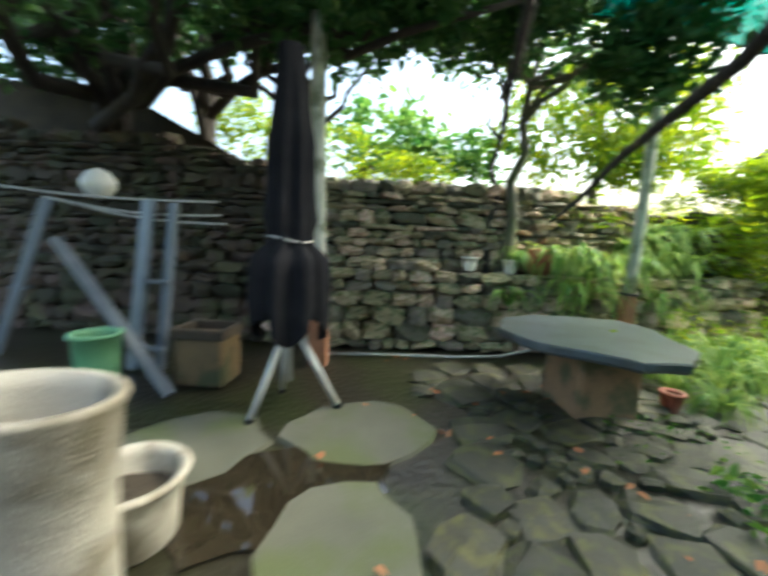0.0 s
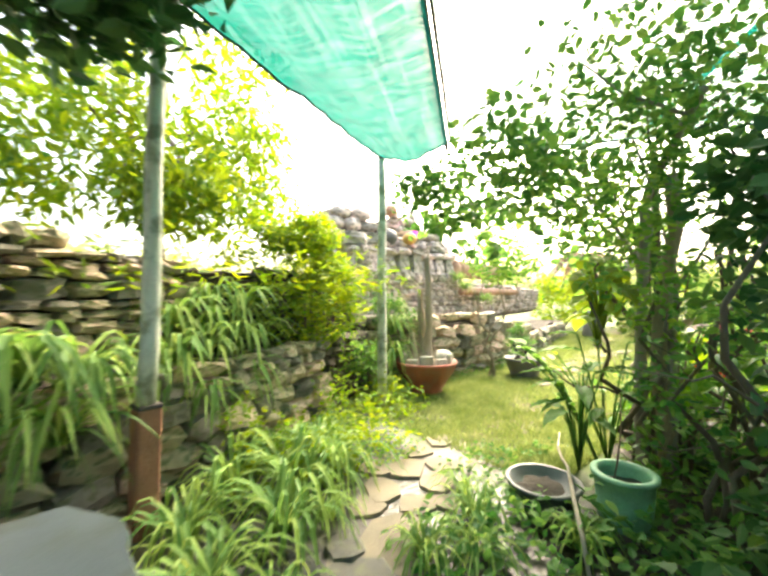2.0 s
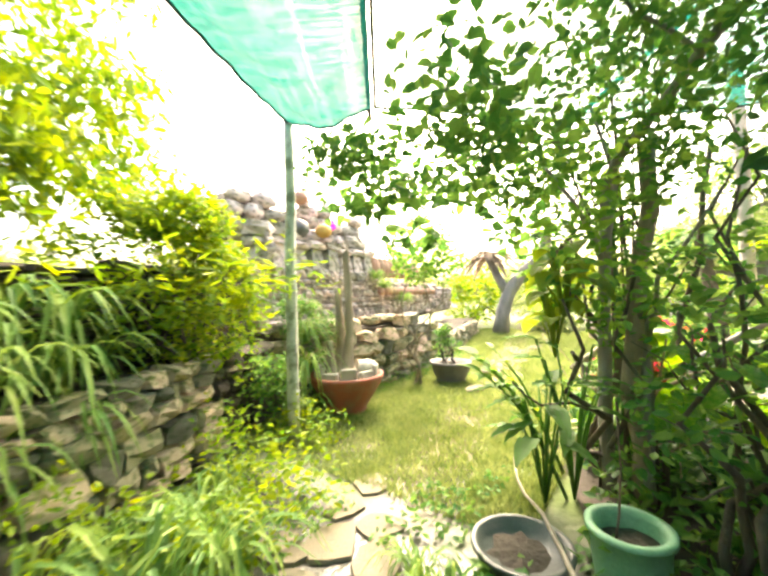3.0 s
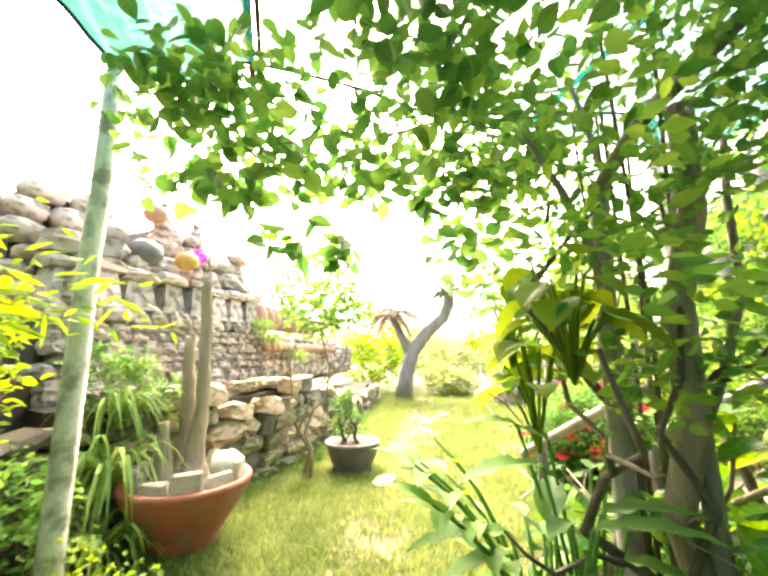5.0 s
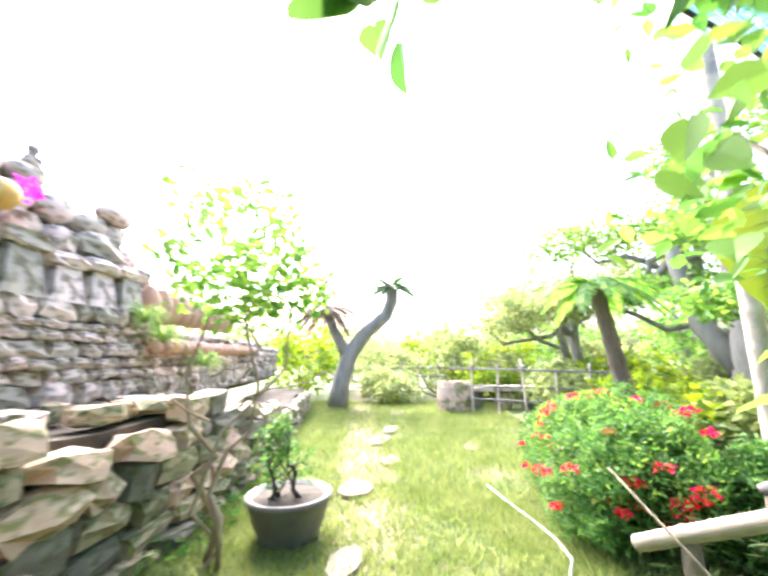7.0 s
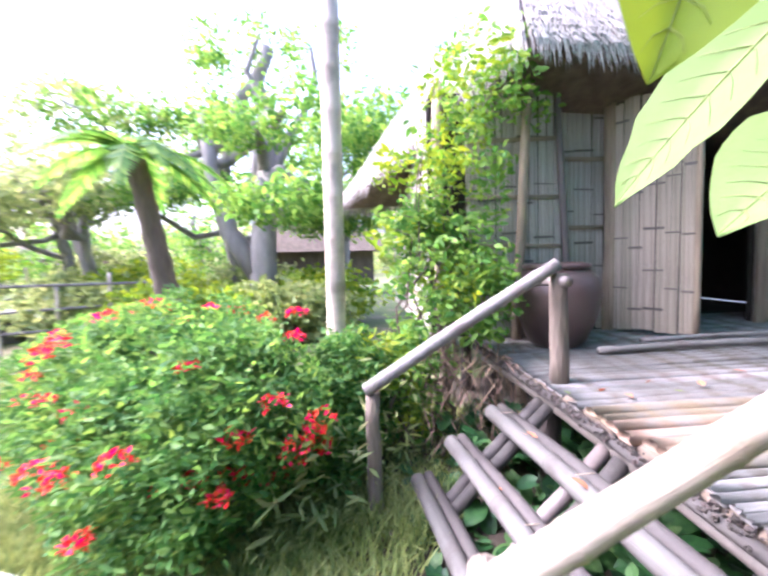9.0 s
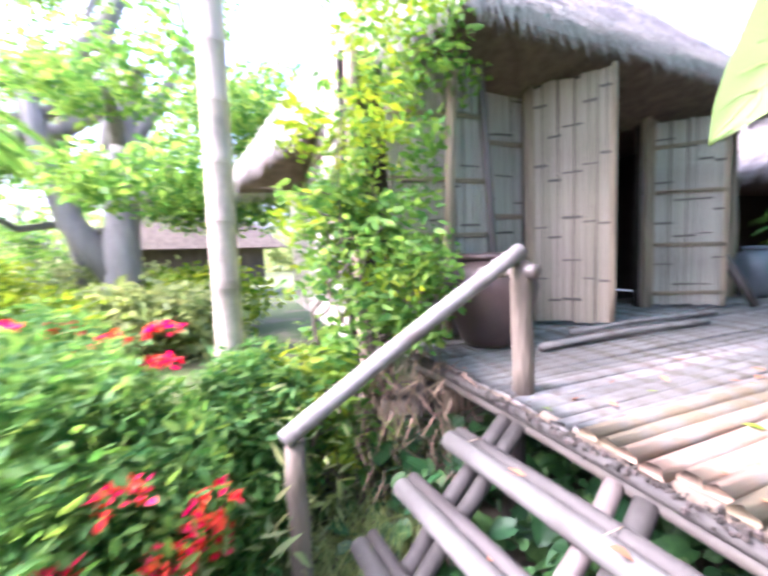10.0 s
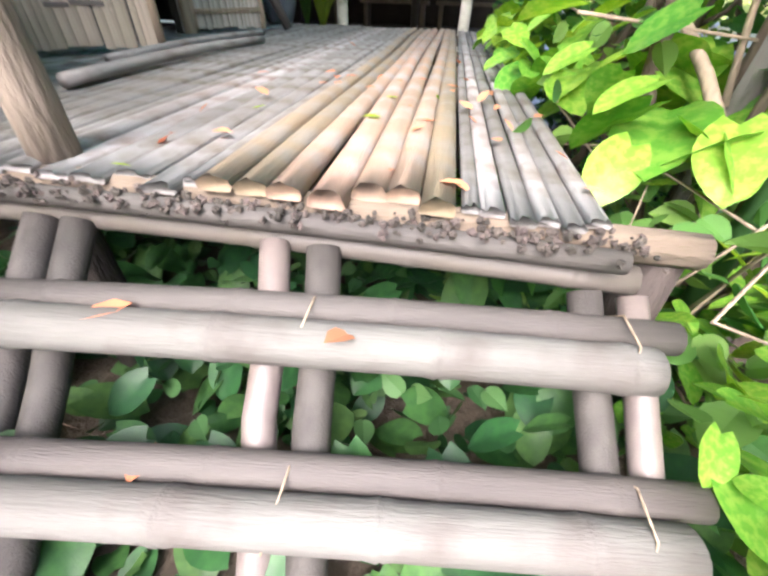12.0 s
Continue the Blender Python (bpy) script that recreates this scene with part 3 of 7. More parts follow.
def dry_stone_wall(name, line, z0, top, rng, label, rocks, course=(0.08, 0.27), stone=(0.11, 0.46), depth=0.6, keep=(0.0, 1e9), limit=300, others=None):
    """A wall of courses of worn stones before an earth core. top: height by metres along; keep: the stretch whose stones are objects of their own."""
    total = line_length(line)
    steps = max(2, int(total / 0.25))
    verts, faces = [], []
    for i in range(steps + 1):
        s = total * i / steps
        x, y, a = along(line, s)
        nx, ny = -math.sin(a), math.cos(a)
        h = top(s) - 0.04
        for off, z in ((0.13, z0 - 0.1), (0.13, h), (depth, h), (depth, z0 - 0.1)):
            verts.append((x + nx * off, y + ny * off, z))
    for i in range(steps):
        for k in range(4):
            a, b = i * 4 + k, i * 4 + (k + 1) % 4
            faces.append((a, a + 4, b + 4, b))
    faces += [(0, 1, 2, 3), tuple(reversed(range(len(verts) - 4, len(verts))))]
    core = put(name, mesh_of(name, verts, faces, EARTH), kind="structure", label=label, category="wall")
    z, made, rest = z0, 0, []
    peak = max(top(total * i / 40) for i in range(41))
    while z < peak:
        h = rng.uniform(*course)
        s = rng.uniform(-0.2, 0)
        while s < total:
            w = rng.uniform(*stone) * (1.15 if h > 0.16 else 0.9)
            mid = s + w / 2
            if 0 <= mid <= total and z + h * 0.5 < top(mid):
                x, y, a = along(line, mid)
                out = rng.uniform(0.0, 0.06)
                m = Matrix.Translation((x + math.sin(a) * (out - 0.08), y - math.cos(a) * (out - 0.08), z + h / 2)) @ Euler(
                    (rng.uniform(-0.1, 0.1), rng.uniform(-0.14, 0.14), a + rng.uniform(-0.1, 0.1))).to_matrix().to_4x4() @ Matrix.Diagonal(
                    (w * 1.06, 0.3, h * rng.uniform(0.95, 1.25), 1))
                if keep[0] <= mid <= keep[1] and made < limit:
                    put("stone", rng.choice(rocks), core, m)
                    made += 1
                else:
                    rest.append((rng.choice(rocks), m))
            s += w
        z += h * 0.97
    if rest:
        v, f = [], []
        for me, m in rest:
            n = len(v)
            v += [m @ q.co for q in me.vertices]
            f += [tuple(n + i for i in p.vertices) for p in me.polygons]
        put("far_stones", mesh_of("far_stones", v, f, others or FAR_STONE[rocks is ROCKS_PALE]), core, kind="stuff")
    return core


FAR_STONE = [make_material("stone_far", (0.26, 0.23, 0.15), (0.34, 0.30, 0.21), 0.85, 5, 45, 0.6, 0.5, island=True, stain=(0.16, 0.17, 0.07), stain_scale=4),
             make_material("stone_pale_far", (0.60, 0.50, 0.42), (0.48, 0.43, 0.39), 0.85, 4, 45, 0.6, 0.35, island=True, stain=(0.2, 0.17, 0.12), stain_scale=3)]


# ---- posts and shade net ----
def square_post(x, y, height, label, band=True, lean=(0, 0), r=0.055):
    ob = thing("post", pose(x, y, 0, lean[0], lean[1], 12), label, "post", "posts of the shade net")
    low = 0.8 if band else 0.0
    rng = random.Random(x)
    if band:
        v, f = box_data(-r * 1.25, -r * 1.25, -0.1, r * 1.25, r * 1.25, low, 0.012)
        put("foot", mesh_of("foot", v, f, POST_BAND), ob, label="rust-brown painted foot")
        v, f = box_data(-r * 1.32, -r * 1.32, low, r * 1.32, r * 1.32, low + 0.03, 0.006)
        put("collar", mesh_of("collar", v, f, BARK_DARK), ob)
        low += 0.03
    pts = [(rng.uniform(-0.008, 0.008), rng.uniform(-0.008, 0.008), low + (height - low) * i / 7) for i in range(8)]
    v, f = tube_data(pts, [r * (1.12 - 0.03 * i) for i in range(8)], 8)
    put("shaft", mesh_of("shaft", v, f, POST, True), ob)
    return ob


square_post(-2.0, 2.5, 3.9, "weathered pale grey-green post with a rust-brown foot", True, (0, -1), 0.075)
square_post(1.32, 3.67, 3.55, "slim pale green post with a rust-brown foot by the stone table", True, (0, 1.2), 0.058)
square_post(4.27, 4.77, 3.5, "slim pale green post holding up the net's corner", False, (0, 0), 0.06)


def shade_net(name, u0, u1, v0, v1, z, material, label, seed, sag=0.10, cells=(30, 40), flare=0.0, skew=0.0):
    rng = random.Random(seed)
    verts = []
    for i in range(cells[0] + 1):
        for j in range(cells[1] + 1):
            p, q = i / cells[0], j / cells[1]
            dip = sag * math.sin(math.pi * p) + 0.05 * noise.noise(Vector((p * 5, q * 7, seed)))
            ripple = 0.035 * noise.noise(Vector((p * 3, q * 18, seed + 5)))
            hem = skew * (1 - p) * (1 - q) + 0.03 * math.sin(p * 9) * (1 - q)
            verts.append(at_deck(u0 + (u1 - u0 + flare * (v1 - v0) * q) * p, v0 + (v1 - v0) * q + hem, z - dip + ripple))
    n = cells[1] + 1
    faces = [(i * n + j, (i + 1) * n + j, (i + 1) * n + j + 1, i * n + j + 1) for i in range(cells[0]) for j in range(cells[1])]
    ob = put(name, mesh_of(name, verts, faces, material, True), label=label, category="shade net")
    edge = [Vector(verts[i * n]) for i in range(cells[0] + 1)]
    tube("edge_cord", edge, 0.014, BARK_DARK, ob, 6)
    side = [Vector(verts[cells[0] * n + j]) for j in range(cells[1] + 1)]
    tube("edge_cord", side, 0.016, BARK_DARK, ob, 6)
    return ob


shade_net("shade_net", 3.58, 4.50, -0.97, 3.3, 3.46, NET, "teal green woven shade net sagging from its cords", 1, 0.08, (30, 60), 0.205, 0.33)
shade_net("shade_net", -0.75, 3.54, -0.7, 4.9, 3.50, NET_THIN, "thin teal shade net over the path, opened up to show sun glare", 2, 0.16)
RNG = random.Random(5)
for u0, v0, u1, v1, z in ((3.6, -1.0, 3.6, 3.4, 3.52), (1.2, -1.0, 1.2, 5.8, 3.55)):
    cane("net_pole", at_deck(u0, v0, z), at_deck(u1, v1, z), 0.025, BAMBOO_GREY, None, RNG, label="thin weathered bamboo pole carrying the net", category="pole", group="net poles")


# ---- court: paving ----
def flagstone(cx, cy, rx, ry, turn, seed, material, label, z=0.016):
    rng = random.Random(seed)
    v, f = slab_data(round_outline(cx, cy, rx, ry, rng, 15 if rx > 0.3 else 9, 0.10 if rx > 0.3 else 0.2, turn), -0.06, z, 0.03, 0.01, rng)
    return put("flagstone", mesh_of("flagstone", v, f, material), label=label, category="flagstone", group="flagstones of the court")


flagstone(-1.20, 1.30, 0.53, 0.45, 0.35, 1, FLAG, "broad flat grey-green flagstone set in damp earth")
flagstone(-2.17, 0.84, 0.45, 0.42, 0.25, 2, FLAG, "broad flat grey-brown flagstone set in damp earth")
flagstone(-1.02, 0.34, 0.36, 0.43, 0.2, 3, FLAG, "broad flat grey-green flagstone beside a puddle")
flagstone(1.45, 1.62, 0.34, 0.30, 0.5, 4, MOSSY, "dark wet flagstone at the start of the path")
flagstone(2.05, 2.1, 0.36, 0.26, 0.7, 5, MOSSY, "dark wet flagstone on the path")
flagstone(2.55, 2.55, 0.27, 0.22, 0.5, 6, FLAG_DRY, "dusty brown flagstone on the path")
flagstone(3.25, 3.2, 0.22, 0.17, 0.5, 7, FLAG_DRY, "pale dusty flagstone on the path")
flagstone(3.28, 2.86, 0.18, 0.17, 0.1, 8, FLAG_DRY, "pale dusty flagstone on the path")
flagstone(2.85, 3.05, 0.20, 0.16, 0.9, 9, FLAG_DRY, "pale dusty flagstone on the path")
flagstone(2.9, 2.72, 0.17, 0.14, 0.2, 10, FLAG_DRY, "pale dusty flagstone on the path")
COBBLES = random.Random(21)
COBBLE_MESHES = [mesh_of("cobble", *rock_data(COBBLES, 0.09, 0.62), MOSSY) for _ in range(14)]
placed = []
for k in range(3000):
    x, y = COBBLES.uniform(-0.9, 2.3), COBBLES.uniform(-0.4, 3.3)
    w = COBBLES.uniform(0.26, 0.5) if k < 700 else COBBLES.uniform(0.1, 0.3)
    if (x < -0.45 and y < 2.0) or y > 3.0 + x * 0.3 or math.hypot(x - 0.62, y - 2.3) < 0.36 or any(math.hypot(x - a, y - b) < (w + c) * 0.42 for a, b, c in placed):
        continue
    if math.hypot(x - 1.45, y - 1.62) < 0.3 or math.hypot(x - 2.05, y - 2.1) < 0.3:
        continue
    placed.append((x, y, w))
    m = Matrix.Translation((x, y, -0.012)) @ Euler((COBBLES.uniform(-0.06, 0.06), COBBLES.uniform(-0.06, 0.06), COBBLES.uniform(0, 6.28))).to_matrix().to_4x4() @ Matrix.Diagonal((w * 1.16, w * COBBLES.uniform(0.85, 1.1), COBBLES.uniform(0.07, 0.12), 1))
    put("cobble", COBBLES.choice(COBBLE_MESHES), None, m, "flat mossy wet stone bedded in the court's earth", "cobble", "cobbles of the court")
v = [(x, y, 0.012) for x, y in round_outline(-1.45, 0.55, 0.62, 0.42, random.Random(9), 20, 0.2, 0.5)]
put("puddle", mesh_of("puddle", v, [tuple(range(20))], PUDDLE), None, None, "thin dark puddle between the flagstones", "puddle")
for k in range(34):
    p = (COBBLES.uniform(-1.7, 1.2), COBBLES.uniform(0.2, 3.0), 0.04)
    foliage("fallen_leaf", [p], COBBLES.uniform(0.05, 0.1), LEAF_DRY, 400 + k, None, 0.5, 0.9, label="dry brown leaf fallen on the court", category="leaf", group="fallen leaves")
foliage("fallen_leaf", [(0.75, 2.35, 0.665)], 0.09, LEAF_LIME, 399, None, 0.5, 0.95, label="yellow leaf lying on the slate table", category="leaf", group="fallen leaves")

for k, (x, y, r) in enumerate(((2.2, 2.55, 0.14), (2.62, 2.95, 0.13), (3.05, 3.4, 0.15), (3.55, 3.05, 0.14), (3.6, 3.4, 0.15), (3.95, 3.45, 0.14), (2.4, 2.25, 0.13), (3.1, 2.62, 0.1))):
    flagstone(x, y, r * 1.2, r, k * 0.7, 30 + k, FLAG_DRY, "small dusty brown flagstone on the path", 0.014)

# ---- court: stone table ----
def stone_table():
    ob = thing("stone_table", pose(0.55, 2.22, 0, 0, 0, 18), "low table with a slate top on a brown stone block", "table")
    rng = random.Random(4)
    outline = [(-0.78, 0.12), (-0.66, -0.30), (-0.34, -0.52), (-0.18, -0.72), (0.14, -0.74), (0.33, -0.60), (0.45, -0.50), (0.56, -0.12), (0.67, 0.2), (0.56, 0.50), (0.20, 0.62), (-0.16, 0.70), (-0.55, 0.55)]
    fine = []
    for a, b in zip(outline, outline[1:] + outline[:1]):
        for q in (0, 0.33, 0.66):
            fine.append((a[0] + (b[0] - a[0]) * q + rng.uniform(-0.012, 0.012), a[1] + (b[1] - a[1]) * q + rng.uniform(-0.012, 0.012)))
    v, f = slab_data(fine, 0.57, 0.65, 0.012, 0.006, rng)
    put("tabletop", mesh_of("tabletop", v, f, SLATE), ob, label="dark blue-grey slate slab with a chipped edge")
    v, f = box_data(-0.26, -0.26, -0.03, 0.26, 0.26, 0.57, 0.025)
    v = [Vector((p.x + rng.uniform(-0.015, 0.015), p.y + rng.uniform(-0.015, 0.015), p.z)) for p in v]
    put("pedestal", mesh_of("pedestal", v, f, SANDSTONE), ob, label="roughly squared brown sandstone block")
    return ob


stone_table()


# ---- court: umbrella, trestle, pots ----
def closed_umbrella(x, y):
    ob = thing("garden_umbrella", pose(x, y, 0), "closed black garden umbrella tied with cord on a white tripod", "umbrella")
    tube("pole", [(0, 0, 0.25), (0, 0, 2.60)], 0.02, ALUMINIUM, ob, 10)
    for fx, fy in ((-0.18, -0.27), (0.34, 0.14), (-0.22, 0.3)):
        c, s = fx / 0.36, fy / 0.36
        v, f = tube_data([(0.04 * c, 0.04 * s, 0.66), (0.36 * c, 0.36 * s, 0.03)], 0.028, 8)
        leg = put("leg", mesh_of("leg", v, f, ALUMINIUM, True), ob)
        v, f = tube_data([(0.355 * c, 0.355 * s, 0.045), (0.372 * c, 0.372 * s, 0.0)], 0.03, 8)
        put("rubber_foot", mesh_of("rubber_foot", v, f, CLOTH), leg)
    verts, rings = [], 22
    seg = 36
    for i in range(rings + 1):
        q = i / rings
        z = 2.62 - 1.95 * q
        r = 0.09 + 0.10 * min(1, q * 1.6) + (0.05 * math.sin(q * 9) if q > 0.3 else 0) * 0.4
        if abs(q - 0.66) < 0.05:
            r *= 0.82
        if q > 0.72:
            r += 0.05
        for k in range(seg):
            a = 2 * math.pi * k / seg
            fold = 1 + 0.22 * math.sin(a * 8 + q * 1.2) * min(1, q * 3)
            verts.append((r * fold * math.cos(a), r * fold * math.sin(a), z - (0.10 * math.sin(a * 4) if i == rings else 0)))
    faces = [(i * seg + k, (i + 1) * seg + k, (i + 1) * seg + (k + 1) % seg, i * seg + (k + 1) % seg) for i in range(rings) for k in range(seg)]
    put("canopy", mesh_of("canopy", verts, faces, CLOTH, True), ob, label="folded black cloth")
    ring = [(0.17 * math.cos(a * 0.5236), 0.17 * math.sin(a * 0.5236), 1.33 + 0.02 * math.sin(a)) for a in range(13)]
    tube("cord", ring, 0.008, ROPE, ob, 6)
    v, f = tube_data([(0, 0, 0.6), (0, 0, 0.72)], 0.05, 10)
    put("hub", mesh_of("hub", v, f, ALUMINIUM), ob)
    return ob


closed_umbrella(-1.80, 1.42)


def bar(name, a, b, w, d, parent, material):
    v, f = box_data(-w / 2, -d / 2, 0, w / 2, d / 2, (Vector(b) - Vector(a)).length, 0.004)
    turn = (Vector(b) - Vector(a)).to_track_quat("Z", "Y").to_matrix().to_4x4()
    return put(name, mesh_of(name, v, f, material), parent, Matrix.Translation(a) @ turn)


def trestle():
    ob = thing("folding_trestle", pose(0, 0, 0), "blue-grey painted metal folding trestle with crossed legs", "trestle")
    bar("leg", (-5.3, 1.75, 0), (-4.75, 1.95, 1.6), 0.10, 0.05, ob, STEEL)
    bar("leg", (-5.15, 1.65, 0), (-4.62, 1.90, 1.6), 0.05, 0.05, ob, STEEL)
    bar("leg", (-3.60, 1.75, 0), (-3.56, 2.0, 1.62), 0.15, 0.05, ob, STEEL)
    bar("leg", (-3.38, 1.85, 0), (-3.32, 2.05, 1.6), 0.12, 0.05, ob, STEEL)
    bar("brace", (-2.83, 1.36, 0.02), (-4.4, 1.75, 1.22), 0.10, 0.05, ob, STEEL)
    bar("brace", (-3.7, 1.72, 0.30), (-3.05, 1.55, 0.30), 0.05, 0.04, ob, STEEL)
    bar("tie", (-5.08, 1.80, 0.7), (-4.85, 1.80, 0.7), 0.05, 0.03, ob, STEEL)
    bar("tie", (-3.6, 1.9, 0.85), (-3.3, 1.9, 0.85), 0.06, 0.03, ob, STEEL)
    return ob


trestle()
for a, b in (((-6.0, 1.9, 1.80), (-2.85, 2.05, 1.62)), ((-4.6, 1.95, 1.6), (-2.8, 2.1, 1.42)), ((-4.7, 1.9, 1.62), (-2.9, 2.15, 1.50))):
    pts = [Vector(a).lerp(Vector(b), i / 8) - Vector((0, 0, 0.06 * math.sin(math.pi * i / 8))) for i in range(9)]
    tube("clothes_line", pts, 0.012, ROPE, None, 6, label="slack pale rope strung over the trestle", category="rope", group="clothes lines")
v, f = lathe_data([(0.02, 0.0), (0.1, 0.03), (0.155, 0.12), (0.155, 0.18), (0.1, 0.27), (0.02, 0.31)], 20)
put("globe_lamp", mesh_of("globe_lamp", v, f, WHITE, True), None, pose(-4.25, 2.1, 1.62), "round white globe resting above the trestle", "lamp")


def pot(name, x, y, profile, material, label, category="plant pot", soil=None, group="", squash=1.0, turn=0, seg=30, rim_mat=None):
    ob = thing(name, pose(x, y, 0, 0, 0, turn), label, category, group)
    v, f = lathe_data(profile, seg, 0, squash)
    put("body", mesh_of("body", v, f, material, True), ob)
    if soil:
        r, z = soil
        rng = random.Random(int(x * 100))
        verts = [(0, 0, z + 0.02)] + [(r * math.cos(a * 0.3142), r * squash * math.sin(a * 0.3142), z + rng.uniform(-0.01, 0.01)) for a in range(20)]
        put("soil", mesh_of("soil", verts, [(0, i + 1, (i + 1) % 20 + 1) for i in range(20)], EARTH), ob, label="dark potting soil")
    return ob


def pot_profile(r0, r1, h, lip=0.03, wall=0.025, foot=0.0):
    return [(r0, 0), (r0 * 1.02, 0.01), (r0 + (r1 - r0) * 0.6, h * 0.55), (r1 - 0.006, h - lip), (r1 + lip * 0.5, h - lip * 0.8), (r1 + lip * 0.5, h), (r1 - wall, h), (r1 - wall - 0.01, h - lip), (r0, 0.06), (0.01, 0.05)]


pot("green_pot", -3.46, 1.30, pot_profile(0.14, 0.18, 0.50), GREEN_POT, "tall leaf-green plastic flower pot with dry soil", soil=(0.15, 0.42), group="pots of the court")
trough = thing("clay_trough", pose(-2.76, 1.75, 0, 0, 0, 8), "square mossy brown clay trough by the wall", "plant pot")
TROUGH = make_material("ochre_trough", (0.13, 0.088, 0.04), (0.09, 0.062, 0.03), 0.8, 4, 50, 0.4, 0.2, stain=(0.045, 0.05, 0.02), stain_scale=4)
put("body", mesh_of("body", *box_data(-0.22, -0.18, 0.0, 0.22, 0.18, 0.44, 0.025), TROUGH), trough)
# four rim pieces, darker than the body
for side in ((-0.24, -0.2, 0.24, -0.15), (-0.24, 0.15, 0.24, 0.2), (-0.24, -0.149, -0.19, 0.149), (0.19, -0.149, 0.24, 0.149)):
    put("rim", mesh_of("rim", *box_data(side[0], side[1], 0.43, side[2], side[3], 0.52, 0.01), EARTH), trough, label="dark rim")
pot("planter", -1.80, -0.33, [(0.235, 0.0), (0.245, 0.02), (0.255, 0.5), (0.262, 0.68), (0.268, 0.69), (0.268, 0.705), (0.275, 0.72), (0.285, 0.84), (0.305, 0.88), (0.305, 0.90), (0.27, 0.90), (0.255, 0.84), (0.235, 0.2), (0.01, 0.15)], CREAM, "tall thick cream stone planter with a banded body", group="cream planters", soil=(0.24, 0.66), squash=0.67, turn=12)
pot("planter", -1.93, 0.13, [(0.175, 0.0), (0.185, 0.017), (0.205, 0.2), (0.222, 0.27), (0.243, 0.3), (0.25, 0.315), (0.24, 0.327), (0.205, 0.32), (0.195, 0.28), (0.175, 0.09), (0.01, 0.07)], CREAM, "smaller cream stone planter with a rolled rim", group="cream planters", soil=(0.183, 0.2))
pot("white_pot", -0.49, 3.62, pot_profile(0.07, 0.10, 0.17, 0.02), WHITE, "small white pot on the wall's ledge", soil=(0.08, 0.14), group="ledge pots").location.z = 0.98
pot("white_pot", 0.01, 3.73, pot_profile(0.07, 0.095, 0.17, 0.02), WHITE, "small white pot on the wall's ledge", soil=(0.08, 0.14), group="ledge pots").location.z = 0.96
pot("clay_pot", 0.36, 3.85, [(0.1, 0), (0.16, 0.08), (0.2, 0.18), (0.19, 0.26), (0.16, 0.3), (0.17, 0.32), (0.14, 0.32), (0.13, 0.28), (0.01, 0.25)], TERRACOTTA, "round brown clay pot on the wall's ledge", group="ledge pots").location.z = 0.96
pot("small_red_pot", 1.25, 2.35, pot_profile(0.06, 0.09, 0.17, 0.02), TERRACOTTA, "small terracotta pot half hidden in leaves by the table", soil=(0.075, 0.135))
HOSE = [(-2.0, 2.72, 0.03), (-1.2, 2.95, 0.03), (-0.6, 3.05, 0.04), (-0.1, 3.12, 0.08), (0.25, 3.1, 0.2), (0.5, 3.0, 0.3)]
tube("hose", HOSE, 0.016, RUBBER, None, 8, label="grey garden hose lying along the wall's foot", category="hose")

# ---- path: pots and stick ----
pot("black_pot", 3.66, 2.15, [(0.18, 0.0), (0.20, 0.012), (0.24, 0.095), (0.25, 0.143), (0.27, 0.153), (0.272, 0.168), (0.262, 0.174), (0.235, 0.168), (0.215, 0.12), (0.01, 0.1)], DARK_POT, "wide dark glazed pot with a blue-grey rim and a little soil", soil=(0.213, 0.112))
pot("green_bucket", 3.80, 1.66, pot_profile(0.15, 0.185, 0.36), PALE_GREEN, "pale green plastic pot with soil and a bare stem", soil=(0.16, 0.26))
STICK = [(3.12, 1.62, 0.01), (3.2, 1.685, 0.16), (3.58, 1.904, 0.205), (4.0, 2.12, 0.17), (4.38, 2.34, 0.06), (4.47, 2.42, 0.12), (4.75, 2.53, 0.15)]
tube("bare_branch", STICK, [0.013, 0.014, 0.014, 0.013, 0.012, 0.01, 0.006], RAIL_CREAM, None, 7, label="pale bare curved branch lying across a pot's rim", category="branch")
SPRIG = [(3.76, 1.72, 0.24), (3.80, 1.70, 0.4), (3.85, 1.69, 0.62), (3.88, 1.70, 0.85)]
tube("dry_twig", SPRIG, [0.007, 0.006, 0.005, 0.003], STRAW, None, 6, label="thin dry stem standing up from the green pot", category="twig")

# ---- plants of the court and path ----
STRAPS = [strap_plant_mesh(s, 84, 0.68, 0.015) for s in (1, 2, 3)]
BLADES = {}
for wide, length, width in ((False, 0.68, 0.016), (True, 0.72, 0.027)):
    shape = random.Random(3)
    BLADES[wide] = [mesh_of("strap_leaf", *ribbon_data((0, 0, 0), 0, length * shape.uniform(0.55, 1.15), width * shape.uniform(0.75, 1.3), length * shape.uniform(0.35, 0.85), length * shape.uniform(0.3, 1.0)), STRAP_LEAF) for _ in range(14)]
PLANTS = random.Random(31)


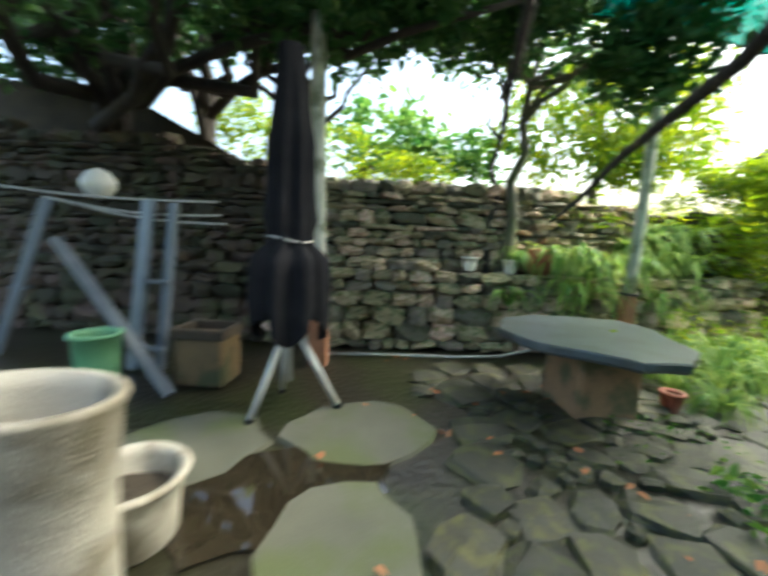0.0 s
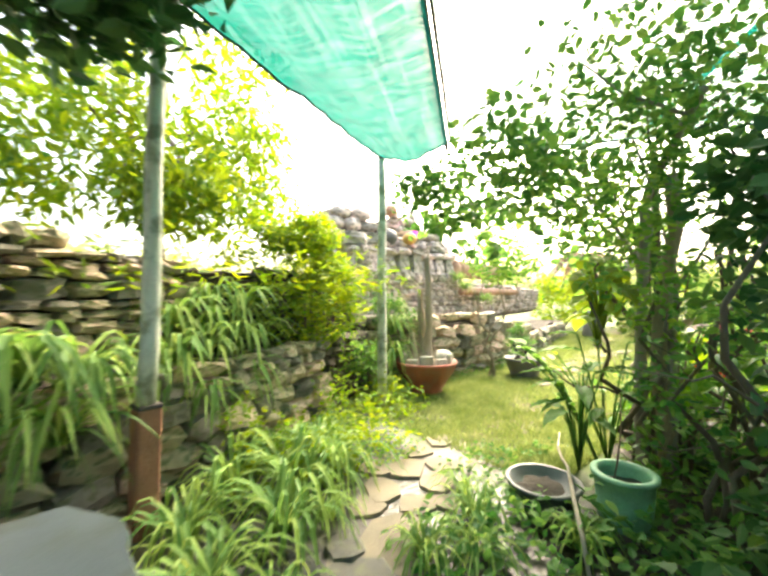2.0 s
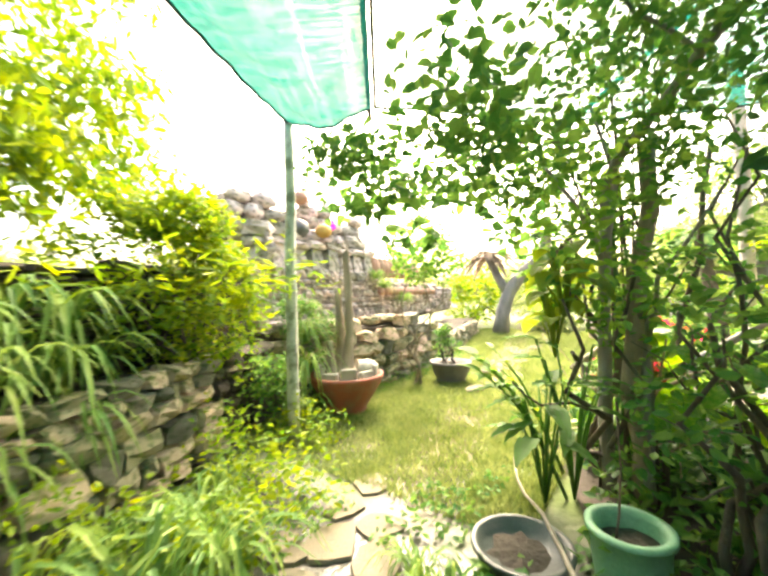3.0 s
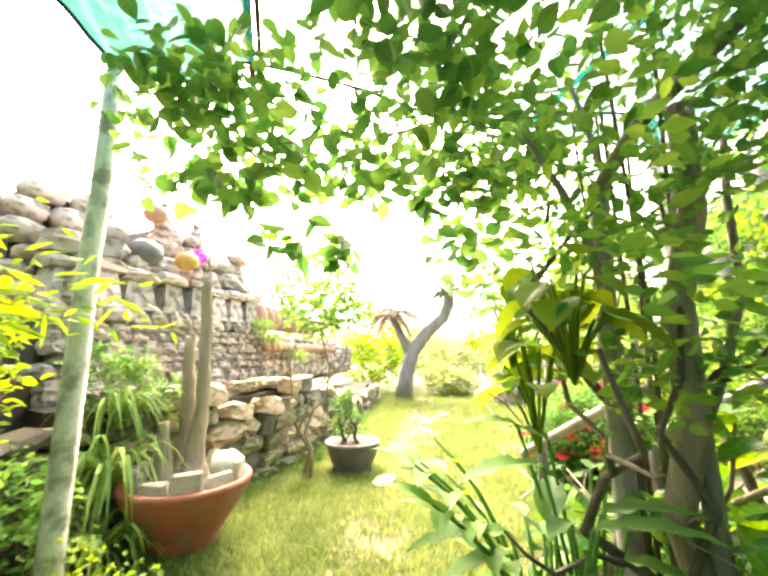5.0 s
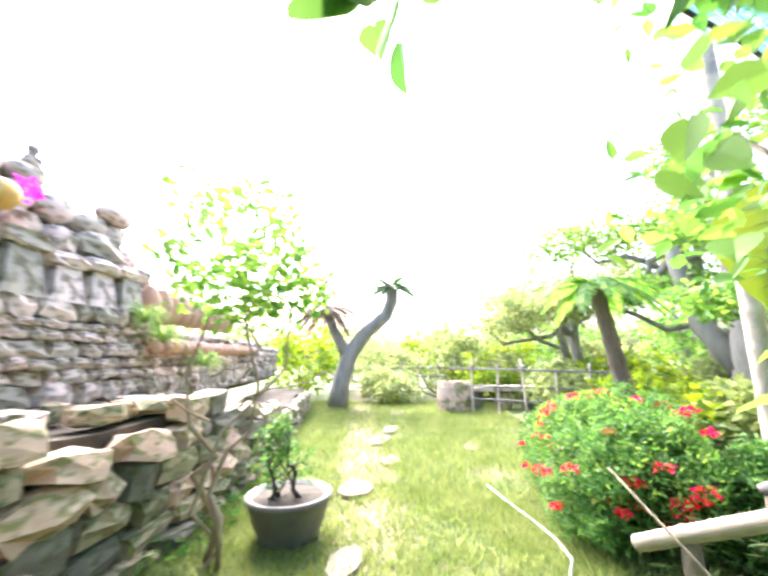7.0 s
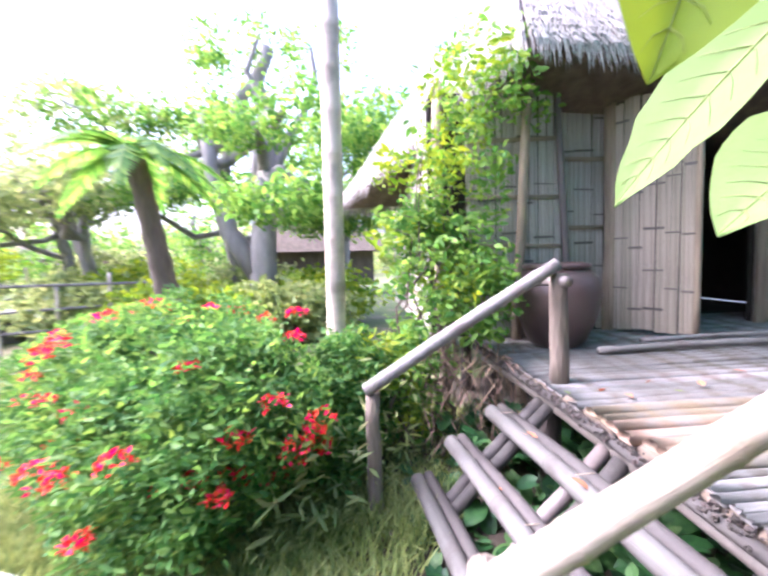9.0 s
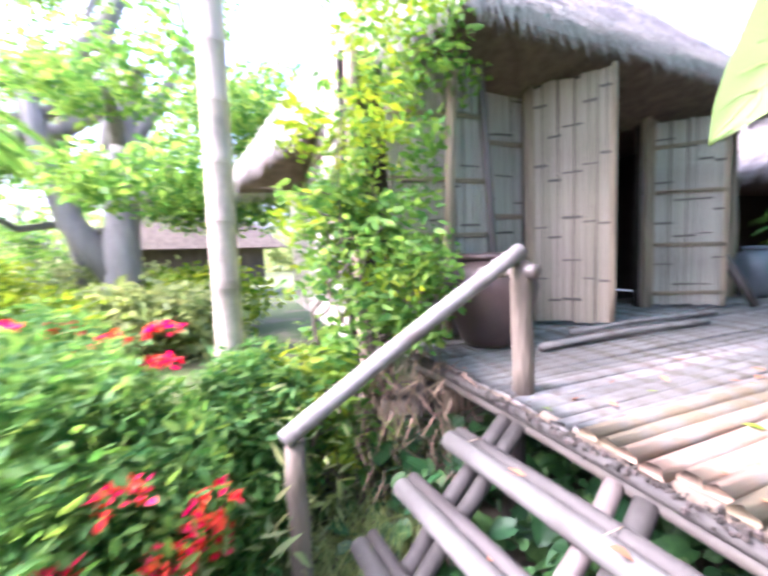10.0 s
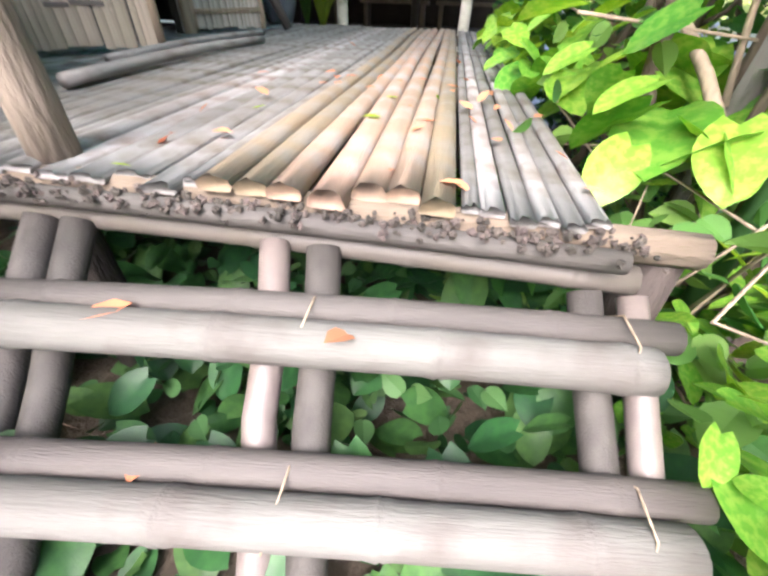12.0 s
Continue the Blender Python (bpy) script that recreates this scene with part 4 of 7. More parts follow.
def strap(x, y, z, size=1.0, wide=False, label="clump of arching strap leaves growing by the path"):
    ob = thing("strap_plant", Matrix.Translation((x, y, z)) @ pose(0, 0, 0, PLANTS.uniform(-8, 8), PLANTS.uniform(-8, 8), 0), label, "plant", "strap-leaved plants")
    for _ in range(44 if wide else 60):
        s = size * PLANTS.uniform(0.85, 1.15)
        put("leaf", PLANTS.choice(BLADES[wide]), ob, pose(PLANTS.uniform(-0.05, 0.05), PLANTS.uniform(-0.05, 0.05), 0, 0, 0, PLANTS.uniform(0, 360)) @ Matrix.Diagonal((s, s, s, 1)))
    return ob


for x, y, s in ((1.5, 2.75, 0.78), (1.98, 3.02, 0.85), (1.5, 3.3, 0.8), (2.3, 3.5, 1.0), (1.95, 3.75, 0.9), (2.72, 3.82, 0.8), (1.66, 2.42, 0.6), (2.95, 4.15, 0.6), (2.4, 4.2, 0.75), (3.25, 4.4, 0.55), (2.28, 2.98, 0.5), (2.62, 3.5, 0.9),
                (2.8, 2.15, 0.5), (3.1, 2.35, 0.5), (3.35, 1.75, 0.5), (3.3, 2.6, 0.4), (2.55, 2.3, 0.45)):
    strap(x, y, 0.0, s)
for x, y, z, s in ((0.55, 3.85, 1.05, 0.75), (0.75, 3.8, 1.0, 0.8), (0.95, 3.9, 0.95, 0.8), (0.65, 3.75, 0.7, 0.7), (0.9, 3.75, 0.65, 0.75), (1.6, 4.35, 0.95, 0.75), (1.9, 4.5, 1.0, 0.75), (2.2, 4.7, 1.0, 0.75), (1.7, 4.6, 1.25, 0.75), (2.05, 4.9, 1.35, 0.8), (1.45, 4.25, 0.8, 0.7), (2.5, 4.9, 1.0, 0.7), (1.85, 4.35, 0.6, 0.7), (2.3, 4.6, 0.65, 0.7), (1.95, 4.75, 1.15, 0.75), (2.35, 4.85, 1.3, 0.75), (0.1, 3.75, 1.1, 0.45), (0.0, 3.55, 0.6, 0.5)):
    strap(x, y, z, s, True, "clump of broad arching leaves on the terrace ledge")
for x, y, z, s in ((4.9, 5.3, 0.5, 0.9), (5.05, 5.45, 0.9, 0.8), (4.7, 5.1, 0.1, 0.7)):
    strap(x, y, z, s, False, "clump of arching strap leaves by the net's post")

# low leafy ground cover


def cover(name, boxes, per_m2, size, material, seed, label, category, width=0.5, up=0.6, height=0.25):
    rng = np.random.default_rng(seed)
    places = []
    for x0, y0, x1, y1 in boxes:
        n = int(abs((x1 - x0) * (y1 - y0)) * per_m2)
        p = np.stack([rng.uniform(x0, x1, n), rng.uniform(y0, y1, n), rng.random(n) ** 1.5 * height + 0.01], 1)
        lump = np.array([noise.noise(Vector((a * 1.7, b * 1.7, seed))) for a, b, _ in p])
        p[:, 2] *= 0.5 + np.clip(lump + 0.3, 0, 1) * 1.3
        places.append(p[lump > -0.28])
    return foliage(name, np.concatenate(places), size, material, seed, None, width, up, label=label, category=category, kind="stuff")


cover("ground_cover", [(1.9, 3.3, 3.6, 4.6), (3.4, 4.2, 4.6, 4.9)], 1100, 0.06, LEAF_LIME, 1, "low yellow-green weeds along the path's edge", "plant", 0.5, 0.5, 0.45)
cover("ground_cover", [(1.9, 0.7, 3.6, 2.2), (2.4, 2.0, 3.5, 2.5), (0.9, 0.6, 2.0, 1.3)], 420, 0.08, LEAF, 2, "low dark green herbs beside the path", "plant", 0.5, 0.6, 0.15)
cover("ground_cover", [(0.4, 1.3, 1.5, 2.2), (0.6, 1.8, 1.3, 2.3)], 130, 0.04, LEAF, 3, "scattered small weeds between the court's stones", "plant", 0.5, 0.6, 0.08)
cover("ground_cover", [(3.3, 2.5, 4.6, 3.0), (2.9, 3.3, 3.6, 3.9)], 700, 0.05, LEAF, 4, "short bright weeds between path and lawn", "plant", 0.5, 0.6, 0.12)


def broad_plant(x, y, n, size, material, seed, label, height=0.5, width=0.42, z=0.0, tilt=(-0.5, 0.1)):
    """A plant of large leaves on stalks from one root."""
    rng = random.Random(seed)
    ob = thing("broad_leaf_plant", pose(x, y, z), label, "plant", "broad-leaved plants")
    for k in range(n):
        a = k * 2.4 + rng.uniform(-0.3, 0.3)
        h, r = height * rng.uniform(0.5, 1.1), size * rng.uniform(0.25, 0.7)
        tip = Vector((math.cos(a) * r, math.sin(a) * r, h))
        tube("stalk", [(0, 0, 0), tip * 0.5 + Vector((0, 0, h * 0.12)), tip], 0.008, material, ob, 5)
        w = Vector((math.cos(a), math.sin(a), rng.uniform(*tilt))).normalized()
        big_leaf(tip, w, Vector((0, 0, 1)), size * rng.uniform(0.75, 1.2), width, material, ob, rng)
    return ob


def big_leaf(base, way, top, length, width, material, parent, rng, name="leaf", droop=0.25, wave=0.02):
    """One large veined leaf with a drooping tip."""
    way = Vector(way).normalized()
    side = Vector(top).cross(way).normalized()
    top = way.cross(side)
    rows, cols = 10, 6
    verts = []
    for i in range(rows + 1):
        q = i / rows
        w = width * 0.5 * (math.sin(math.pi * q ** 0.75) ** 0.8) * (1 - 0.15 * q) + 0.002
        for j in range(cols + 1):
            s = j / cols * 2 - 1
            lift = 0.16 * abs(s) * w * 2 + wave * math.sin(q * 24 + j) * abs(s)
            verts.append(Vector(base) + length * (way * (q * (1 - 0.1 * q)) + side * (s * w) + top * (lift - droop * q * q)))
    faces = [(i * (cols + 1) + j, (i + 1) * (cols + 1) + j, (i + 1) * (cols + 1) + j + 1, i * (cols + 1) + j + 1) for i in range(rows) for j in range(cols)]
    return put(name, mesh_of(name, verts, faces, material, True), parent)


for k, (x, y, n, s) in enumerate(((1.9, 0.62, 8, 0.42), (2.35, 0.85, 8, 0.42), (2.2, 0.45, 7, 0.45), (2.75, 1.05, 7, 0.38), (1.55, 0.35, 6, 0.4))):
    broad_plant(x, y, n, s, LEAF_DARK if k % 2 else LEAF, 40 + k, "dark green plant with large drooping leaves beside the path", 0.35)


def leafy_stem(base, tip, n, size, material, seed, label, name="ginger_plant", stems=1, spread=0.4):
    """Ginger-like canes with two rows of long leaves."""
    rng = random.Random(seed)
    ob = thing(name, pose(*base), label, "plant", "ginger plants")
    for s in range(stems):
        end = Vector(tip) - Vector(base) + Vector((rng.uniform(-spread, spread), rng.uniform(-spread, spread), rng.uniform(-0.3, 0.15))) * (s > 0)
        pts = [end * q + Vector((0, 0, 0.35 * math.sin(q * math.pi) * end.length * 0.4)) for q in (0, 0.2, 0.4, 0.6, 0.8, 1.0)]
        stem = tube("stem", pts, [0.014, 0.013, 0.012, 0.01, 0.008, 0.005], LEAF, ob, 6)
        for k in range(n):
            q = 0.35 + 0.65 * k / (n - 1)
            i = min(4, int(q * 5))
            p = pts[i].lerp(pts[i + 1], q * 5 - i)
            d = (pts[i + 1] - pts[i]).normalized()
            side = d.cross(Vector((0, 0, 1))).normalized() * (1 if k % 2 else -1)
            big_leaf(p, (side * 0.8 + d * 0.7).normalized(), Vector((0, 0, 1)), size * rng.uniform(0.8, 1.15), 0.34, material, stem, rng, "leaf", 0.3, 0.006)
    return ob


broad_plant(4.4, 2.2, 15, 0.36, LEAF, 71, "ginger clump with dense long green leaves", 0.95, 0.32, 0.0, (-0.1, 0.5))
broad_plant(4.62, 2.05, 11, 0.36, LEAF, 72, "ginger clump with dense long green leaves", 1.1, 0.32, 0.0, (-0.2, 0.5))
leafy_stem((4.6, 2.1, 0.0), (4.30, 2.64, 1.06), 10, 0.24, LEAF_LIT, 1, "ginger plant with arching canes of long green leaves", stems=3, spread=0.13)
broad_plant(4.5, 2.05, 16, 0.24, LEAF_BIG, 73, "climber with large round bright green leaves", 0.5, 0.8, 1.35)
broad_plant(4.85, 2.2, 12, 0.24, LEAF_BIG, 74, "climber with large round bright green leaves", 0.5, 0.8, 1.0)
leafy_stem((5.0, 2.2, 0.0), (4.84, 2.72, 1.04), 4, 0.22, LEAF_BIG, 3, "ginger plant with two canes of long bright leaves", stems=2, spread=0.1)
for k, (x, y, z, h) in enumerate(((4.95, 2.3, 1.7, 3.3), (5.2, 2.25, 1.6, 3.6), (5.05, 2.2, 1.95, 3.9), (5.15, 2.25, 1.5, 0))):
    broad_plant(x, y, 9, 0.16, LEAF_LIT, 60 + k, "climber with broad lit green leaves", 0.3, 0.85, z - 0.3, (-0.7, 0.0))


def shrub(name, x, y, z, stems, crowns, material, seed, label, leaf=0.09, n_clumps=60, per=26, radius=0.2, bark=BARK, r=0.03, category="shrub", width=0.5, up=0.5, hang=0.15, off_deck=False):
    """Stems that rise to crowns of leaf clumps. crowns: rows of (centre, half sizes)."""
    rng = random.Random(seed)
    nrng = np.random.default_rng(seed)
    ob = thing(name, pose(x, y, z), label, category)
    for k in range(stems):
        c, size = crowns[k % len(crowns)]
        end = [c[i] - (x, y, z)[i] + rng.uniform(-0.7, 0.7) * size[i] for i in range(3)]
        start = (rng.uniform(-0.15, 0.15), rng.uniform(-0.15, 0.15), 0)
        if name == "hanging_branches":
            rise = Vector((start[0], start[1], max(2.0, end[2] + 0.35) if z < 1 else 0.3))
            tube("stem", [Vector(start), rise * 0.5 + Vector((0.03, -0.02, 0)), rise, rise.lerp(Vector(end), 0.5) + Vector((0, 0, 0.12)), Vector(end)], [r, r * 0.9, r * 0.7, r * 0.5, r * 0.3], bark, ob, 6)
            continue
        trunk = limb("stem", start, end, r * rng.uniform(0.6, 1.2), r * 0.25, bark, ob, rng, 0.16, 7, 7)
        for _ in range(2):
            q = rng.uniform(0.4, 0.8)
            a = Vector(start).lerp(Vector(end), q)
            limb("twig", a, a + Vector((rng.uniform(-1, 1) * size[0], rng.uniform(-1, 1) * size[1], rng.uniform(0.1, 0.8) * size[2])), r * 0.4, r * 0.12, bark, trunk, rng, 0.2, 4, 5)
    places = []
    for c, size in crowns:
        centres = in_ellipsoid(nrng, np.array(c) - (x, y, z), size, max(3, n_clumps // len(crowns)), 0.35)
        places.append(clump_places(nrng, centres, radius, per))
    places = np.concatenate(places)
    if off_deck:
        d = places + np.array([x, y, z]) - np.array(DECK_EDGE)
        places = places[(d @ np.array(U) > 1.22) | (d[:, 2] > 3.1)]
    foliage("crown", places, leaf, material, seed + 1, ob, width, up, hang)
    return ob


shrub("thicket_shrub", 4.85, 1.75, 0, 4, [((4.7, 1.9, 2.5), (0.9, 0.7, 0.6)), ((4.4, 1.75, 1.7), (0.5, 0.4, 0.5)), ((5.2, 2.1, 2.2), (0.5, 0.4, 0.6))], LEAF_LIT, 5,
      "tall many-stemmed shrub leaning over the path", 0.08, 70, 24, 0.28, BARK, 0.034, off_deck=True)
shrub("thicket_shrub", 4.2, 1.15, 0, 7, [((4.15, 1.15, 1.3), (0.6, 0.45, 0.8)), ((4.3, 1.2, 2.5), (0.8, 0.5, 0.5))], LEAF, 6,
      "dense dark shrub with thin crossing stems", 0.075, 60, 24, 0.28, BARK, 0.026, off_deck=True)
shrub("hanging_branches", 4.95, 1.75, 0, 2, [((4.25, 2.9, 2.6), (0.45, 0.8, 0.32)), ((4.9, 2.35, 2.75), (0.6, 0.4, 0.3)), ((4.0, 3.7, 2.7), (0.25, 0.4, 0.15)), ((3.7, 2.4, 2.75), (0.4, 0.5, 0.3))], LEAF, 8,
      "climbing hibiscus spreading broad leaves under the net", 0.085, 105, 15, 0.34, BARK, 0.013, "climber", 0.75, 0.5, 0.35, True)
shrub("hanging_branches", 4.8, 1.65, 0, 2, [((4.2, 1.6, 2.85), (0.6, 0.35, 0.3)), ((3.5, 1.45, 2.95), (0.55, 0.4, 0.25)), ((3.75, 1.05, 2.75), (0.5, 0.4, 0.4))], LEAF, 28,
      "leafy climber trailing over a limb under the net", 0.07, 95, 15, 0.32, BARK, 0.013, "climber", 0.6, 0.5, 0.35, True)
shrub("hanging_branches", 4.95, 1.85, 0, 2, [((4.1, 3.72, 2.34), (0.2, 0.3, 0.1)), ((4.3, 3.42, 2.46), (0.3, 0.3, 0.12)), ((4.5, 3.0, 2.46), (0.3, 0.3, 0.14)), ((4.6, 2.6, 2.36), (0.3, 0.25, 0.2)), ((4.95, 2.45, 2.05), (0.25, 0.2, 0.25))], LEAF, 38,
      "low hanging hibiscus sprays with large toothed leaves", 0.105, 55, 6, 0.2, BARK, 0.011, "climber", 0.75, 0.4, 0.5, True)


def forked_tree():
    """Grey forked trunk in the thicket, one limb reaching over the path under the net."""
    ob = thing("thicket_tree", pose(4.85, 1.85, 0), "slender grey forked tree leaning out of the thicket", "tree")
    rng = random.Random(61)
    base = Vector((4.85, 1.85, 0))
    for name, pts, r0, r1 in (("trunk", [(4.85, 1.85, -0.05), (4.86, 1.86, 0.8), (4.9, 1.84, 1.6), (4.92, 1.82, 2.35)], 0.055, 0.042),
                              ("limb", [(4.92, 1.82, 2.3), (4.55, 1.65, 2.5), (4.15, 1.45, 2.58), (3.7, 1.2, 2.72)], 0.04, 0.025),
                              ("limb", [(4.9, 1.84, 1.75), (4.7, 1.95, 2.1), (4.5, 2.15, 2.45)], 0.028, 0.012),
                              ("limb", [(4.91, 1.83, 1.9), (5.0, 1.75, 2.4), (4.9, 1.9, 3.0)], 0.03, 0.012),
                              ("trunk", [(4.7, 1.6, -0.05), (4.72, 1.58, 0.9), (4.66, 1.6, 1.7), (4.72, 1.5, 2.6)], 0.045, 0.025),
                              ("limb", [(4.7, 1.58, 1.2), (4.5, 1.5, 1.6), (4.35, 1.2, 2.1)], 0.02, 0.008),
                              ("limb", [(3.9, 1.31, 2.66), (3.6, 1.55, 2.8), (3.3, 1.7, 2.95)], 0.014, 0.005)):
        fine = [Vector(a).lerp(Vector(b), q) - base + Vector((rng.uniform(-1, 1), rng.uniform(-1, 1), 0)) * 0.012 for a, b in zip(pts, pts[1:]) for q in (0, 0.33, 0.66)] + [Vector(pts[-1]) - base]
        tube(name, fine, [r0 + (r1 - r0) * i / (len(fine) - 1) for i in range(len(fine))], BARK_GREY, ob, 9)
    return ob


forked_tree()
shrub("hanging_branches", 4.55, 3.3, 2.45, 1, [((4.40, 3.42, 2.12), (0.1, 0.13, 0.16)), ((4.68, 3.2, 2.08), (0.08, 0.12, 0.08))], LEAF, 10,
      "drooping spray of hibiscus leaves under the net", 0.12, 8, 5, 0.11, BARK, 0.006, "climber", 0.75, 0.4, 0.5)
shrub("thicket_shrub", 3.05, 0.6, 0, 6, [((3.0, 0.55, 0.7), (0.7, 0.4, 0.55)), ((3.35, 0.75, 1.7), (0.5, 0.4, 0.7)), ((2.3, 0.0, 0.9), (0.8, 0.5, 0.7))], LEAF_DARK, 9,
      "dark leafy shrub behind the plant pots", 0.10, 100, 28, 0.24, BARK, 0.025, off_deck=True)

# bush over the terrace and yellow trees behind the wall
shrub("vine_mound", 3.3, 5.3, 0.9, 8, [((3.1, 5.2, 1.7), (0.9, 0.5, 0.75)), ((3.65, 5.25, 1.4), (0.45, 0.45, 0.85)), ((3.2, 5.3, 2.35), (0.6, 0.4, 0.3))], LEAF_LIME, 12,
      "rounded mound of yellow-green creeper over the terrace wall", 0.075, 240, 36, 0.2, BARK, 0.02, "creeper")
shrub("vine_mound", 4.3, 5.2, 0.2, 4, [((4.2, 5.15, 0.6), (0.3, 0.25, 0.4))], LEAF_LIT, 13, "light green creeper tumbling down beside the post", 0.06, 36, 26, 0.16, BARK, 0.015, "creeper")


def tree(name, x, y, z, height, trunk_r, crowns, material, seed, label, leaf=0.14, clumps=80, per=26, radius=0.4, bark=BARK_GREY, fork=0.45, lean=(0, 0), limbs=6, width=0.5, hang=0.2):
    rng = random.Random(seed)
    nrng = np.random.default_rng(seed)
    ob = thing(name, pose(x, y, z), label, "tree")
    top = (lean[0], lean[1], height)
    pts = limb_points((0, 0, -0.05), top, rng, 0.06, 7)
    tube("trunk", pts, [trunk_r * (1.25 if i == 0 else 1 - 0.08 * i) for i in range(8)], bark, ob, 10)
    for k in range(limbs):
        c, size = crowns[k % len(crowns)]
        i = min(6, int(fork * 7) + k % 3 + (k % 4 == 3))
        limb("limb", pts[i], [c[j] - (x, y, z)[j] + rng.uniform(-0.5, 0.5) * size[j] for j in range(3)], trunk_r * 0.5, trunk_r * 0.12, bark, ob, rng, 0.15, 6, 7)
    places = []
    for c, size in crowns:
        centres = in_ellipsoid(nrng, np.array(c) - (x, y, z), size, max(4, clumps // len(crowns)), 0.3)
        places.append(clump_places(nrng, centres, radius, per))
    foliage("crown", np.concatenate(places), leaf, material, seed + 1, ob, width, 0.5, hang)
    return ob


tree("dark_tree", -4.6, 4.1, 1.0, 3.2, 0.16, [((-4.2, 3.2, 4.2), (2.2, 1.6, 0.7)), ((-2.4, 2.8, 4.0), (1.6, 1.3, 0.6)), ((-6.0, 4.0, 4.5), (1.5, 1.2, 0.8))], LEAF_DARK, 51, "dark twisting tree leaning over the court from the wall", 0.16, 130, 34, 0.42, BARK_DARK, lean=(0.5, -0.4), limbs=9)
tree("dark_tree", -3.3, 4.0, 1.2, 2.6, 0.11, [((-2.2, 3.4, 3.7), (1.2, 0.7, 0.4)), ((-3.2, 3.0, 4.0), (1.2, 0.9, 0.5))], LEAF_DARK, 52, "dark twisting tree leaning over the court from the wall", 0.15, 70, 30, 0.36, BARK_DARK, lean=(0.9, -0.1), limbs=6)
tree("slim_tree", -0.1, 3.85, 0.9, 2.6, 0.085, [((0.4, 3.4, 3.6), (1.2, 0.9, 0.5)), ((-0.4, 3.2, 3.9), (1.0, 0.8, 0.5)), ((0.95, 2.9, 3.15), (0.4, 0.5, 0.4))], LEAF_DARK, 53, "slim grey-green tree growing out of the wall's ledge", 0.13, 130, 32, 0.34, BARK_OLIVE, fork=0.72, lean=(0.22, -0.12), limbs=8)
tree("slim_tree", -0.28, 3.8, 1.0, 2.2, 0.045, [((-0.6, 3.5, 3.6), (0.7, 0.6, 0.4))], LEAF, 54, "thin dark tree beside a stouter one on the ledge", 0.11, 30, 26, 0.3, BARK_DARK, fork=0.72, lean=(0.05, 0), limbs=4)
branch = tube("leaning_branch", [(0.45, 3.95, 1.62), (0.34, 2.95, 1.65), (0.23, 1.93, 1.70), (0.12, 0.9, 1.80), (0.02, -0.05, 1.82), (-0.06, -0.55, 1.90)], [0.014, 0.016, 0.018, 0.02, 0.021, 0.022], BARK_DARK, None, 9, label="long dark branch slanting over the court from the wall", category="branch", group="slanting branches")
tube("snag", [(0.25, 2.1, 1.70), (0.33, 2.25, 1.62), (0.36, 2.45, 1.58)], [0.012, 0.009, 0.004], BARK_DARK, branch, 6)
branch = tube("leaning_branch", [(-0.415, 1.1, 2.0), (-0.40, 0.75, 2.16), (-0.38, 0.2, 2.4), (-0.35, -0.4, 2.62)], [0.012, 0.02, 0.026, 0.03], BARK_DARK, None, 8, label="short dark branch hanging down under the leaves", category="branch", group="slanting branches")
tube("snag", [(-0.40, 0.75, 2.16), (-0.46, 0.9, 2.05), (-0.47, 0.98, 1.98)], [0.01, 0.007, 0.004], BARK_DARK, branch, 6)
tree("yellow_tree", 2.0, 7.6, 1.2, 4.2, 0.12, [((1.8, 6.2, 4.3), (1.8, 0.9, 1.1)), ((0.9, 6.0, 3.3), (1.1, 0.7, 0.9)), ((2.9, 6.6, 3.6), (0.8, 0.6, 1.0)), ((1.9, 5.9, 2.8), (0.9, 0.5, 0.5))], LEAF_LIME, 55, "tree with hanging yellow-green leaves behind the wall", 0.16, 230, 26, 0.4, BARK, limbs=8, hang=0.9, width=0.35)
tree("banana_like_tree", -3.0, 7.5, 1.2, 3.0, 0.1, [((-2.5, 6.8, 3.4), (1.4, 0.8, 0.7)), ((-0.8, 6.5, 2.9), (1.4, 0.7, 0.5))], LEAF, 56, "light green tree standing behind the wall", 0.2, 70, 24, 0.4, BARK, limbs=6)
cover("terrace_grass", [(-6, 4.1, 4.5, 7.5)], 120, 0.16, LEAF_LIME, 9, "rank yellow-green grass on the terrace above the wall", "grass", 0.16, 0.1, 0.5).location.z = 1.6
# last two crowns stand out of view, added to dim the court's left
tree("shade_tree", -5.6, 3.6, 1.4, 2.6, 0.2, [((-3.4, 1.6, 3.7), (3.0, 2.0, 0.5)), ((-0.9, 2.6, 3.55), (1.6, 0.9, 0.35)), ((-5.8, 2.6, 3.9), (2.0, 1.8, 0.7)), ((-1.2, 0.6, 3.7), (1.8, 1.4, 0.4)), ((-3.0, -1.2, 3.9), (2.6, 1.4, 0.5)), ((-4.2, 0.2, 3.3), (2.4, 1.6, 0.4))], LEAF_DARK, 57, "broad dark tree roofing the court, with unseen crowns added for shade", 0.15, 420, 40, 0.36, BARK_DARK, lean=(0.9, -0.7), limbs=12)
shrub("terrace_bush", -2.6, 4.7, 1.7, 5, [((-3.2, 4.7, 2.7), (1.2, 0.5, 0.4)), ((-1.6, 4.8, 2.2), (1.0, 0.5, 0.4)), ((-4.6, 4.9, 3.3), (0.9, 0.5, 0.4))], LEAF_LIME, 58, "rank yellow-green bushes on the bank above the wall", 0.09, 150, 28, 0.22, BARK, 0.015)
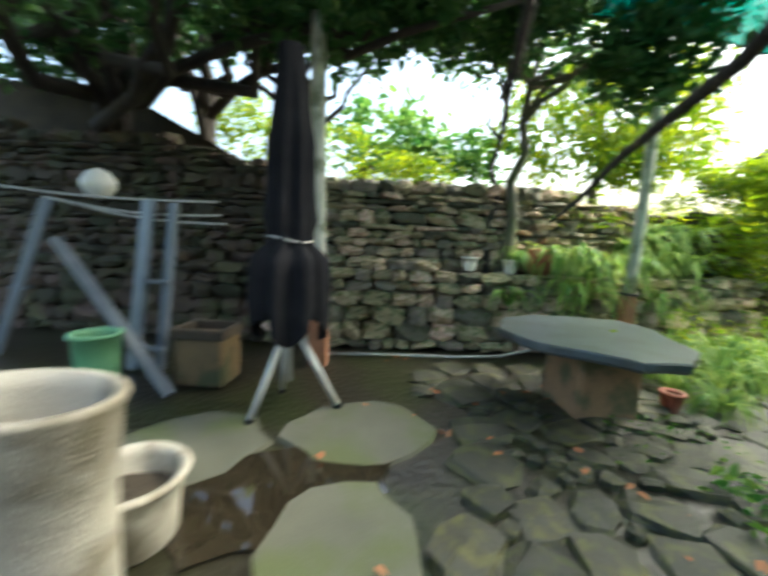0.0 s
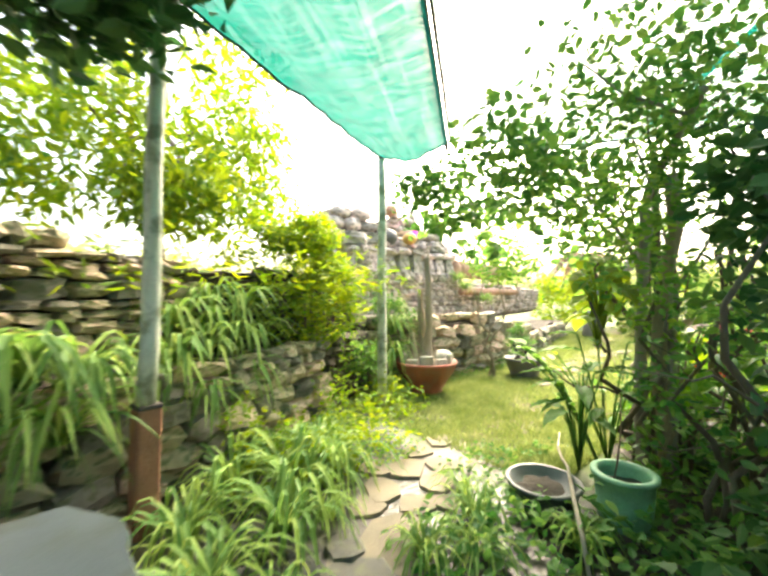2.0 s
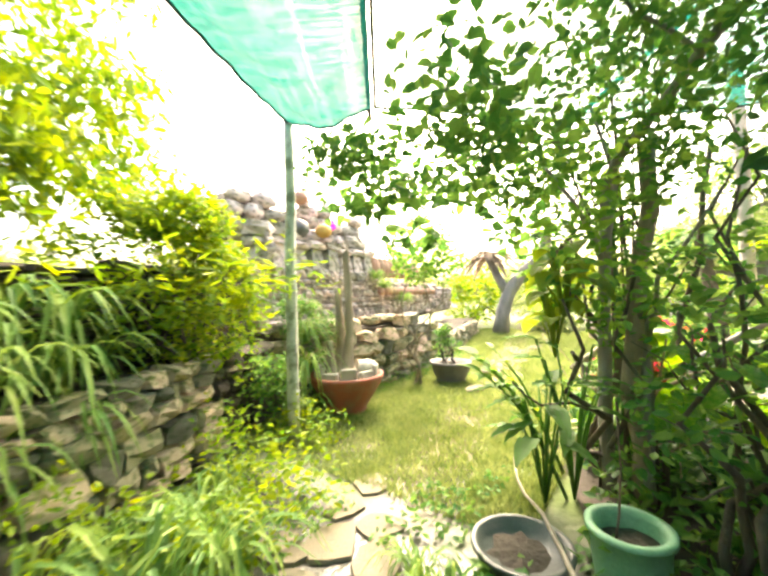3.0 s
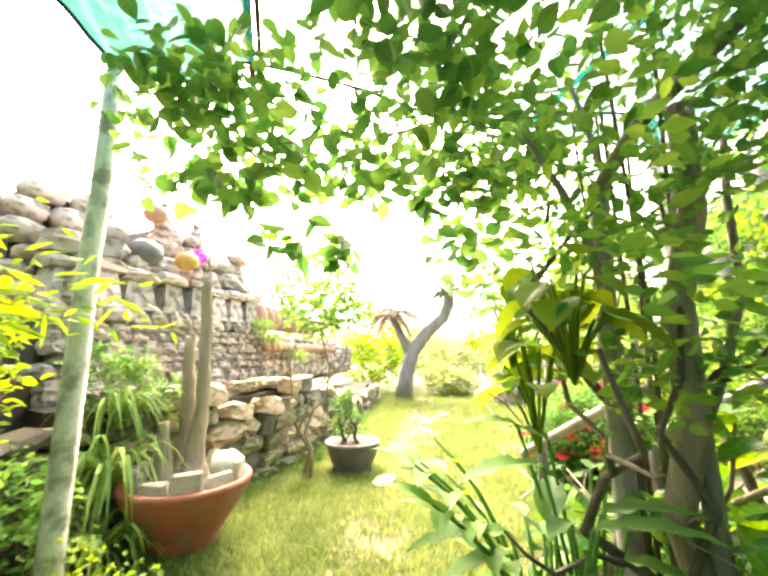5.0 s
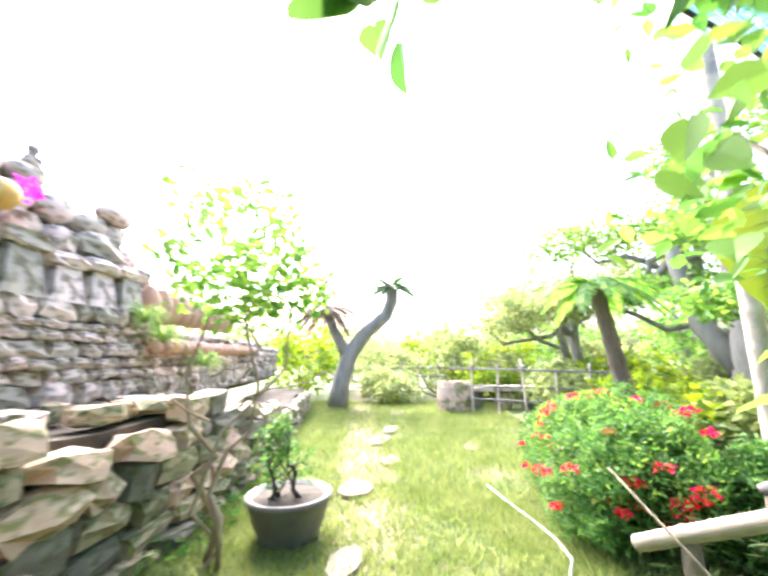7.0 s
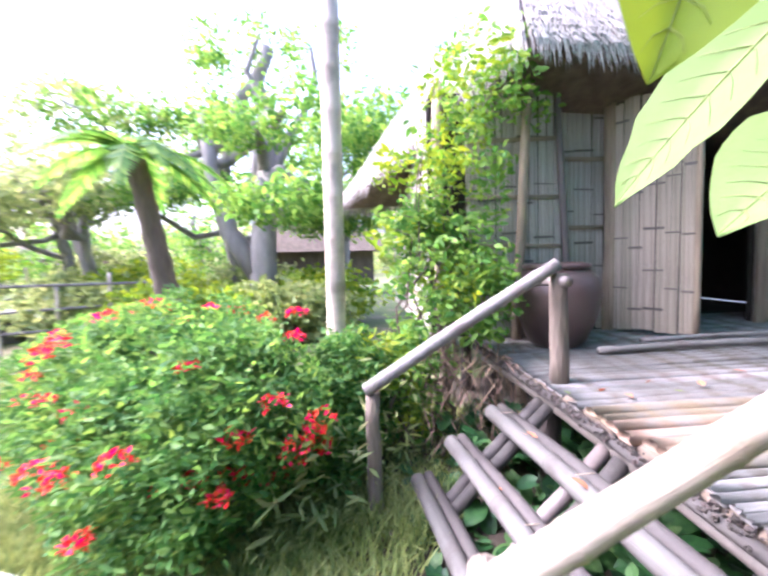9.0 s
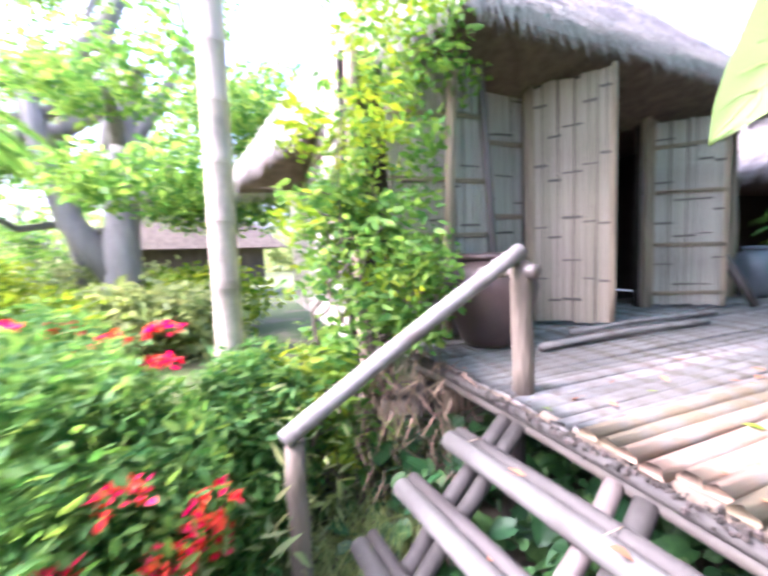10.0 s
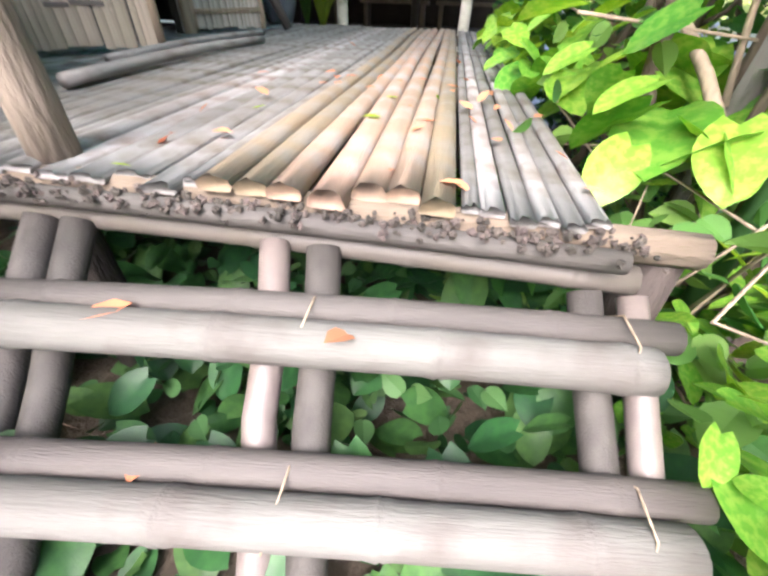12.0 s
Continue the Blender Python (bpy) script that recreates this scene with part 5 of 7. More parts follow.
# earth of the terrace above the walls
v = [(-9, 3.0, 3.6), (-5.2, 3.6, 3.1), (-3.6, 3.7, 2.3), (-2.6, 3.75, 1.9), (-1.2, 4.0, 1.66), (0.2, 4.2, 1.6), (1.2, 4.6, 1.6), (2.4, 5.2, 1.5), (4.9, 6.4, 1.3), (5.0, 12, 1.4), (-3, 12, 2.2), (-9, 12, 3.6)]
v = v + [(x, y, -0.2) for x, y, z in v]
put("terrace_ground", mesh_of("terrace_ground", v, [tuple(range(12))] + [(i, i + 12, (i + 1) % 12 + 12, (i + 1) % 12) for i in range(12)], EARTH), kind="structure", label="raised earth terrace behind the stone walls", category="ground")

# ---- lawn ----
def grass_stuff(name, region, n, seed, label, height=0.07, material=None):
    rng = np.random.default_rng(seed)
    x, y = rng.uniform(region[0], region[2], n), rng.uniform(region[1], region[3], n)
    patch = np.array([noise.noise(Vector((a * 0.8, b * 0.8, 4.0))) + 0.4 * noise.noise(Vector((a * 3, b * 3, 1.0))) for a, b in zip(x, y)])
    path = np.abs(y - (2.2 + 0.22 * x)) < 0.36 + 0.25 * patch
    keep = (rng.random(n) < np.clip(0.85 + patch * 1.2, 0.25, 1)) & ~(path & (rng.random(n) < 0.62))
    x, y = x[keep], y[keep]
    n = len(x)
    a = rng.uniform(0, 6.28, n)
    h = height * rng.uniform(0.4, 1.4, n)
    w = 0.006 + 0.004 * rng.random(n)
    lean = rng.normal(size=(n, 2)) * h[:, None] * 0.6
    verts = np.empty((n, 3, 3))
    verts[:, 0] = np.stack([x - np.cos(a) * w, y - np.sin(a) * w, np.full(n, -0.01)], 1)
    verts[:, 1] = np.stack([x + np.cos(a) * w, y + np.sin(a) * w, np.full(n, -0.01)], 1)
    verts[:, 2] = np.stack([x + lean[:, 0], y + lean[:, 1], h], 1)
    faces = [(3 * i, 3 * i + 1, 3 * i + 2) for i in range(n)]
    return put(name, mesh_of(name, verts.reshape(-1, 3).tolist(), faces, material or GRASS), kind="stuff", label=label, category="grass")


grass_stuff("lawn_grass", (3.9, 2.2, 9.0, 5.6), 130000, 1, "short patchy sunlit lawn grass", 0.05)
grass_stuff("lawn_grass", (6.6, -0.3, 9.0, 2.2), 34000, 3, "longer shaded grass about the flower bush", 0.12)
grass_stuff("lawn_grass", (9.0, 1.5, 17.0, 7.5), 80000, 2, "short patchy lawn grass farther off", 0.09)
for k, (x, y, rx, ry) in enumerate(((8.75, 4.2, 0.28, 0.2), (9.95, 3.98, 0.26, 0.14), (11.3, 4.35, 0.45, 0.18), (12.3, 4.3, 0.45, 0.16), (14.6, 4.5, 0.5, 0.25), (10.9, 2.75, 0.3, 0.15), (7.2, 3.9, 0.25, 0.13))):
    rng = random.Random(60 + k)
    v, f = slab_data(round_outline(x, y, rx, ry, rng, 9, 0.15), -0.05, 0.035, 0.03, 0.01, rng)
    put("stepping_stone", mesh_of("stepping_stone", v, f, FLAG_DRY), label="pale flat stepping stone sunk in the lawn", category="stepping stone", group="stepping stones")


def driftwood_pot():
    ob = pot("bowl_planter", 5.30, 4.92, [(0.24, 0), (0.27, 0.03), (0.26, 0.06), (0.36, 0.22), (0.46, 0.38), (0.485, 0.44), (0.50, 0.47), (0.50, 0.50), (0.44, 0.50), (0.42, 0.44), (0.01, 0.42)], TERRACOTTA, "wide terracotta bowl planter edged with brick pieces", soil=(0.43, 0.45))
    rng = random.Random(14)
    for k in range(10):
        a = 2 * math.pi * k / 10 + 0.2
        w = rng.uniform(0.095, 0.118)
        v, f = box_data(-w, -0.036, 0, w, 0.036, rng.uniform(0.13, 0.2), 0.016)
        v = [Vector((p.x, p.y, p.z)) + Vector((rng.uniform(-1, 1), rng.uniform(-1, 1), rng.uniform(-1, 1))) * 0.008 for p in v]
        put("edging_brick", mesh_of("edging_brick", v, f, CREAM), ob, pose(0.385 * math.cos(a), 0.385 * math.sin(a), 0.44, rng.uniform(-5, 5), rng.uniform(-4, 4), math.degrees(a) + 90))
    return ob


driftwood_pot()


def stump(x, y, z, pts, radii, label):
    rng = random.Random(x * 10)
    ring = []
    fine = [Vector(a).lerp(Vector(b), q) for a, b in zip(pts, pts[1:]) for q in (0, 0.25, 0.5, 0.75)] + [Vector(pts[-1])]
    thick = [a + (b - a) * q for a, b in zip(radii, radii[1:]) for q in (0, 0.25, 0.5, 0.75)] + [radii[-1]]
    v, f = tube_data(fine, thick, 14)
    v = [Vector(p) * 1.0 + Vector((noise.noise(Vector(p) * 6), noise.noise(Vector(p) * 6 + Vector((5, 5, 5))), 0)) * 0.035 + Vector((noise.noise(Vector((p[0] * 30, p[1] * 30, p[2] * 2))), noise.noise(Vector((p[0] * 30 + 9, p[1] * 30, p[2] * 2))), 0)) * 0.02 for p in v]
    ob = put("driftwood_stump", mesh_of("driftwood_stump", v, f, DRIFTWOOD, True), None, pose(x, y, z), label, "stump", "driftwood stumps")
    return ob


stump(5.45, 5.15, 0.44, [(-0.02, -0.05, 0), (0.0, -0.02, 0.12), (0.01, 0, 0.4), (0.0, 0.02, 0.8), (0.0, 0.03, 1.22)], [0.19, 0.10, 0.066, 0.058, 0.054], "upright weathered driftwood stump in the bowl planter")
stump(5.43, 4.98, 0.44, [(-0.02, 0.03, 0), (0, 0.02, 0.15), (0.02, 0.01, 0.6), (0.01, 0, 1.1), (0.0, 0.02, 1.68), (0.01, 0.03, 1.74), (0.03, 0.05, 2.0)], [0.15, 0.08, 0.055, 0.047, 0.043, 0.018, 0.005], "taller slender driftwood stump in the bowl planter")
stump(5.2, 5.1, 0.44, [(0, 0, 0), (0.0, 0, 0.2), (-0.02, 0.01, 0.5)], [0.1, 0.06, 0.045], "short driftwood stump in the bowl planter")
put("white_stone", mesh_of("white_stone", *rock_data(random.Random(3), 0.05, 0.4), make_material("white_rock", (0.68, 0.64, 0.55), (0.55, 0.5, 0.42), 0.8, 5, 40, 0.5, 0.1), True), None, pose(5.50, 4.72, 0.56, 0, 0, 30) @ Matrix.Diagonal((0.32, 0.27, 0.25, 1)), "rounded white stone lying in the bowl planter", "stone")

pot("grey_pot", 7.56, 4.50, [(0.22, 0), (0.26, 0.02), (0.25, 0.05), (0.31, 0.17), (0.34, 0.29), (0.365, 0.32), (0.37, 0.355), (0.33, 0.36), (0.31, 0.31), (0.01, 0.3)], GREY_POT, "grey ribbed ceramic pot on the lawn with a bushy plant", soil=(0.30, 0.325))
shrub("potted_bonsai", 7.54, 4.50, 0.32, 5, [((7.52, 4.52, 0.58), (0.26, 0.26, 0.18)), ((7.45, 4.6, 0.85), (0.1, 0.1, 0.2))], LEAF, 70, "small bushy plant with bare twigs in the grey pot", 0.05, 34, 22, 0.09, BARK_DARK, 0.02)
shrub("sapling", 6.95, 4.85, 0, 3, [((6.95, 4.75, 2.4), (0.62, 0.55, 0.62)), ((7.15, 4.5, 2.1), (0.5, 0.45, 0.4))], LEAF_LIT, 71, "slender young tree with light green leaves by the wall", 0.10, 80, 17, 0.2, DRIFTWOOD, 0.026, "tree")

# ---- far side of the lawn ----
def fronds(parent, centre, n, length, material, rng, droop=0.6, name="frond"):
    for k in range(n):
        a = 2 * math.pi * k / n + rng.uniform(-0.2, 0.2)
        rise = rng.uniform(0.0, 0.7)
        pts = []
        for i in range(8):
            q = i / 7
            pts.append(Vector(centre) + Vector((math.cos(a), math.sin(a), 0)) * (length * q) + Vector((0, 0, length * (rise * q - droop * q * q))))
        data = [tube_data(pts, [0.015, 0.013, 0.012, 0.01, 0.008, 0.006, 0.005, 0.003], 4, False)]
        side = Vector((-math.sin(a), math.cos(a), 0))
        for i in range(26):
            q = 0.12 + 0.86 * i / 25
            j = min(6, int(q * 7))
            p = pts[j].lerp(pts[j + 1], q * 7 - j)
            d = (pts[j + 1] - pts[j]).normalized()
            for s in (-1, 1):
                e = p + (side * s * 0.8 + d * 0.6 + Vector((0, 0, -0.15))).normalized() * (length * 0.24 * math.sin(math.pi * (0.15 + 0.8 * q)))
                w = d * 0.036 * length
                data.append(([p - w, p + w, e], [(0, 1, 2)]))
        v, f = join(*data)
        put(name, mesh_of(name, v, f, material), parent)


def leaning_cycad():
    ob = thing("cycad_tree", pose(15.6, 6.4, 0), "old leaning cycad with a crooked trunk and feathery crown", "tree")
    tube("trunk", [(0, 0, -0.05), (0.05, -0.1, 0.8), (0.1, -0.35, 1.6), (0.1, -0.9, 2.3), (0.05, -1.5, 2.75), (0.05, -1.7, 3.2), (0.05, -1.72, 3.7)], [0.32, 0.26, 0.24, 0.22, 0.2, 0.2, 0.18], BARK_GREY, ob, 12)
    fronds(ob, (0.05, -1.72, 3.65), 20, 1.0, LEAF_DARK, random.Random(2), 0.5)
    tube("side_trunk", [(0.1, -0.3, 1.5), (0.1, 0.1, 2.2), (0.1, 0.45, 3.0)], [0.2, 0.16, 0.13], BARK_GREY, ob, 10)
    fronds(ob, (0.1, 0.45, 3.0), 16, 1.3, STRAW, random.Random(3), 0.75)


leaning_cycad()


def palm():
    ob = thing("palm_tree", pose(9.85, 0.6, 0), "palm with a ringed grey trunk and drooping grey-green crown", "tree")
    pts = [(0, 0, -0.05)] + [(0.02 * i, 0.035 * i, 0.28 * i) for i in range(1, 10)]
    radii = []
    fine, rad = [], []
    for i in range(len(pts) - 1):
        for q in (0, 0.35, 0.7):
            fine.append(Vector(pts[i]).lerp(Vector(pts[i + 1]), q))
            rad.append((0.13 - 0.004 * i) * (1.08 if q == 0 else 0.95))
    tube("trunk", fine, rad, BARK, ob, 12)
    fronds(ob, (0.18, 0.32, 2.5), 15, 0.95, LEAF_LIT, random.Random(6), 0.8)


palm()
tree("grey_tree", 12.5, -2.6, 0, 6.0, 0.33, [((12.6, -3.0, 6.0), (2.4, 1.8, 0.4)), ((10.9, -1.4, 3.7), (1.6, 1.2, 0.2)), ((14.2, -3.0, 4.6), (1.8, 1.5, 0.25)), ((11.0, -3.6, 2.7), (1.6, 1.0, 0.2)), ((10.2, -1.2, 2.3), (1.2, 0.9, 0.18)), ((14.4, -1.6, 3.0), (1.5, 1.2, 0.2))], LEAF_LIT, 81, "stout forked grey tree with layered light green branches", 0.13, 230, 40, 0.36, BARK_GREY, lean=(-0.1, -0.4), limbs=12)
tube("fork", [(12.5, -2.55, 1.1), (13.1, -2.25, 2.1), (13.35, -2.1, 3.4), (13.4, -2.0, 4.6)], [0.26, 0.2, 0.16, 0.1], BARK_GREY, None, 10, label="grey side limb of the stout forked tree", category="tree")
tree("feathery_tree", 17.0, -1.0, 0, 4.0, 0.2, [((17, -1, 4.6), (2.6, 2.2, 1.2)), ((15.0, 0.2, 2.9), (1.6, 1.4, 0.5)), ((19, 0.5, 3.4), (1.6, 1.4, 0.7))], LEAF_PALE, 82, "feathery pale green tree beyond the flower bush", 0.15, 170, 42, 0.5, BARK_GREY, limbs=9)
tree("feathery_tree", 13.5, -6.5, 0, 4.6, 0.22, [((13.5, -6.5, 5.2), (3.0, 2.2, 1.4)), ((10.5, -5.0, 4.2), (2.0, 1.5, 0.9)), ((11.5, -4.4, 2.6), (1.8, 1.0, 0.5))], LEAF_LIT, 83, "spreading light green tree beyond the hut", 0.16, 190, 42, 0.55, BARK_GREY, limbs=9)
v, f = lathe_data([(0.42, 0), (0.47, 0.05), (0.5, 0.35), (0.47, 0.65), (0.42, 0.8), (0.36, 0.8), (0.34, 0.74), (0.01, 0.72)], 20)
put("stone_barrel", mesh_of("stone_barrel", v, f, STONE), None, pose(15.2, 2.9, 0), "squat dark grey barrel standing on the lawn", "barrel")
BENCH = random.Random(91)
bench = thing("stone_bench", pose(15.9, 1.5, 0, 0, 0, 100), "low rough bench of flat grey stones", "bench")
put("seat", mesh_of("seat", *slab_data(round_outline(0, 0, 1.3, 0.4, BENCH, 14, 0.08), 0.5, 0.62, 0.02), STONE_PALE), bench)
for x in (-0.8, 0.0, 0.8):
    put("foot_stone", BENCH.choice(ROCKS), bench, pose(x, 0, 0.25) @ Matrix.Diagonal((0.5, 0.5, 0.56, 1)))


def trellis(x, y, turn, n, label):
    ob = thing("bamboo_fence", pose(x, y, 0, 0, 0, turn), label, "fence", "bamboo fences")
    rng = random.Random(x)
    for k in range(n):
        cane("picket", (k * 0.7, rng.uniform(-0.03, 0.03), 0), (k * 0.7 + rng.uniform(-0.08, 0.08), 0, rng.uniform(1.1, 1.5)), 0.03, POLE, ob, rng, 6)
    for z in (0.4, 0.75, 1.1):
        cane("rail", (-0.2, 0, z), (n * 0.7, 0, z + rng.uniform(-0.06, 0.06)), 0.025, BAMBOO_PALE, ob, rng, 6)


trellis(17.5, 0.0, 80, 8, "weathered bamboo fence across the far lawn")
trellis(13.0, -0.6, 60, 6, "weathered bamboo fence behind the flower bush")
shrub("far_shrubs", 19.0, 3.5, 0, 6, [((19, 3.0, 1.2), (1.0, 1.8, 0.9)), ((19.5, 6.0, 1.4), (1.2, 1.6, 1.0)), ((18.5, 1.0, 0.9), (0.8, 1.2, 0.7))], LEAF_PALE, 85, "pale yellow-green shrubs closing the lawn", 0.2, 130, 26, 0.4, BARK, 0.04)
shrub("far_shrubs", 17.5, 8.5, 0, 6, [((17.5, 8.3, 1.3), (1.6, 1.4, 1.1)), ((20.5, 9.0, 1.8), (2.0, 1.6, 1.4))], LEAF_LIME, 86, "yellow-green shrubs behind the leaning cycad", 0.2, 110, 26, 0.4, BARK, 0.04)


for k, (x, y, sx, sy, h, m) in enumerate(((12.0, -0.9, 1.2, 0.9, 0.55, 0), (14.2, -0.2, 1.2, 1.2, 0.6, 1), (16.0, -2.2, 1.5, 1.5, 0.8, 0), (13.8, -3.8, 1.6, 1.2, 0.7, 1), (11.3, -3.6, 1.2, 1.0, 0.6, 0), (18.8, -2.6, 1.6, 1.8, 1.0, 1), (20.5, 0.4, 1.4, 1.8, 1.0, 0), (21.5, 3.6, 1.5, 2.0, 1.3, 0), (22.0, 7.0, 1.8, 2.2, 1.6, 1), (17.0, 5.0, 0.9, 0.9, 0.5, 1), (17.6, 1.8, 0.8, 1.2, 0.55, 0), (10.6, -1.9, 0.9, 0.8, 0.5, 1))):
    shrub("far_shrubs", x, y, 0, 4, [((x, y, h), (sx, sy, h)), ((x + 0.4, y + 0.5, h * 1.25), (sx * 0.6, sy * 0.6, h * 0.8))], LEAF_PALE if m else LEAF_LIME, 200 + k, "pale yellow-green shrub beyond the lawn", 0.17, 90, 26, 0.36, BARK, 0.03)


tree("feathery_tree", 14.6, -3.4, 0, 4.6, 0.2, [((15.3, -1.1, 3.1), (1.6, 1.4, 0.3)), ((14.4, -2.4, 5.0), (1.8, 1.6, 0.4)), ((14.6, -3.2, 3.5), (1.5, 1.4, 0.3)), ((13.2, -4.4, 4.4), (1.6, 1.4, 0.4)), ((13.4, -4.7, 2.6), (1.4, 1.2, 0.25)), ((15.4, -0.8, 4.6), (1.4, 1.4, 0.4)), ((11.2, -5.9, 4.5), (1.5, 1.2, 0.5))], LEAF_LIT, 84, "light green tree with flat layered branches behind the bush", 0.15, 210, 26, 0.42, BARK_GREY, limbs=10)
for x, y, seed in ((21.5, -6.5, 21), (19.0, -10.5, 22), (24.0, -2.5, 23)):
    tree("feathery_tree", x, y, 0, 3.6, 0.2, [((x, y, 3.3), (2.6, 2.0, 0.9)), ((x - 1.6, y + 1.2, 2.2), (1.8, 1.5, 0.6)), ((x + 1.2, y - 1.6, 2.4), (1.8, 1.6, 0.7)), ((x, y + 0.4, 1.3), (2.6, 1.8, 0.7))], LEAF_LIT, seed, "spreading light green tree at the garden's far edge", 0.2, 110, 26, 0.5)
tree("feathery_tree", 19.0, -1.2, 0, 4.2, 0.18, [((19.4, 1.0, 2.6), (1.6, 1.5, 0.5)), ((19.0, -0.7, 3.4), (1.8, 1.6, 0.6)), ((17.8, -3.6, 4.4), (2.0, 1.6, 0.7)), ((16.8, -4.9, 5.6), (1.8, 1.4, 0.6)), ((19.8, 2.8, 2.2), (1.2, 1.4, 0.5))], LEAF_PALE, 87, "pale hazy tree far beyond the flower bush", 0.2, 130, 26, 0.5, BARK_GREY, limbs=8)


# haze over the far woods is put into their pale leaf colour
def far_woods():
    rng = np.random.default_rng(17)
    centres = []
    for k in range(120):
        a = rng.uniform(0, 6.28)
        r = rng.uniform(32, 55)
        h = rng.uniform(2.0, 6.5)
        for _ in range(7):
            centres.append((6 + r * math.cos(a) + rng.normal() * 1.8, 2 + r * math.sin(a) + rng.normal() * 1.8, rng.uniform(0.3, h)))
    places = clump_places(rng, centres, 1.5, 22)
    return foliage("far_woods", places, 0.9, LEAF_PALE, 18, None, 0.6, 0.4, kind="stuff", label="hazy pale woods all round the place", category="woods")


far_woods()


def far_hut(x, y, turn, label):
    ob = thing("far_hut", pose(x, y, 0, 0, 0, turn), label, "hut", "far huts")
    v, f = box_data(-2.2, -1.6, 0.4, 2.2, 1.6, 1.9, 0.02)
    put("wall", mesh_of("wall", v, f, BARK), ob)
    v = [(-2.9, -2.3, 1.8), (2.9, -2.3, 1.8), (2.9, 2.3, 1.8), (-2.9, 2.3, 1.8), (-1.6, 0, 3.6), (1.6, 0, 3.6)]
    put("roof", mesh_of("roof", v, [(0, 1, 5, 4), (1, 2, 5), (2, 3, 4, 5), (3, 0, 4), (3, 2, 1, 0)], BARK), ob)
    for px in (-2.4, 0, 2.4):
        tube("post", [(px, -2.0, 0), (px, -2.0, 1.9)], 0.07, BARK_DARK, ob, 7)


far_hut(17.5, -9.5, 60, "thatched bamboo hut far off among trees")


# ---- flower bush by the stair ----
def flower_bush():
    ob = thing("ixora_bush", pose(8.4, 1.5, 0), "dense green bush full of round red flower heads", "bush")
    rng = random.Random(13)
    nrng = np.random.default_rng(13)
    crowns = [((0.0, 0.0, 0.55), (1.25, 0.62, 0.5)), ((-0.75, 0.1, 0.55), (0.45, 0.45, 0.5)), ((0.95, 0.2, 0.5), (0.6, 0.5, 0.42)), ((-0.65, 0.42, 0.42), (0.55, 0.4, 0.45)), ((0.1, 0.4, 0.38), (0.9, 0.4, 0.42)), ((-0.9, -0.3, 0.36), (0.36, 0.4, 0.36)), ((-0.95, -0.65, 0.45), (0.25, 0.3, 0.45)), ((0.2, -0.2, 0.75), (1.0, 0.5, 0.42))]
    for k in range(14):
        limb("stem", (rng.uniform(-1, 1), rng.uniform(-0.3, 0.3), 0), (rng.uniform(-1.2, 1.2), rng.uniform(-0.45, 0.45), rng.uniform(0.6, 0.95)), 0.016, 0.006, BARK, ob, rng, 0.15, 5, 5)
    places = []
    for c, s in crowns:
        places.append(clump_places(nrng, in_ellipsoid(nrng, c, s, 150, 0.55), 0.12, 50))
    p = np.concatenate(places)
    p = p[p[:, 2] > 0.02]
    foliage("leaves", p, 0.05, LEAF, 14, ob, 0.42, 0.35)
    top = p[(p[:, 2] > 0.95)]
    foliage("young_leaves", in_ellipsoid(nrng, (0, 0.1, 0.62), (1.35, 0.62, 0.5), 2600, 0.97), 0.05, LEAF_LIT, 15, ob, 0.4, 0.2, -0.6)
    heads = in_ellipsoid(nrng, (0, 0.02, 0.58), (1.32, 0.66, 0.52), 150, 1.0)
    heads = [h for h in heads if h[2] > 0.2][:62]
    heads += [(-0.91, 0.72, 0.61), (-1.16, 0.47, 0.42), (-1.08, -0.08, 1.09), (-0.6, 0.82, 0.5), (-0.3, 0.8, 0.45), (-0.75, 0.8, 0.3), (0.2, 0.82, 0.35), (0.5, 0.8, 0.5)]
    for k, h in enumerate(heads):
        n = 46
        d = nrng.normal(size=(n, 3))
        d /= np.linalg.norm(d, axis=1)[:, None]
        d[:, 2] = np.abs(d[:, 2]) * 0.8
        r = rng.uniform(0.04, 0.07)
        foliage("flower_head", np.asarray(h) + d * r, 0.03, FLOWER, 100 + k, ob, 0.6, 0.2, 0, h)
    return ob


flower_bush()
cover("rail_weeds", [(7.0, 0.55, 7.75, 1.65), (7.1, 1.5, 7.5, 2.1)], 900, 0.11, LEAF_PALE, 92, "pale weeds and grass round the foot of the rail", "plant", 0.18, 0.2, 0.55)
cane("tall_pole", (7.76, 0.62, 0), (7.60, 0.70, 4.4), 0.072, POLE, None, RNG, 14, 0.01, label="tall pale bare pole standing behind the flower bush", category="pole")
tube("lawn_hose", [(9.0, 2.70, 0.03), (8.5, 2.55, 0.035), (8.1, 2.4, 0.03), (7.75, 2.3, 0.035), (7.45, 2.27, 0.03), (7.1, 2.4, 0.03)], 0.012, ROPE, None, 6, label="thin pale cord lying across the lawn", category="cord")

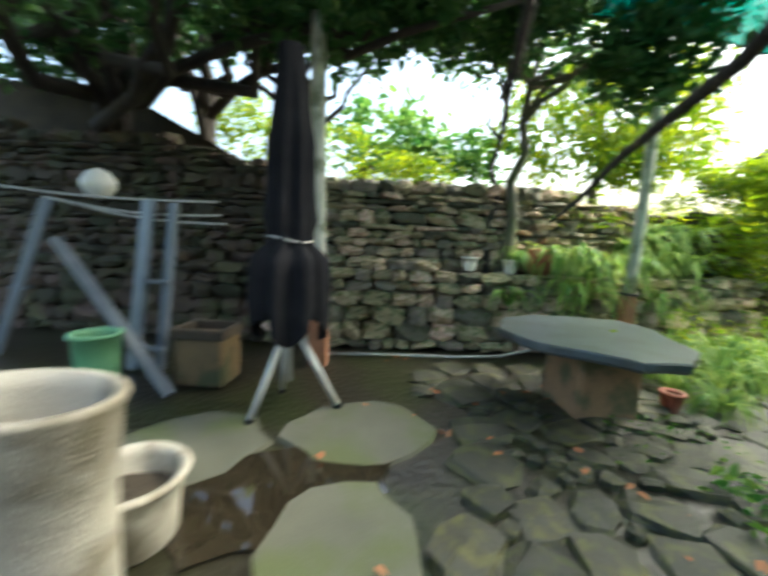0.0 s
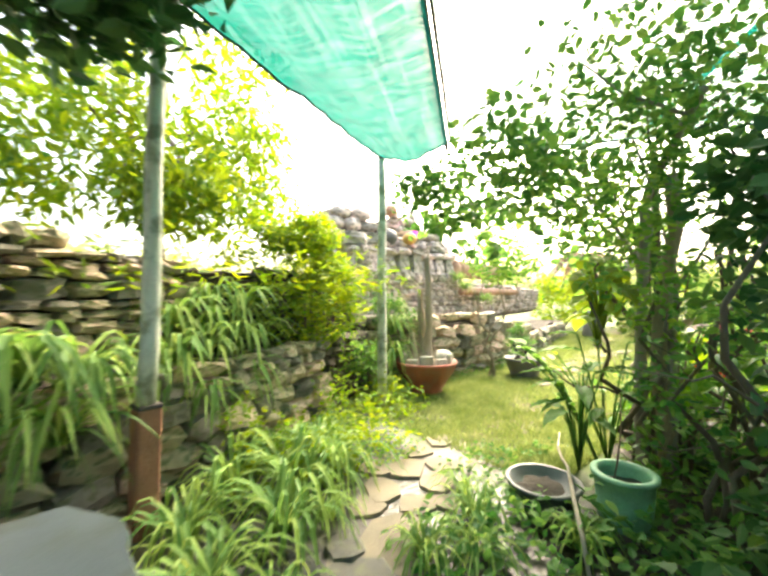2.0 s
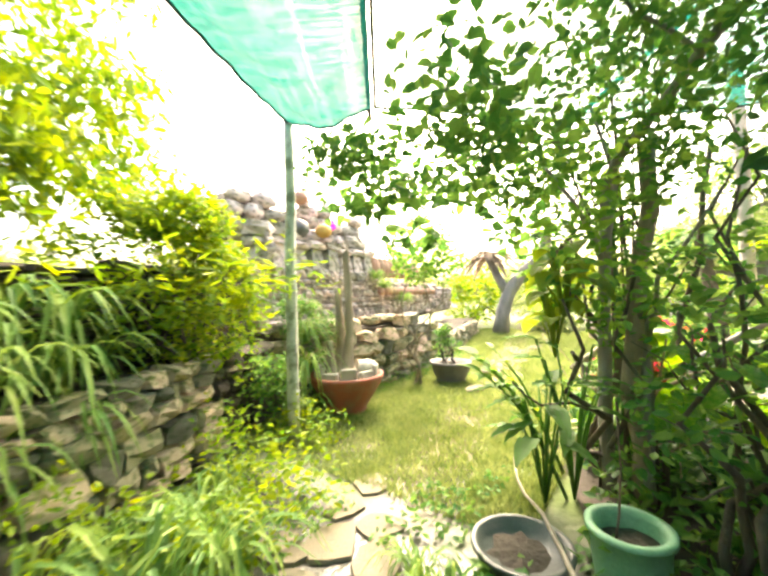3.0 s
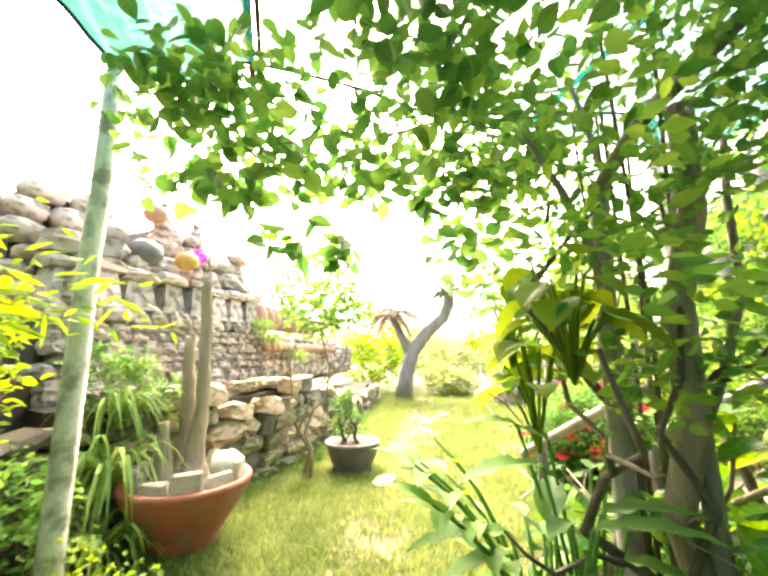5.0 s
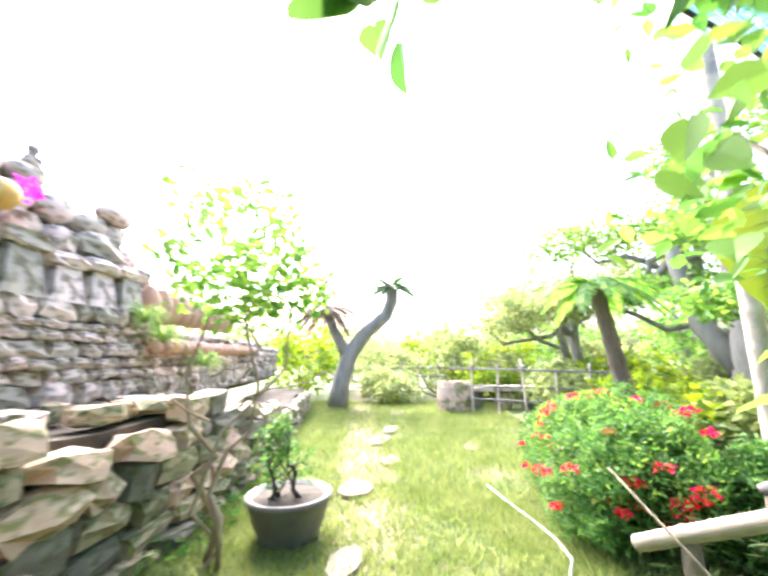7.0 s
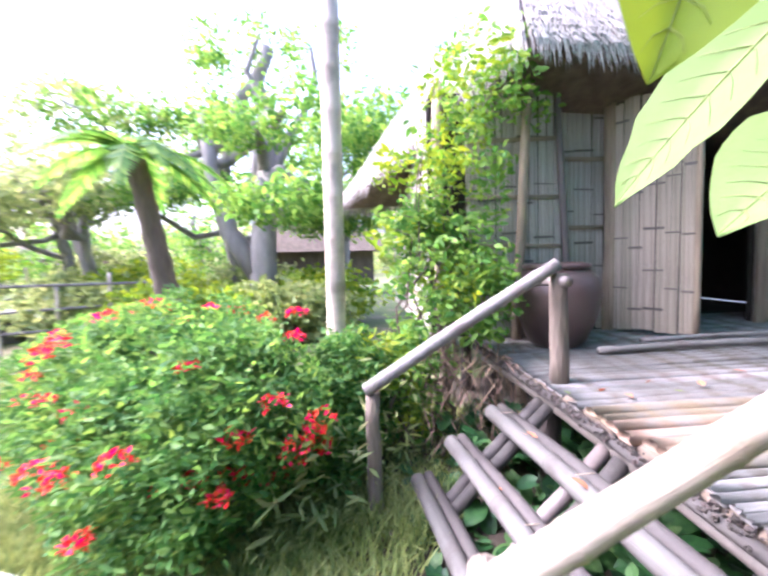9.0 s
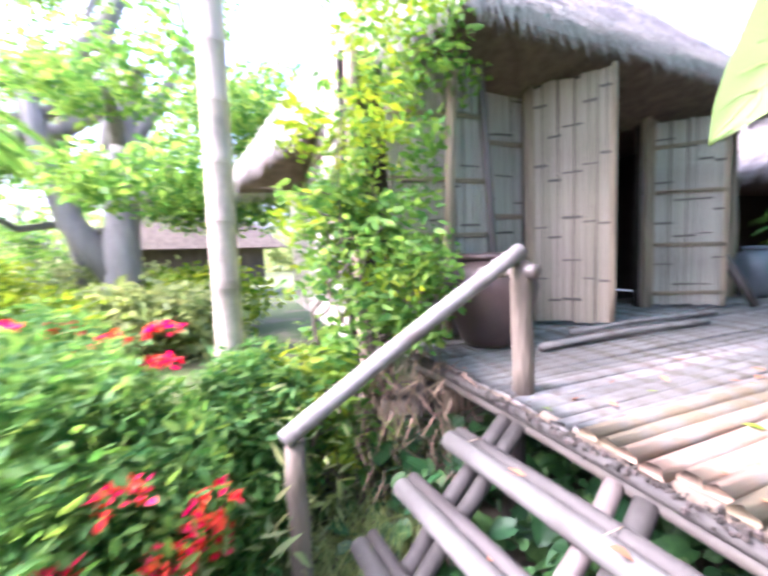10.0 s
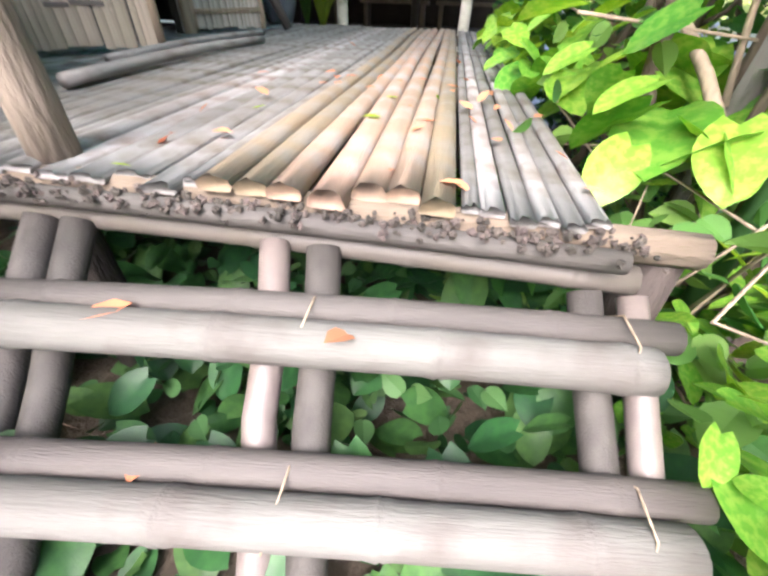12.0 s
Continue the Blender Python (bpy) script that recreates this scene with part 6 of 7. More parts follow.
# ---- stair and deck ----
STAIR = random.Random(17)
stair = thing("bamboo_stair", pose(0, 0, 0), "rustic open stair of lashed bamboo poles and logs", "stairs")
for k, (v0, v1, z) in enumerate(((-0.362, -0.248, 0.497), (-0.585, -0.445, 0.330), (-0.775, -0.63, 0.115))):
    cane("tread_pole", at_deck(0.0 - 0.02 * k, v0, z + 0.004), at_deck(1.25 + 0.05 * k, v1, z - 0.006), 0.041, BAMBOO_WORN, stair, STAIR, 18, 0.006)
    cane("back_pole", at_deck(-0.03 - 0.02 * k, v0 + 0.066, z + 0.006), at_deck(1.31 + 0.04 * k, v1 + 0.075, z + 0.004), 0.031, BAMBOO_GREY, stair, STAIR, 14, 0.01)
for u, w, r, mat in ((0.05, 0.10, 0.036, BAMBOO_GREY), (0.135, 0.19, 0.034, BAMBOO_GREY), (0.565, 0.655, 0.032, BAMBOO), (0.665, 0.735, 0.036, BAMBOO_GREY), (1.165, 1.235, 0.032, BAMBOO_GREY), (1.25, 1.30, 0.028, BAMBOO)):
    top, foot = at_deck(u, -0.105, 0.565 - 0.035 * (u > 1)), at_deck(w + 0.06, -0.98, -0.21 - 0.035 * (u > 1))
    limb("stringer", foot, top, r * 1.05, r * 0.95, mat, stair, STAIR, 0.012, 7, 12)
for u, v, z in ((0.67, -0.26, 0.50), (0.1, -0.32, 0.5), (1.2, -0.21, 0.5), (0.68, -0.475, 0.33), (1.22, -0.42, 0.33)):
    c = at_deck(u, v, z)
    ring = [c + U * (0.012 * math.sin(a)) + (V * math.cos(a * 1.0472) * 0.074 + Vector((0, 0, 1)) * math.sin(a * 1.0472) * 0.046) for a in range(7)]
    tube("lashing", ring, 0.0022, DRIFTWOOD, stair, 5)


def stair_rail(name, u, v0, z0, v1, z1, posts, label, seed, material):
    rng = random.Random(seed)
    ob = thing(name, pose(0, 0, 0), label, "handrail", "stair rails")
    cane("rail", at_deck(u, v0, z0), at_deck(u, v1, z1), 0.035, material, ob, rng, 12, 0.01)
    for pv, pz0, pz1, r in posts:
        limb("rail_post", at_deck(u - 0.02, pv, pz0), at_deck(u - 0.02, pv, pz1), r, r * 0.9, RAIL_POST, ob, rng, 0.02, 5, 10)
    return ob


far_rail = stair_rail("stair_rail", 0.06, -1.05, 0.68, -0.02, 1.30, ((0.0, 0.66, 1.25, 0.05), (-1.01, -0.1, 0.66, 0.042)), "pale bamboo handrail on two wooden posts", 3, BAMBOO_PALE)
cane("cross_piece", at_deck(-0.28, 0.02, 1.19), at_deck(0.12, 0.0, 1.21), 0.032, BAMBOO, far_rail, STAIR, 10)
stair_rail("stair_rail", 1.36, -1.06, 0.67, 0.30, 1.38, ((-0.86, -0.1, 0.80, 0.042),), "cream bamboo handrail beside the path", 4, RAIL_CREAM)

deck = thing("bamboo_deck", pose(0, 0, 0), "raised deck of split bamboo laid on log beams", "deck")
DECK_RNG = random.Random(23)
def deck_slat_mesh(width, rise, material, seed, length):
    """One split cane along +y: an arched upper face with node rings, a flat underside and a broken end."""
    rng = random.Random(seed)
    seg, verts = 7, []
    stops, y = [0.0], rng.uniform(0.1, 0.3)
    while y < length - 0.1:
        stops += [y - 0.02, y - 0.004, y + 0.004, y + 0.02]
        y += rng.uniform(0.26, 0.4)
    stops.append(length)
    sway, lift = rng.uniform(-0.012, 0.012), rng.uniform(0.0, 0.006)
    ragged = [rng.uniform(-0.012, 0.012) for _ in range(seg + 1)]
    for i, y in enumerate(stops):
        swell = 1.025 if i % 4 in (2, 3) and 0 < i < len(stops) - 1 else 1.0
        side, up = sway * math.sin(y * 1.4 + seed), lift * math.sin(y * 2.1 + seed)
        for j in range(seg + 1):
            a = math.pi * j / seg
            verts.append((-math.cos(a) * width / 2 * (0.97 + 0.03 * swell) + side, y + (ragged[j] if i == 0 else 0), (math.sin(a) ** 0.7) * rise * swell + up))
        verts += [(width * 0.46 + side, y, up - 0.006), (-width * 0.46 + side, y, up - 0.006)]
    n = seg + 3
    faces = [(i * n + j, (i + 1) * n + j, (i + 1) * n + (j + 1) % n, i * n + (j + 1) % n) for i in range(len(stops) - 1) for j in range(n)]
    faces.append(tuple(reversed(range(n))))
    return mesh_of("deck_slat", verts, faces, material, True)


FLAT_SLATS = [deck_slat_mesh(w, 0.012 + 0.003 * (k % 3), DECK, k, 4.4) for k, w in enumerate((0.055, 0.064, 0.072, 0.08, 0.06, 0.07))]
THIN_SLATS = [deck_slat_mesh(w, 0.013, DECK, 40 + k, 4.4) for k, w in enumerate((0.034, 0.04, 0.046))]
ROUND_SLATS = [deck_slat_mesh(w, 0.027 + 0.003 * (k % 2), DECK_BROWN, 20 + k, 4.4) for k, w in enumerate((0.066, 0.072, 0.078, 0.07))]
WIDTHS = {me: w for me, w in zip(FLAT_SLATS + ROUND_SLATS + THIN_SLATS, (0.055, 0.064, 0.072, 0.08, 0.06, 0.07, 0.066, 0.072, 0.078, 0.07, 0.034, 0.04, 0.046))}
u = -1.75
while u < 1.14:
    slat = DECK_RNG.choice(ROUND_SLATS if 0.40 < u < 0.90 else THIN_SLATS if u > 0.9 else FLAT_SLATS)
    u += WIDTHS[slat] / 2
    put("deck_slat", slat, deck, Matrix.Translation(at_deck(u, -0.075 + DECK_RNG.uniform(-0.03, 0.02), 0.655 + DECK_RNG.uniform(-0.003, 0.004))) @ DECK_TURN @ pose(0, 0, 0, 0, DECK_RNG.uniform(-3, 3), DECK_RNG.uniform(-0.15, 0.15)))
    u += WIDTHS[slat] / 2 + DECK_RNG.uniform(-0.002, 0.005)
for u, v, far, r in ((-0.41, 0.53, 2.1, 0.024), (-0.62, 1.0, 2.6, 0.02)):
    cane("loose_cane", at_deck(u, v, 0.70), at_deck(u + 0.03, far, 0.70), r, BAMBOO_PALE, deck, DECK_RNG, 10, 0.015)
for v, z, r, u0, u1, mat in ((-0.085, 0.555, 0.03, -0.9, 1.25, BAMBOO), (-0.125, 0.615, 0.022, -1.0, 1.2, BAMBOO_GREY), (-0.06, 0.615, 0.035, -1.8, 1.35, BARK), (1.2, 0.585, 0.05, -1.8, 1.2, BARK), (2.6, 0.585, 0.05, -1.8, 1.2, BARK), (4.1, 0.585, 0.05, -1.8, 1.2, BARK)):
    cane("beam", at_deck(u0, v, z), at_deck(u1, v, z), r, mat, deck, DECK_RNG, 9, 0.015)
for u, v in ((-0.85, -0.05), (0.0, -0.02), (1.3, -0.02), (-0.85, 2.6), (1.1, 2.6), (1.1, 4.1), (0.1, 2.6), (-1.7, 0), (-1.7, 2.6), (-1.7, 4.1)):
    limb("deck_post", at_deck(u, v, -0.1), at_deck(u, v, 0.60), 0.06, 0.055, BARK_DARK, deck, DECK_RNG, 0.02, 3, 8)
for k in range(46):
    p = at_deck(DECK_RNG.uniform(0.1, 1.15), DECK_RNG.uniform(-0.1, 1.2 if k < 34 else 3.0), 0.685)
    foliage("fallen_leaf", [tuple(p)], 0.052, LEAF_DRY if k % 11 else LEAF_LIME, 300 + k, None, 0.5, 0.9, label="curled dry orange leaf fallen on the deck", category="leaf", group="fallen leaves")
for k, (u, v, z) in enumerate(((0.38, -0.29, 0.535), (0.45, -0.50, 0.355), (0.76, -0.29, 0.532), (1.0, -0.57, 0.352))):
    foliage("fallen_leaf", [tuple(at_deck(u, v, z))], 0.075, LEAF_DRY, 340 + k, None, 0.5, 0.95, label="curled dry orange leaf fallen on the stair", category="leaf", group="fallen leaves")
clods = []
for k in range(760):
    v, f = rock_data(DECK_RNG, 0.2, 0.4)
    d = DECK_RNG.uniform(0.004, 0.017)
    c = at_deck(DECK_RNG.uniform(-1.2, 1.24), DECK_RNG.gauss(-0.118, 0.022), 0.632 + DECK_RNG.uniform(0, 0.02))
    clods.append(([Vector(p) * d + c for p in v], f))
v, f = join(*clods)
put("edge_dirt", mesh_of("edge_dirt", v, f, make_material("edge_dirt", (0.035, 0.029, 0.025), (0.07, 0.058, 0.048), 0.95, 20, 90, 0.8, 0.4, island=True)), deck, label="clods of dirt and rotted bamboo along the edge", kind="stuff")
jar = thing("water_jar", Matrix.Translation(at_deck(-0.75, 0.42, 0.675)), "large dark brown glazed water jar on the deck", "jar")
put("body", mesh_of("body", *lathe_data([(0.01, 0.005), (0.17, 0), (0.20, 0.03), (0.27, 0.2), (0.31, 0.38), (0.29, 0.5), (0.22, 0.57), (0.20, 0.57), (0.01, 0.5)], 32), CLAY_BROWN, True), jar)
put("rim", mesh_of("rim", *lathe_data([(0.20, 0.565), (0.235, 0.575), (0.24, 0.60), (0.21, 0.615), (0.18, 0.60), (0.185, 0.565)], 32), CLAY_BROWN, True), jar)

# ---- hut ----
SLATS = random.Random(29)
def slat_meshes(material):
    """Flat strips of split bamboo, one unit high, with low node ridges."""
    out = []
    for k in range(5):
        stops, z = [(0.0, 1.0)], SLATS.uniform(0.05, 0.14)
        while z < 0.96:
            stops += [(z - 0.006, 1.0), (z - 0.002, 1.35), (z + 0.002, 1.35), (z + 0.006, 1.0)]
            z += SLATS.uniform(0.14, 0.2)
        stops.append((1.0, 1.0))
        verts = [(x, y * swell - 0.1, z) for z, swell in stops for x, y in ((-0.5, -0.16), (-0.3, -0.3), (0.3, -0.32), (0.5, -0.16), (0.5, 0.5), (-0.5, 0.5))]
        faces = [(i * 6 + j, i * 6 + (j + 1) % 6, i * 6 + 6 + (j + 1) % 6, i * 6 + 6 + j) for i in range(len(stops) - 1) for j in range(6)]
        faces += [tuple(reversed(range(6))), tuple(range(len(verts) - 6, len(verts)))]
        out.append(mesh_of("slat", verts, faces, material))
    return out


GREY_SLATS, TAN_SLATS = slat_meshes(SLAT), slat_meshes(SLAT_TAN)


def slat_panel(parent, a, b, z0, z1, width=0.042, battens=(0.3, 0.9, 1.5), proud=0.03, slats=None):
    """Upright split-bamboo strips from a to b (u, v), held by cross battens, with short woven cross strips."""
    a, b = at_deck(*a, 0), at_deck(*b, 0)
    d = b - a
    length, turn = d.length, math.atan2(d.y, d.x)
    s = width / 2
    while s < length:
        w = width * SLATS.uniform(0.6, 1.3)
        p = a + d * (s / length)
        m = Matrix.Translation((p.x, p.y, z0 + SLATS.uniform(-0.01, 0.01))) @ Euler((0, SLATS.uniform(-0.006, 0.006), turn)).to_matrix().to_4x4() @ Matrix.Diagonal((w * 0.985, 0.014, (z1 - z0) + SLATS.uniform(-0.02, 0.02), 1))
        put("slat", SLATS.choice(slats or GREY_SLATS), parent, m)
        s += w
    n = Vector((d.y, -d.x, 0)).normalized()
    for h in battens:
        rise = SLATS.uniform(-0.02, 0.02)
        for lift in (0.0, 0.019):
            cane("batten", a + n * proud * 0.7 + Vector((0, 0, z0 + h + lift)), b + n * proud * 0.7 + Vector((0, 0, z0 + h + lift + rise)), 0.008, DRIFTWOOD, parent, SLATS, 7, 0.0)
    strip = mesh_of("cross_strip", *box_data(-0.5, -0.5, -0.5, 0.5, 0.5, 0.5, 0.0), BAMBOO)
    s = 0.0
    while s < length - 0.06:
        w = min(SLATS.uniform(0.09, 0.2), length - s)
        z = z0 + SLATS.uniform(0.1, 0.45)
        while z < z1 - 0.08:
            p = a + d * ((s + w / 2) / length) + n * 0.006
            put("cross_strip", strip, parent, Matrix.Translation((p.x, p.y, z)) @ Euler((0, SLATS.uniform(-0.04, 0.04), turn)).to_matrix().to_4x4() @ Matrix.Diagonal((w * 0.96, 0.010, SLATS.uniform(0.010, 0.022), 1)))
            z += SLATS.uniform(0.3, 0.55)
        s += w


def hut():
    ob = thing("bamboo_hut", pose(0, 0, 0), "thatched hut with split-bamboo walls standing on the deck", "hut")
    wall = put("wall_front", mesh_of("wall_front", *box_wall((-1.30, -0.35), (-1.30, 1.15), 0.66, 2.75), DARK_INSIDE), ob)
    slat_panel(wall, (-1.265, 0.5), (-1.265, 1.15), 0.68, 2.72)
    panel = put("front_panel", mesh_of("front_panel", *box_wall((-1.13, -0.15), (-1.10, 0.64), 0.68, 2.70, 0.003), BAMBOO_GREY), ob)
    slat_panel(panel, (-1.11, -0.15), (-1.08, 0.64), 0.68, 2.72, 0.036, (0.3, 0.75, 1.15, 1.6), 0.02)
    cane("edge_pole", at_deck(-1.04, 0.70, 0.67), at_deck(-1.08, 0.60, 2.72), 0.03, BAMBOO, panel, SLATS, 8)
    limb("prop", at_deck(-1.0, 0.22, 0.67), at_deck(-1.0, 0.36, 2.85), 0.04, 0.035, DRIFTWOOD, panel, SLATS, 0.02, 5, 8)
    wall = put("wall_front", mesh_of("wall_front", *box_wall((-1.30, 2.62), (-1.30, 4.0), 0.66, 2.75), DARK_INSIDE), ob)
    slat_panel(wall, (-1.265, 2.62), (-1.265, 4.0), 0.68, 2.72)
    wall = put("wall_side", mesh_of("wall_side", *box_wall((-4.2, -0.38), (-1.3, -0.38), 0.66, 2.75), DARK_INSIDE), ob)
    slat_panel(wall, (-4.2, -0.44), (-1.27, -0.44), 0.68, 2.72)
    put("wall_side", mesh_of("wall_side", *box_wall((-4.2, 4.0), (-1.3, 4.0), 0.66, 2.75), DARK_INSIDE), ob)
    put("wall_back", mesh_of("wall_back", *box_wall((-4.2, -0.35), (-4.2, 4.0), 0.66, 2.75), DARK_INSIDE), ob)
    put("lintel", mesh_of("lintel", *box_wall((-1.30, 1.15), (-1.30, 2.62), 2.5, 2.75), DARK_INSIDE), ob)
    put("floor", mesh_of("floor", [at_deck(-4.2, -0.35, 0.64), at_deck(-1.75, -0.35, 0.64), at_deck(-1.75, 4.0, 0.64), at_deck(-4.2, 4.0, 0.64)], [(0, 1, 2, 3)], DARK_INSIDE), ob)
    for v in (-0.35, 0.35, 1.15, 2.62, 4.0):
        limb("hut_post", at_deck(-1.20, v, 0.0), at_deck(-1.20, v, 2.8), 0.05, 0.045, DRIFTWOOD, ob, SLATS, 0.015, 6, 9)
    return ob


def box_wall(a, b, z0, z1, thick=0.05):
    """Verts and faces of an upright slab between two (u, v) places."""
    p, q = at_deck(*a, 0), at_deck(*b, 0)
    n = Vector((-(q - p).y, (q - p).x, 0)).normalized() * thick / 2
    base = [p - n, q - n, q + n, p + n]
    verts = [Vector((c.x, c.y, z0)) for c in base] + [Vector((c.x, c.y, z1)) for c in base]
    return verts, [(3, 2, 1, 0), (4, 5, 6, 7)] + [(i, (i + 1) % 4, (i + 1) % 4 + 4, i + 4) for i in range(4)]


the_hut = hut()


def hut_door(hinge, free, z1, label, battens, slats):
    door = put("hut_door", mesh_of("hut_door", *box_wall(hinge, free, 0.72, z1, 0.003), BAMBOO_GREY), None, None, label, "door", "hut doors")
    a, b = Vector((*hinge, 0)), Vector((*free, 0))
    slat_panel(door, hinge, free, 0.70, z1, 0.045, battens, 0.02, slats)
    for e in (hinge, free):
        cane("stile", at_deck(*e, 0.69), at_deck(*e, z1 + 0.03), 0.022, DRIFTWOOD, door, SLATS, 8, 0.0)
    return door


hut_door((-1.14, 1.14), (-0.69, 1.50), 2.60, "tall split-bamboo door standing open on the deck", (), TAN_SLATS)
hut_door((-1.16, 2.64), (-0.78, 3.07), 2.45, "split-bamboo door leaf swung outward from the hut", (0.1, 0.58, 1.08, 1.5), GREY_SLATS)
cane("leaning_plank", at_deck(-0.62, 3.25, 0.69), at_deck(-0.85, 3.1, 1.25), 0.04, BAMBOO_GREY, None, SLATS, 8, 0.0, label="grey pole end leaning against the hut door", category="pole")


def thatch_roof(name, parent, eave, ridge, seed, shag=0.22, layers=14, per=60):
    """A shaggy roof: layers of straw bundles over a closed sheet. eave: four (u, v, z) corners in order; ridge: two."""
    e = [at_deck(*p) for p in eave]
    r = [at_deck(*p) for p in ridge]
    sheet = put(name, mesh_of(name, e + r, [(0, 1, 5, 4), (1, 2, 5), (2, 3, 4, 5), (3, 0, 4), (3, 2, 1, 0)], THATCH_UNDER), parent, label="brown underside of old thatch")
    rng = random.Random(seed)
    verts, faces = [], []
    slopes = [(e[0], e[1], r[0], r[1]), (e[1], e[2], r[1], r[1]), (e[2], e[3], r[1], r[0]), (e[3], e[0], r[0], r[0])]
    for a, b, c, d in slopes:
        normal = (b - a).cross(c - a).normalized()
        if normal.z < 0:
            normal = -normal
        long = (b - a).length
        for i in range(layers):
            q = i / (layers - 1) * 0.98
            p0, p1 = a.lerp(c, q), b.lerp(d, q)
            count = int(per * (p1 - p0).length) + 2
            for k in range(count):
                s = (k + rng.uniform(-0.4, 0.4)) / max(1, count - 1)
                p = p0.lerp(p1, s)
                down = (a.lerp(b, s) - c.lerp(d, s)).normalized()
                w = (p1 - p0).normalized() * rng.uniform(0.003, 0.009) if (p1 - p0).length > 1e-4 else Vector((0.02, 0, 0))
                up = p - down * rng.uniform(0.35, 0.55) + normal * rng.uniform(0.005, 0.05)
                tip = p + down * rng.uniform(0.02, shag) + normal * rng.uniform(0.0, 0.07) - Vector((0, 0, rng.uniform(0, 0.05 if i else 0.12)))
                n = len(verts)
                mid = p + normal * rng.uniform(0.03, 0.08)
                verts += [up - w, up + w, mid + w, mid - w, tip]
                faces += [(n, n + 1, n + 2, n + 3), (n + 3, n + 2, n + 4)]
    put("thatch", mesh_of("thatch", verts, faces, THATCH), sheet, label="grey weathered straw", kind="stuff")
    return sheet


thatch_roof("roof", the_hut, [(-0.70, 0.2, 2.80), (-0.70, 4.2, 2.60), (-5.0, 4.35, 2.5), (-3.1, -1.3, 2.05)], [(-2.6, 0.9, 4.9), (-2.6, 2.7, 4.9)], 41, 0.2, 20, 150)

# ---- open hut at the deck's end ----
hall = thing("open_hall", pose(0, 0, 0), "open-sided hall with a pale thatched roof beyond the deck", "hut")
thatch_roof("roof", hall, [(1.9, 4.5, 2.05), (-2.6, 4.5, 2.05), (-2.6, 9.6, 2.05), (1.9, 9.6, 2.05)], [(0.3, 7.1, 4.5), (-1.0, 7.1, 4.5)], 42, 0.2, 16, 110)
for u, v in ((-0.45, 4.62), (0.98, 4.62), (-2.3, 4.7), (1.75, 4.7), (-2.3, 9.3), (0.3, 9.3), (1.75, 9.3), (0.2, 7.0)):
    limb("hall_post", at_deck(u, v, 0), at_deck(u, v, 2.25), 0.065, 0.06, POST if v < 4.65 else DARK_INSIDE, hall, SLATS, 0.01, 4, 9)
# floor and walls coloured near-black for the shaded inside of the hall
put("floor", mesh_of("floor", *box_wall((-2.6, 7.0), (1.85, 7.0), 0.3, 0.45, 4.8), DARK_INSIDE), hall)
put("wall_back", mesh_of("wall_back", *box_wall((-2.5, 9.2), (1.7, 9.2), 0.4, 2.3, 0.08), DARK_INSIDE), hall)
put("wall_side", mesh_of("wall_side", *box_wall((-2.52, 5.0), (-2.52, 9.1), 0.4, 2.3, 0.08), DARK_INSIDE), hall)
for k, u in enumerate((-1.6, -0.2, 1.1)):
    t = thing("hall_bench", Matrix.Translation(at_deck(u, 7.0 + k * 0.5, 0.45)) @ DECK_TURN, "low dark wooden bench in the open hall", "bench", "hall benches")
    put("seat", mesh_of("seat", *box_data(-0.6, -0.2, 0.38, 0.6, 0.2, 0.44, 0.01), BARK), t)
    for x in (-0.5, 0.5):
        put("leg", mesh_of("leg", *box_data(x - 0.04, -0.15, 0, x + 0.04, 0.15, 0.38, 0.008), BARK), t)

BULB = bpy.data.materials.new("warm_bulb")
BULB.use_nodes = True
BULB.node_tree.nodes["Principled BSDF"].inputs["Emission Color"].default_value = (1.0, 0.45, 0.12, 1)
BULB.node_tree.nodes["Principled BSDF"].inputs["Emission Strength"].default_value = 0.7
for u, v, z in ((-1.55, 6.2, 1.72), (-1.2, 6.4, 1.66), (-0.85, 6.1, 1.70), (-0.2, 7.6, 1.62), (0.35, 7.8, 1.6)):
    lamp = thing("hanging_bulb", Matrix.Translation(at_deck(u, v, z)), "small warm glowing bulb hanging in the hall", "lamp", "hall bulbs")
    put("bulb", mesh_of("bulb", *lathe_data([(0.004, 0.0), (0.022, 0.012), (0.03, 0.035), (0.022, 0.06), (0.012, 0.075)], 10), BULB, True), lamp)
    tube("cord", [(0, 0, 0.07), (0, 0, 0.75)], 0.004, CLOTH, lamp, 5)
jug = thing("storage_jar", Matrix.Translation(at_deck(-1.02, 4.12, 0.675)), "blue-grey glazed storage jar by the hut's corner", "jar")
put("body", mesh_of("body", *lathe_data([(0.01, 0.005), (0.11, 0), (0.13, 0.02), (0.18, 0.18), (0.2, 0.34), (0.17, 0.46), (0.11, 0.52), (0.1, 0.52), (0.01, 0.45)], 26), STEEL, True), jug)
put("rim", mesh_of("rim", *lathe_data([(0.1, 0.515), (0.125, 0.52), (0.13, 0.545), (0.105, 0.555), (0.085, 0.54), (0.09, 0.515)], 26), STEEL, True), jug)
broad_plant(*at_deck(-0.62, 4.35, 0).xy, 26, 0.3, LEAF_BIG, 91, "leafy green plant growing at the deck's far edge", 0.75, 0.42, 0.6)
broad_plant(*at_deck(-0.85, 4.5, 0).xy, 20, 0.28, LEAF, 92, "leafy green plant growing at the deck's far edge", 1.0, 0.4, 0.6)

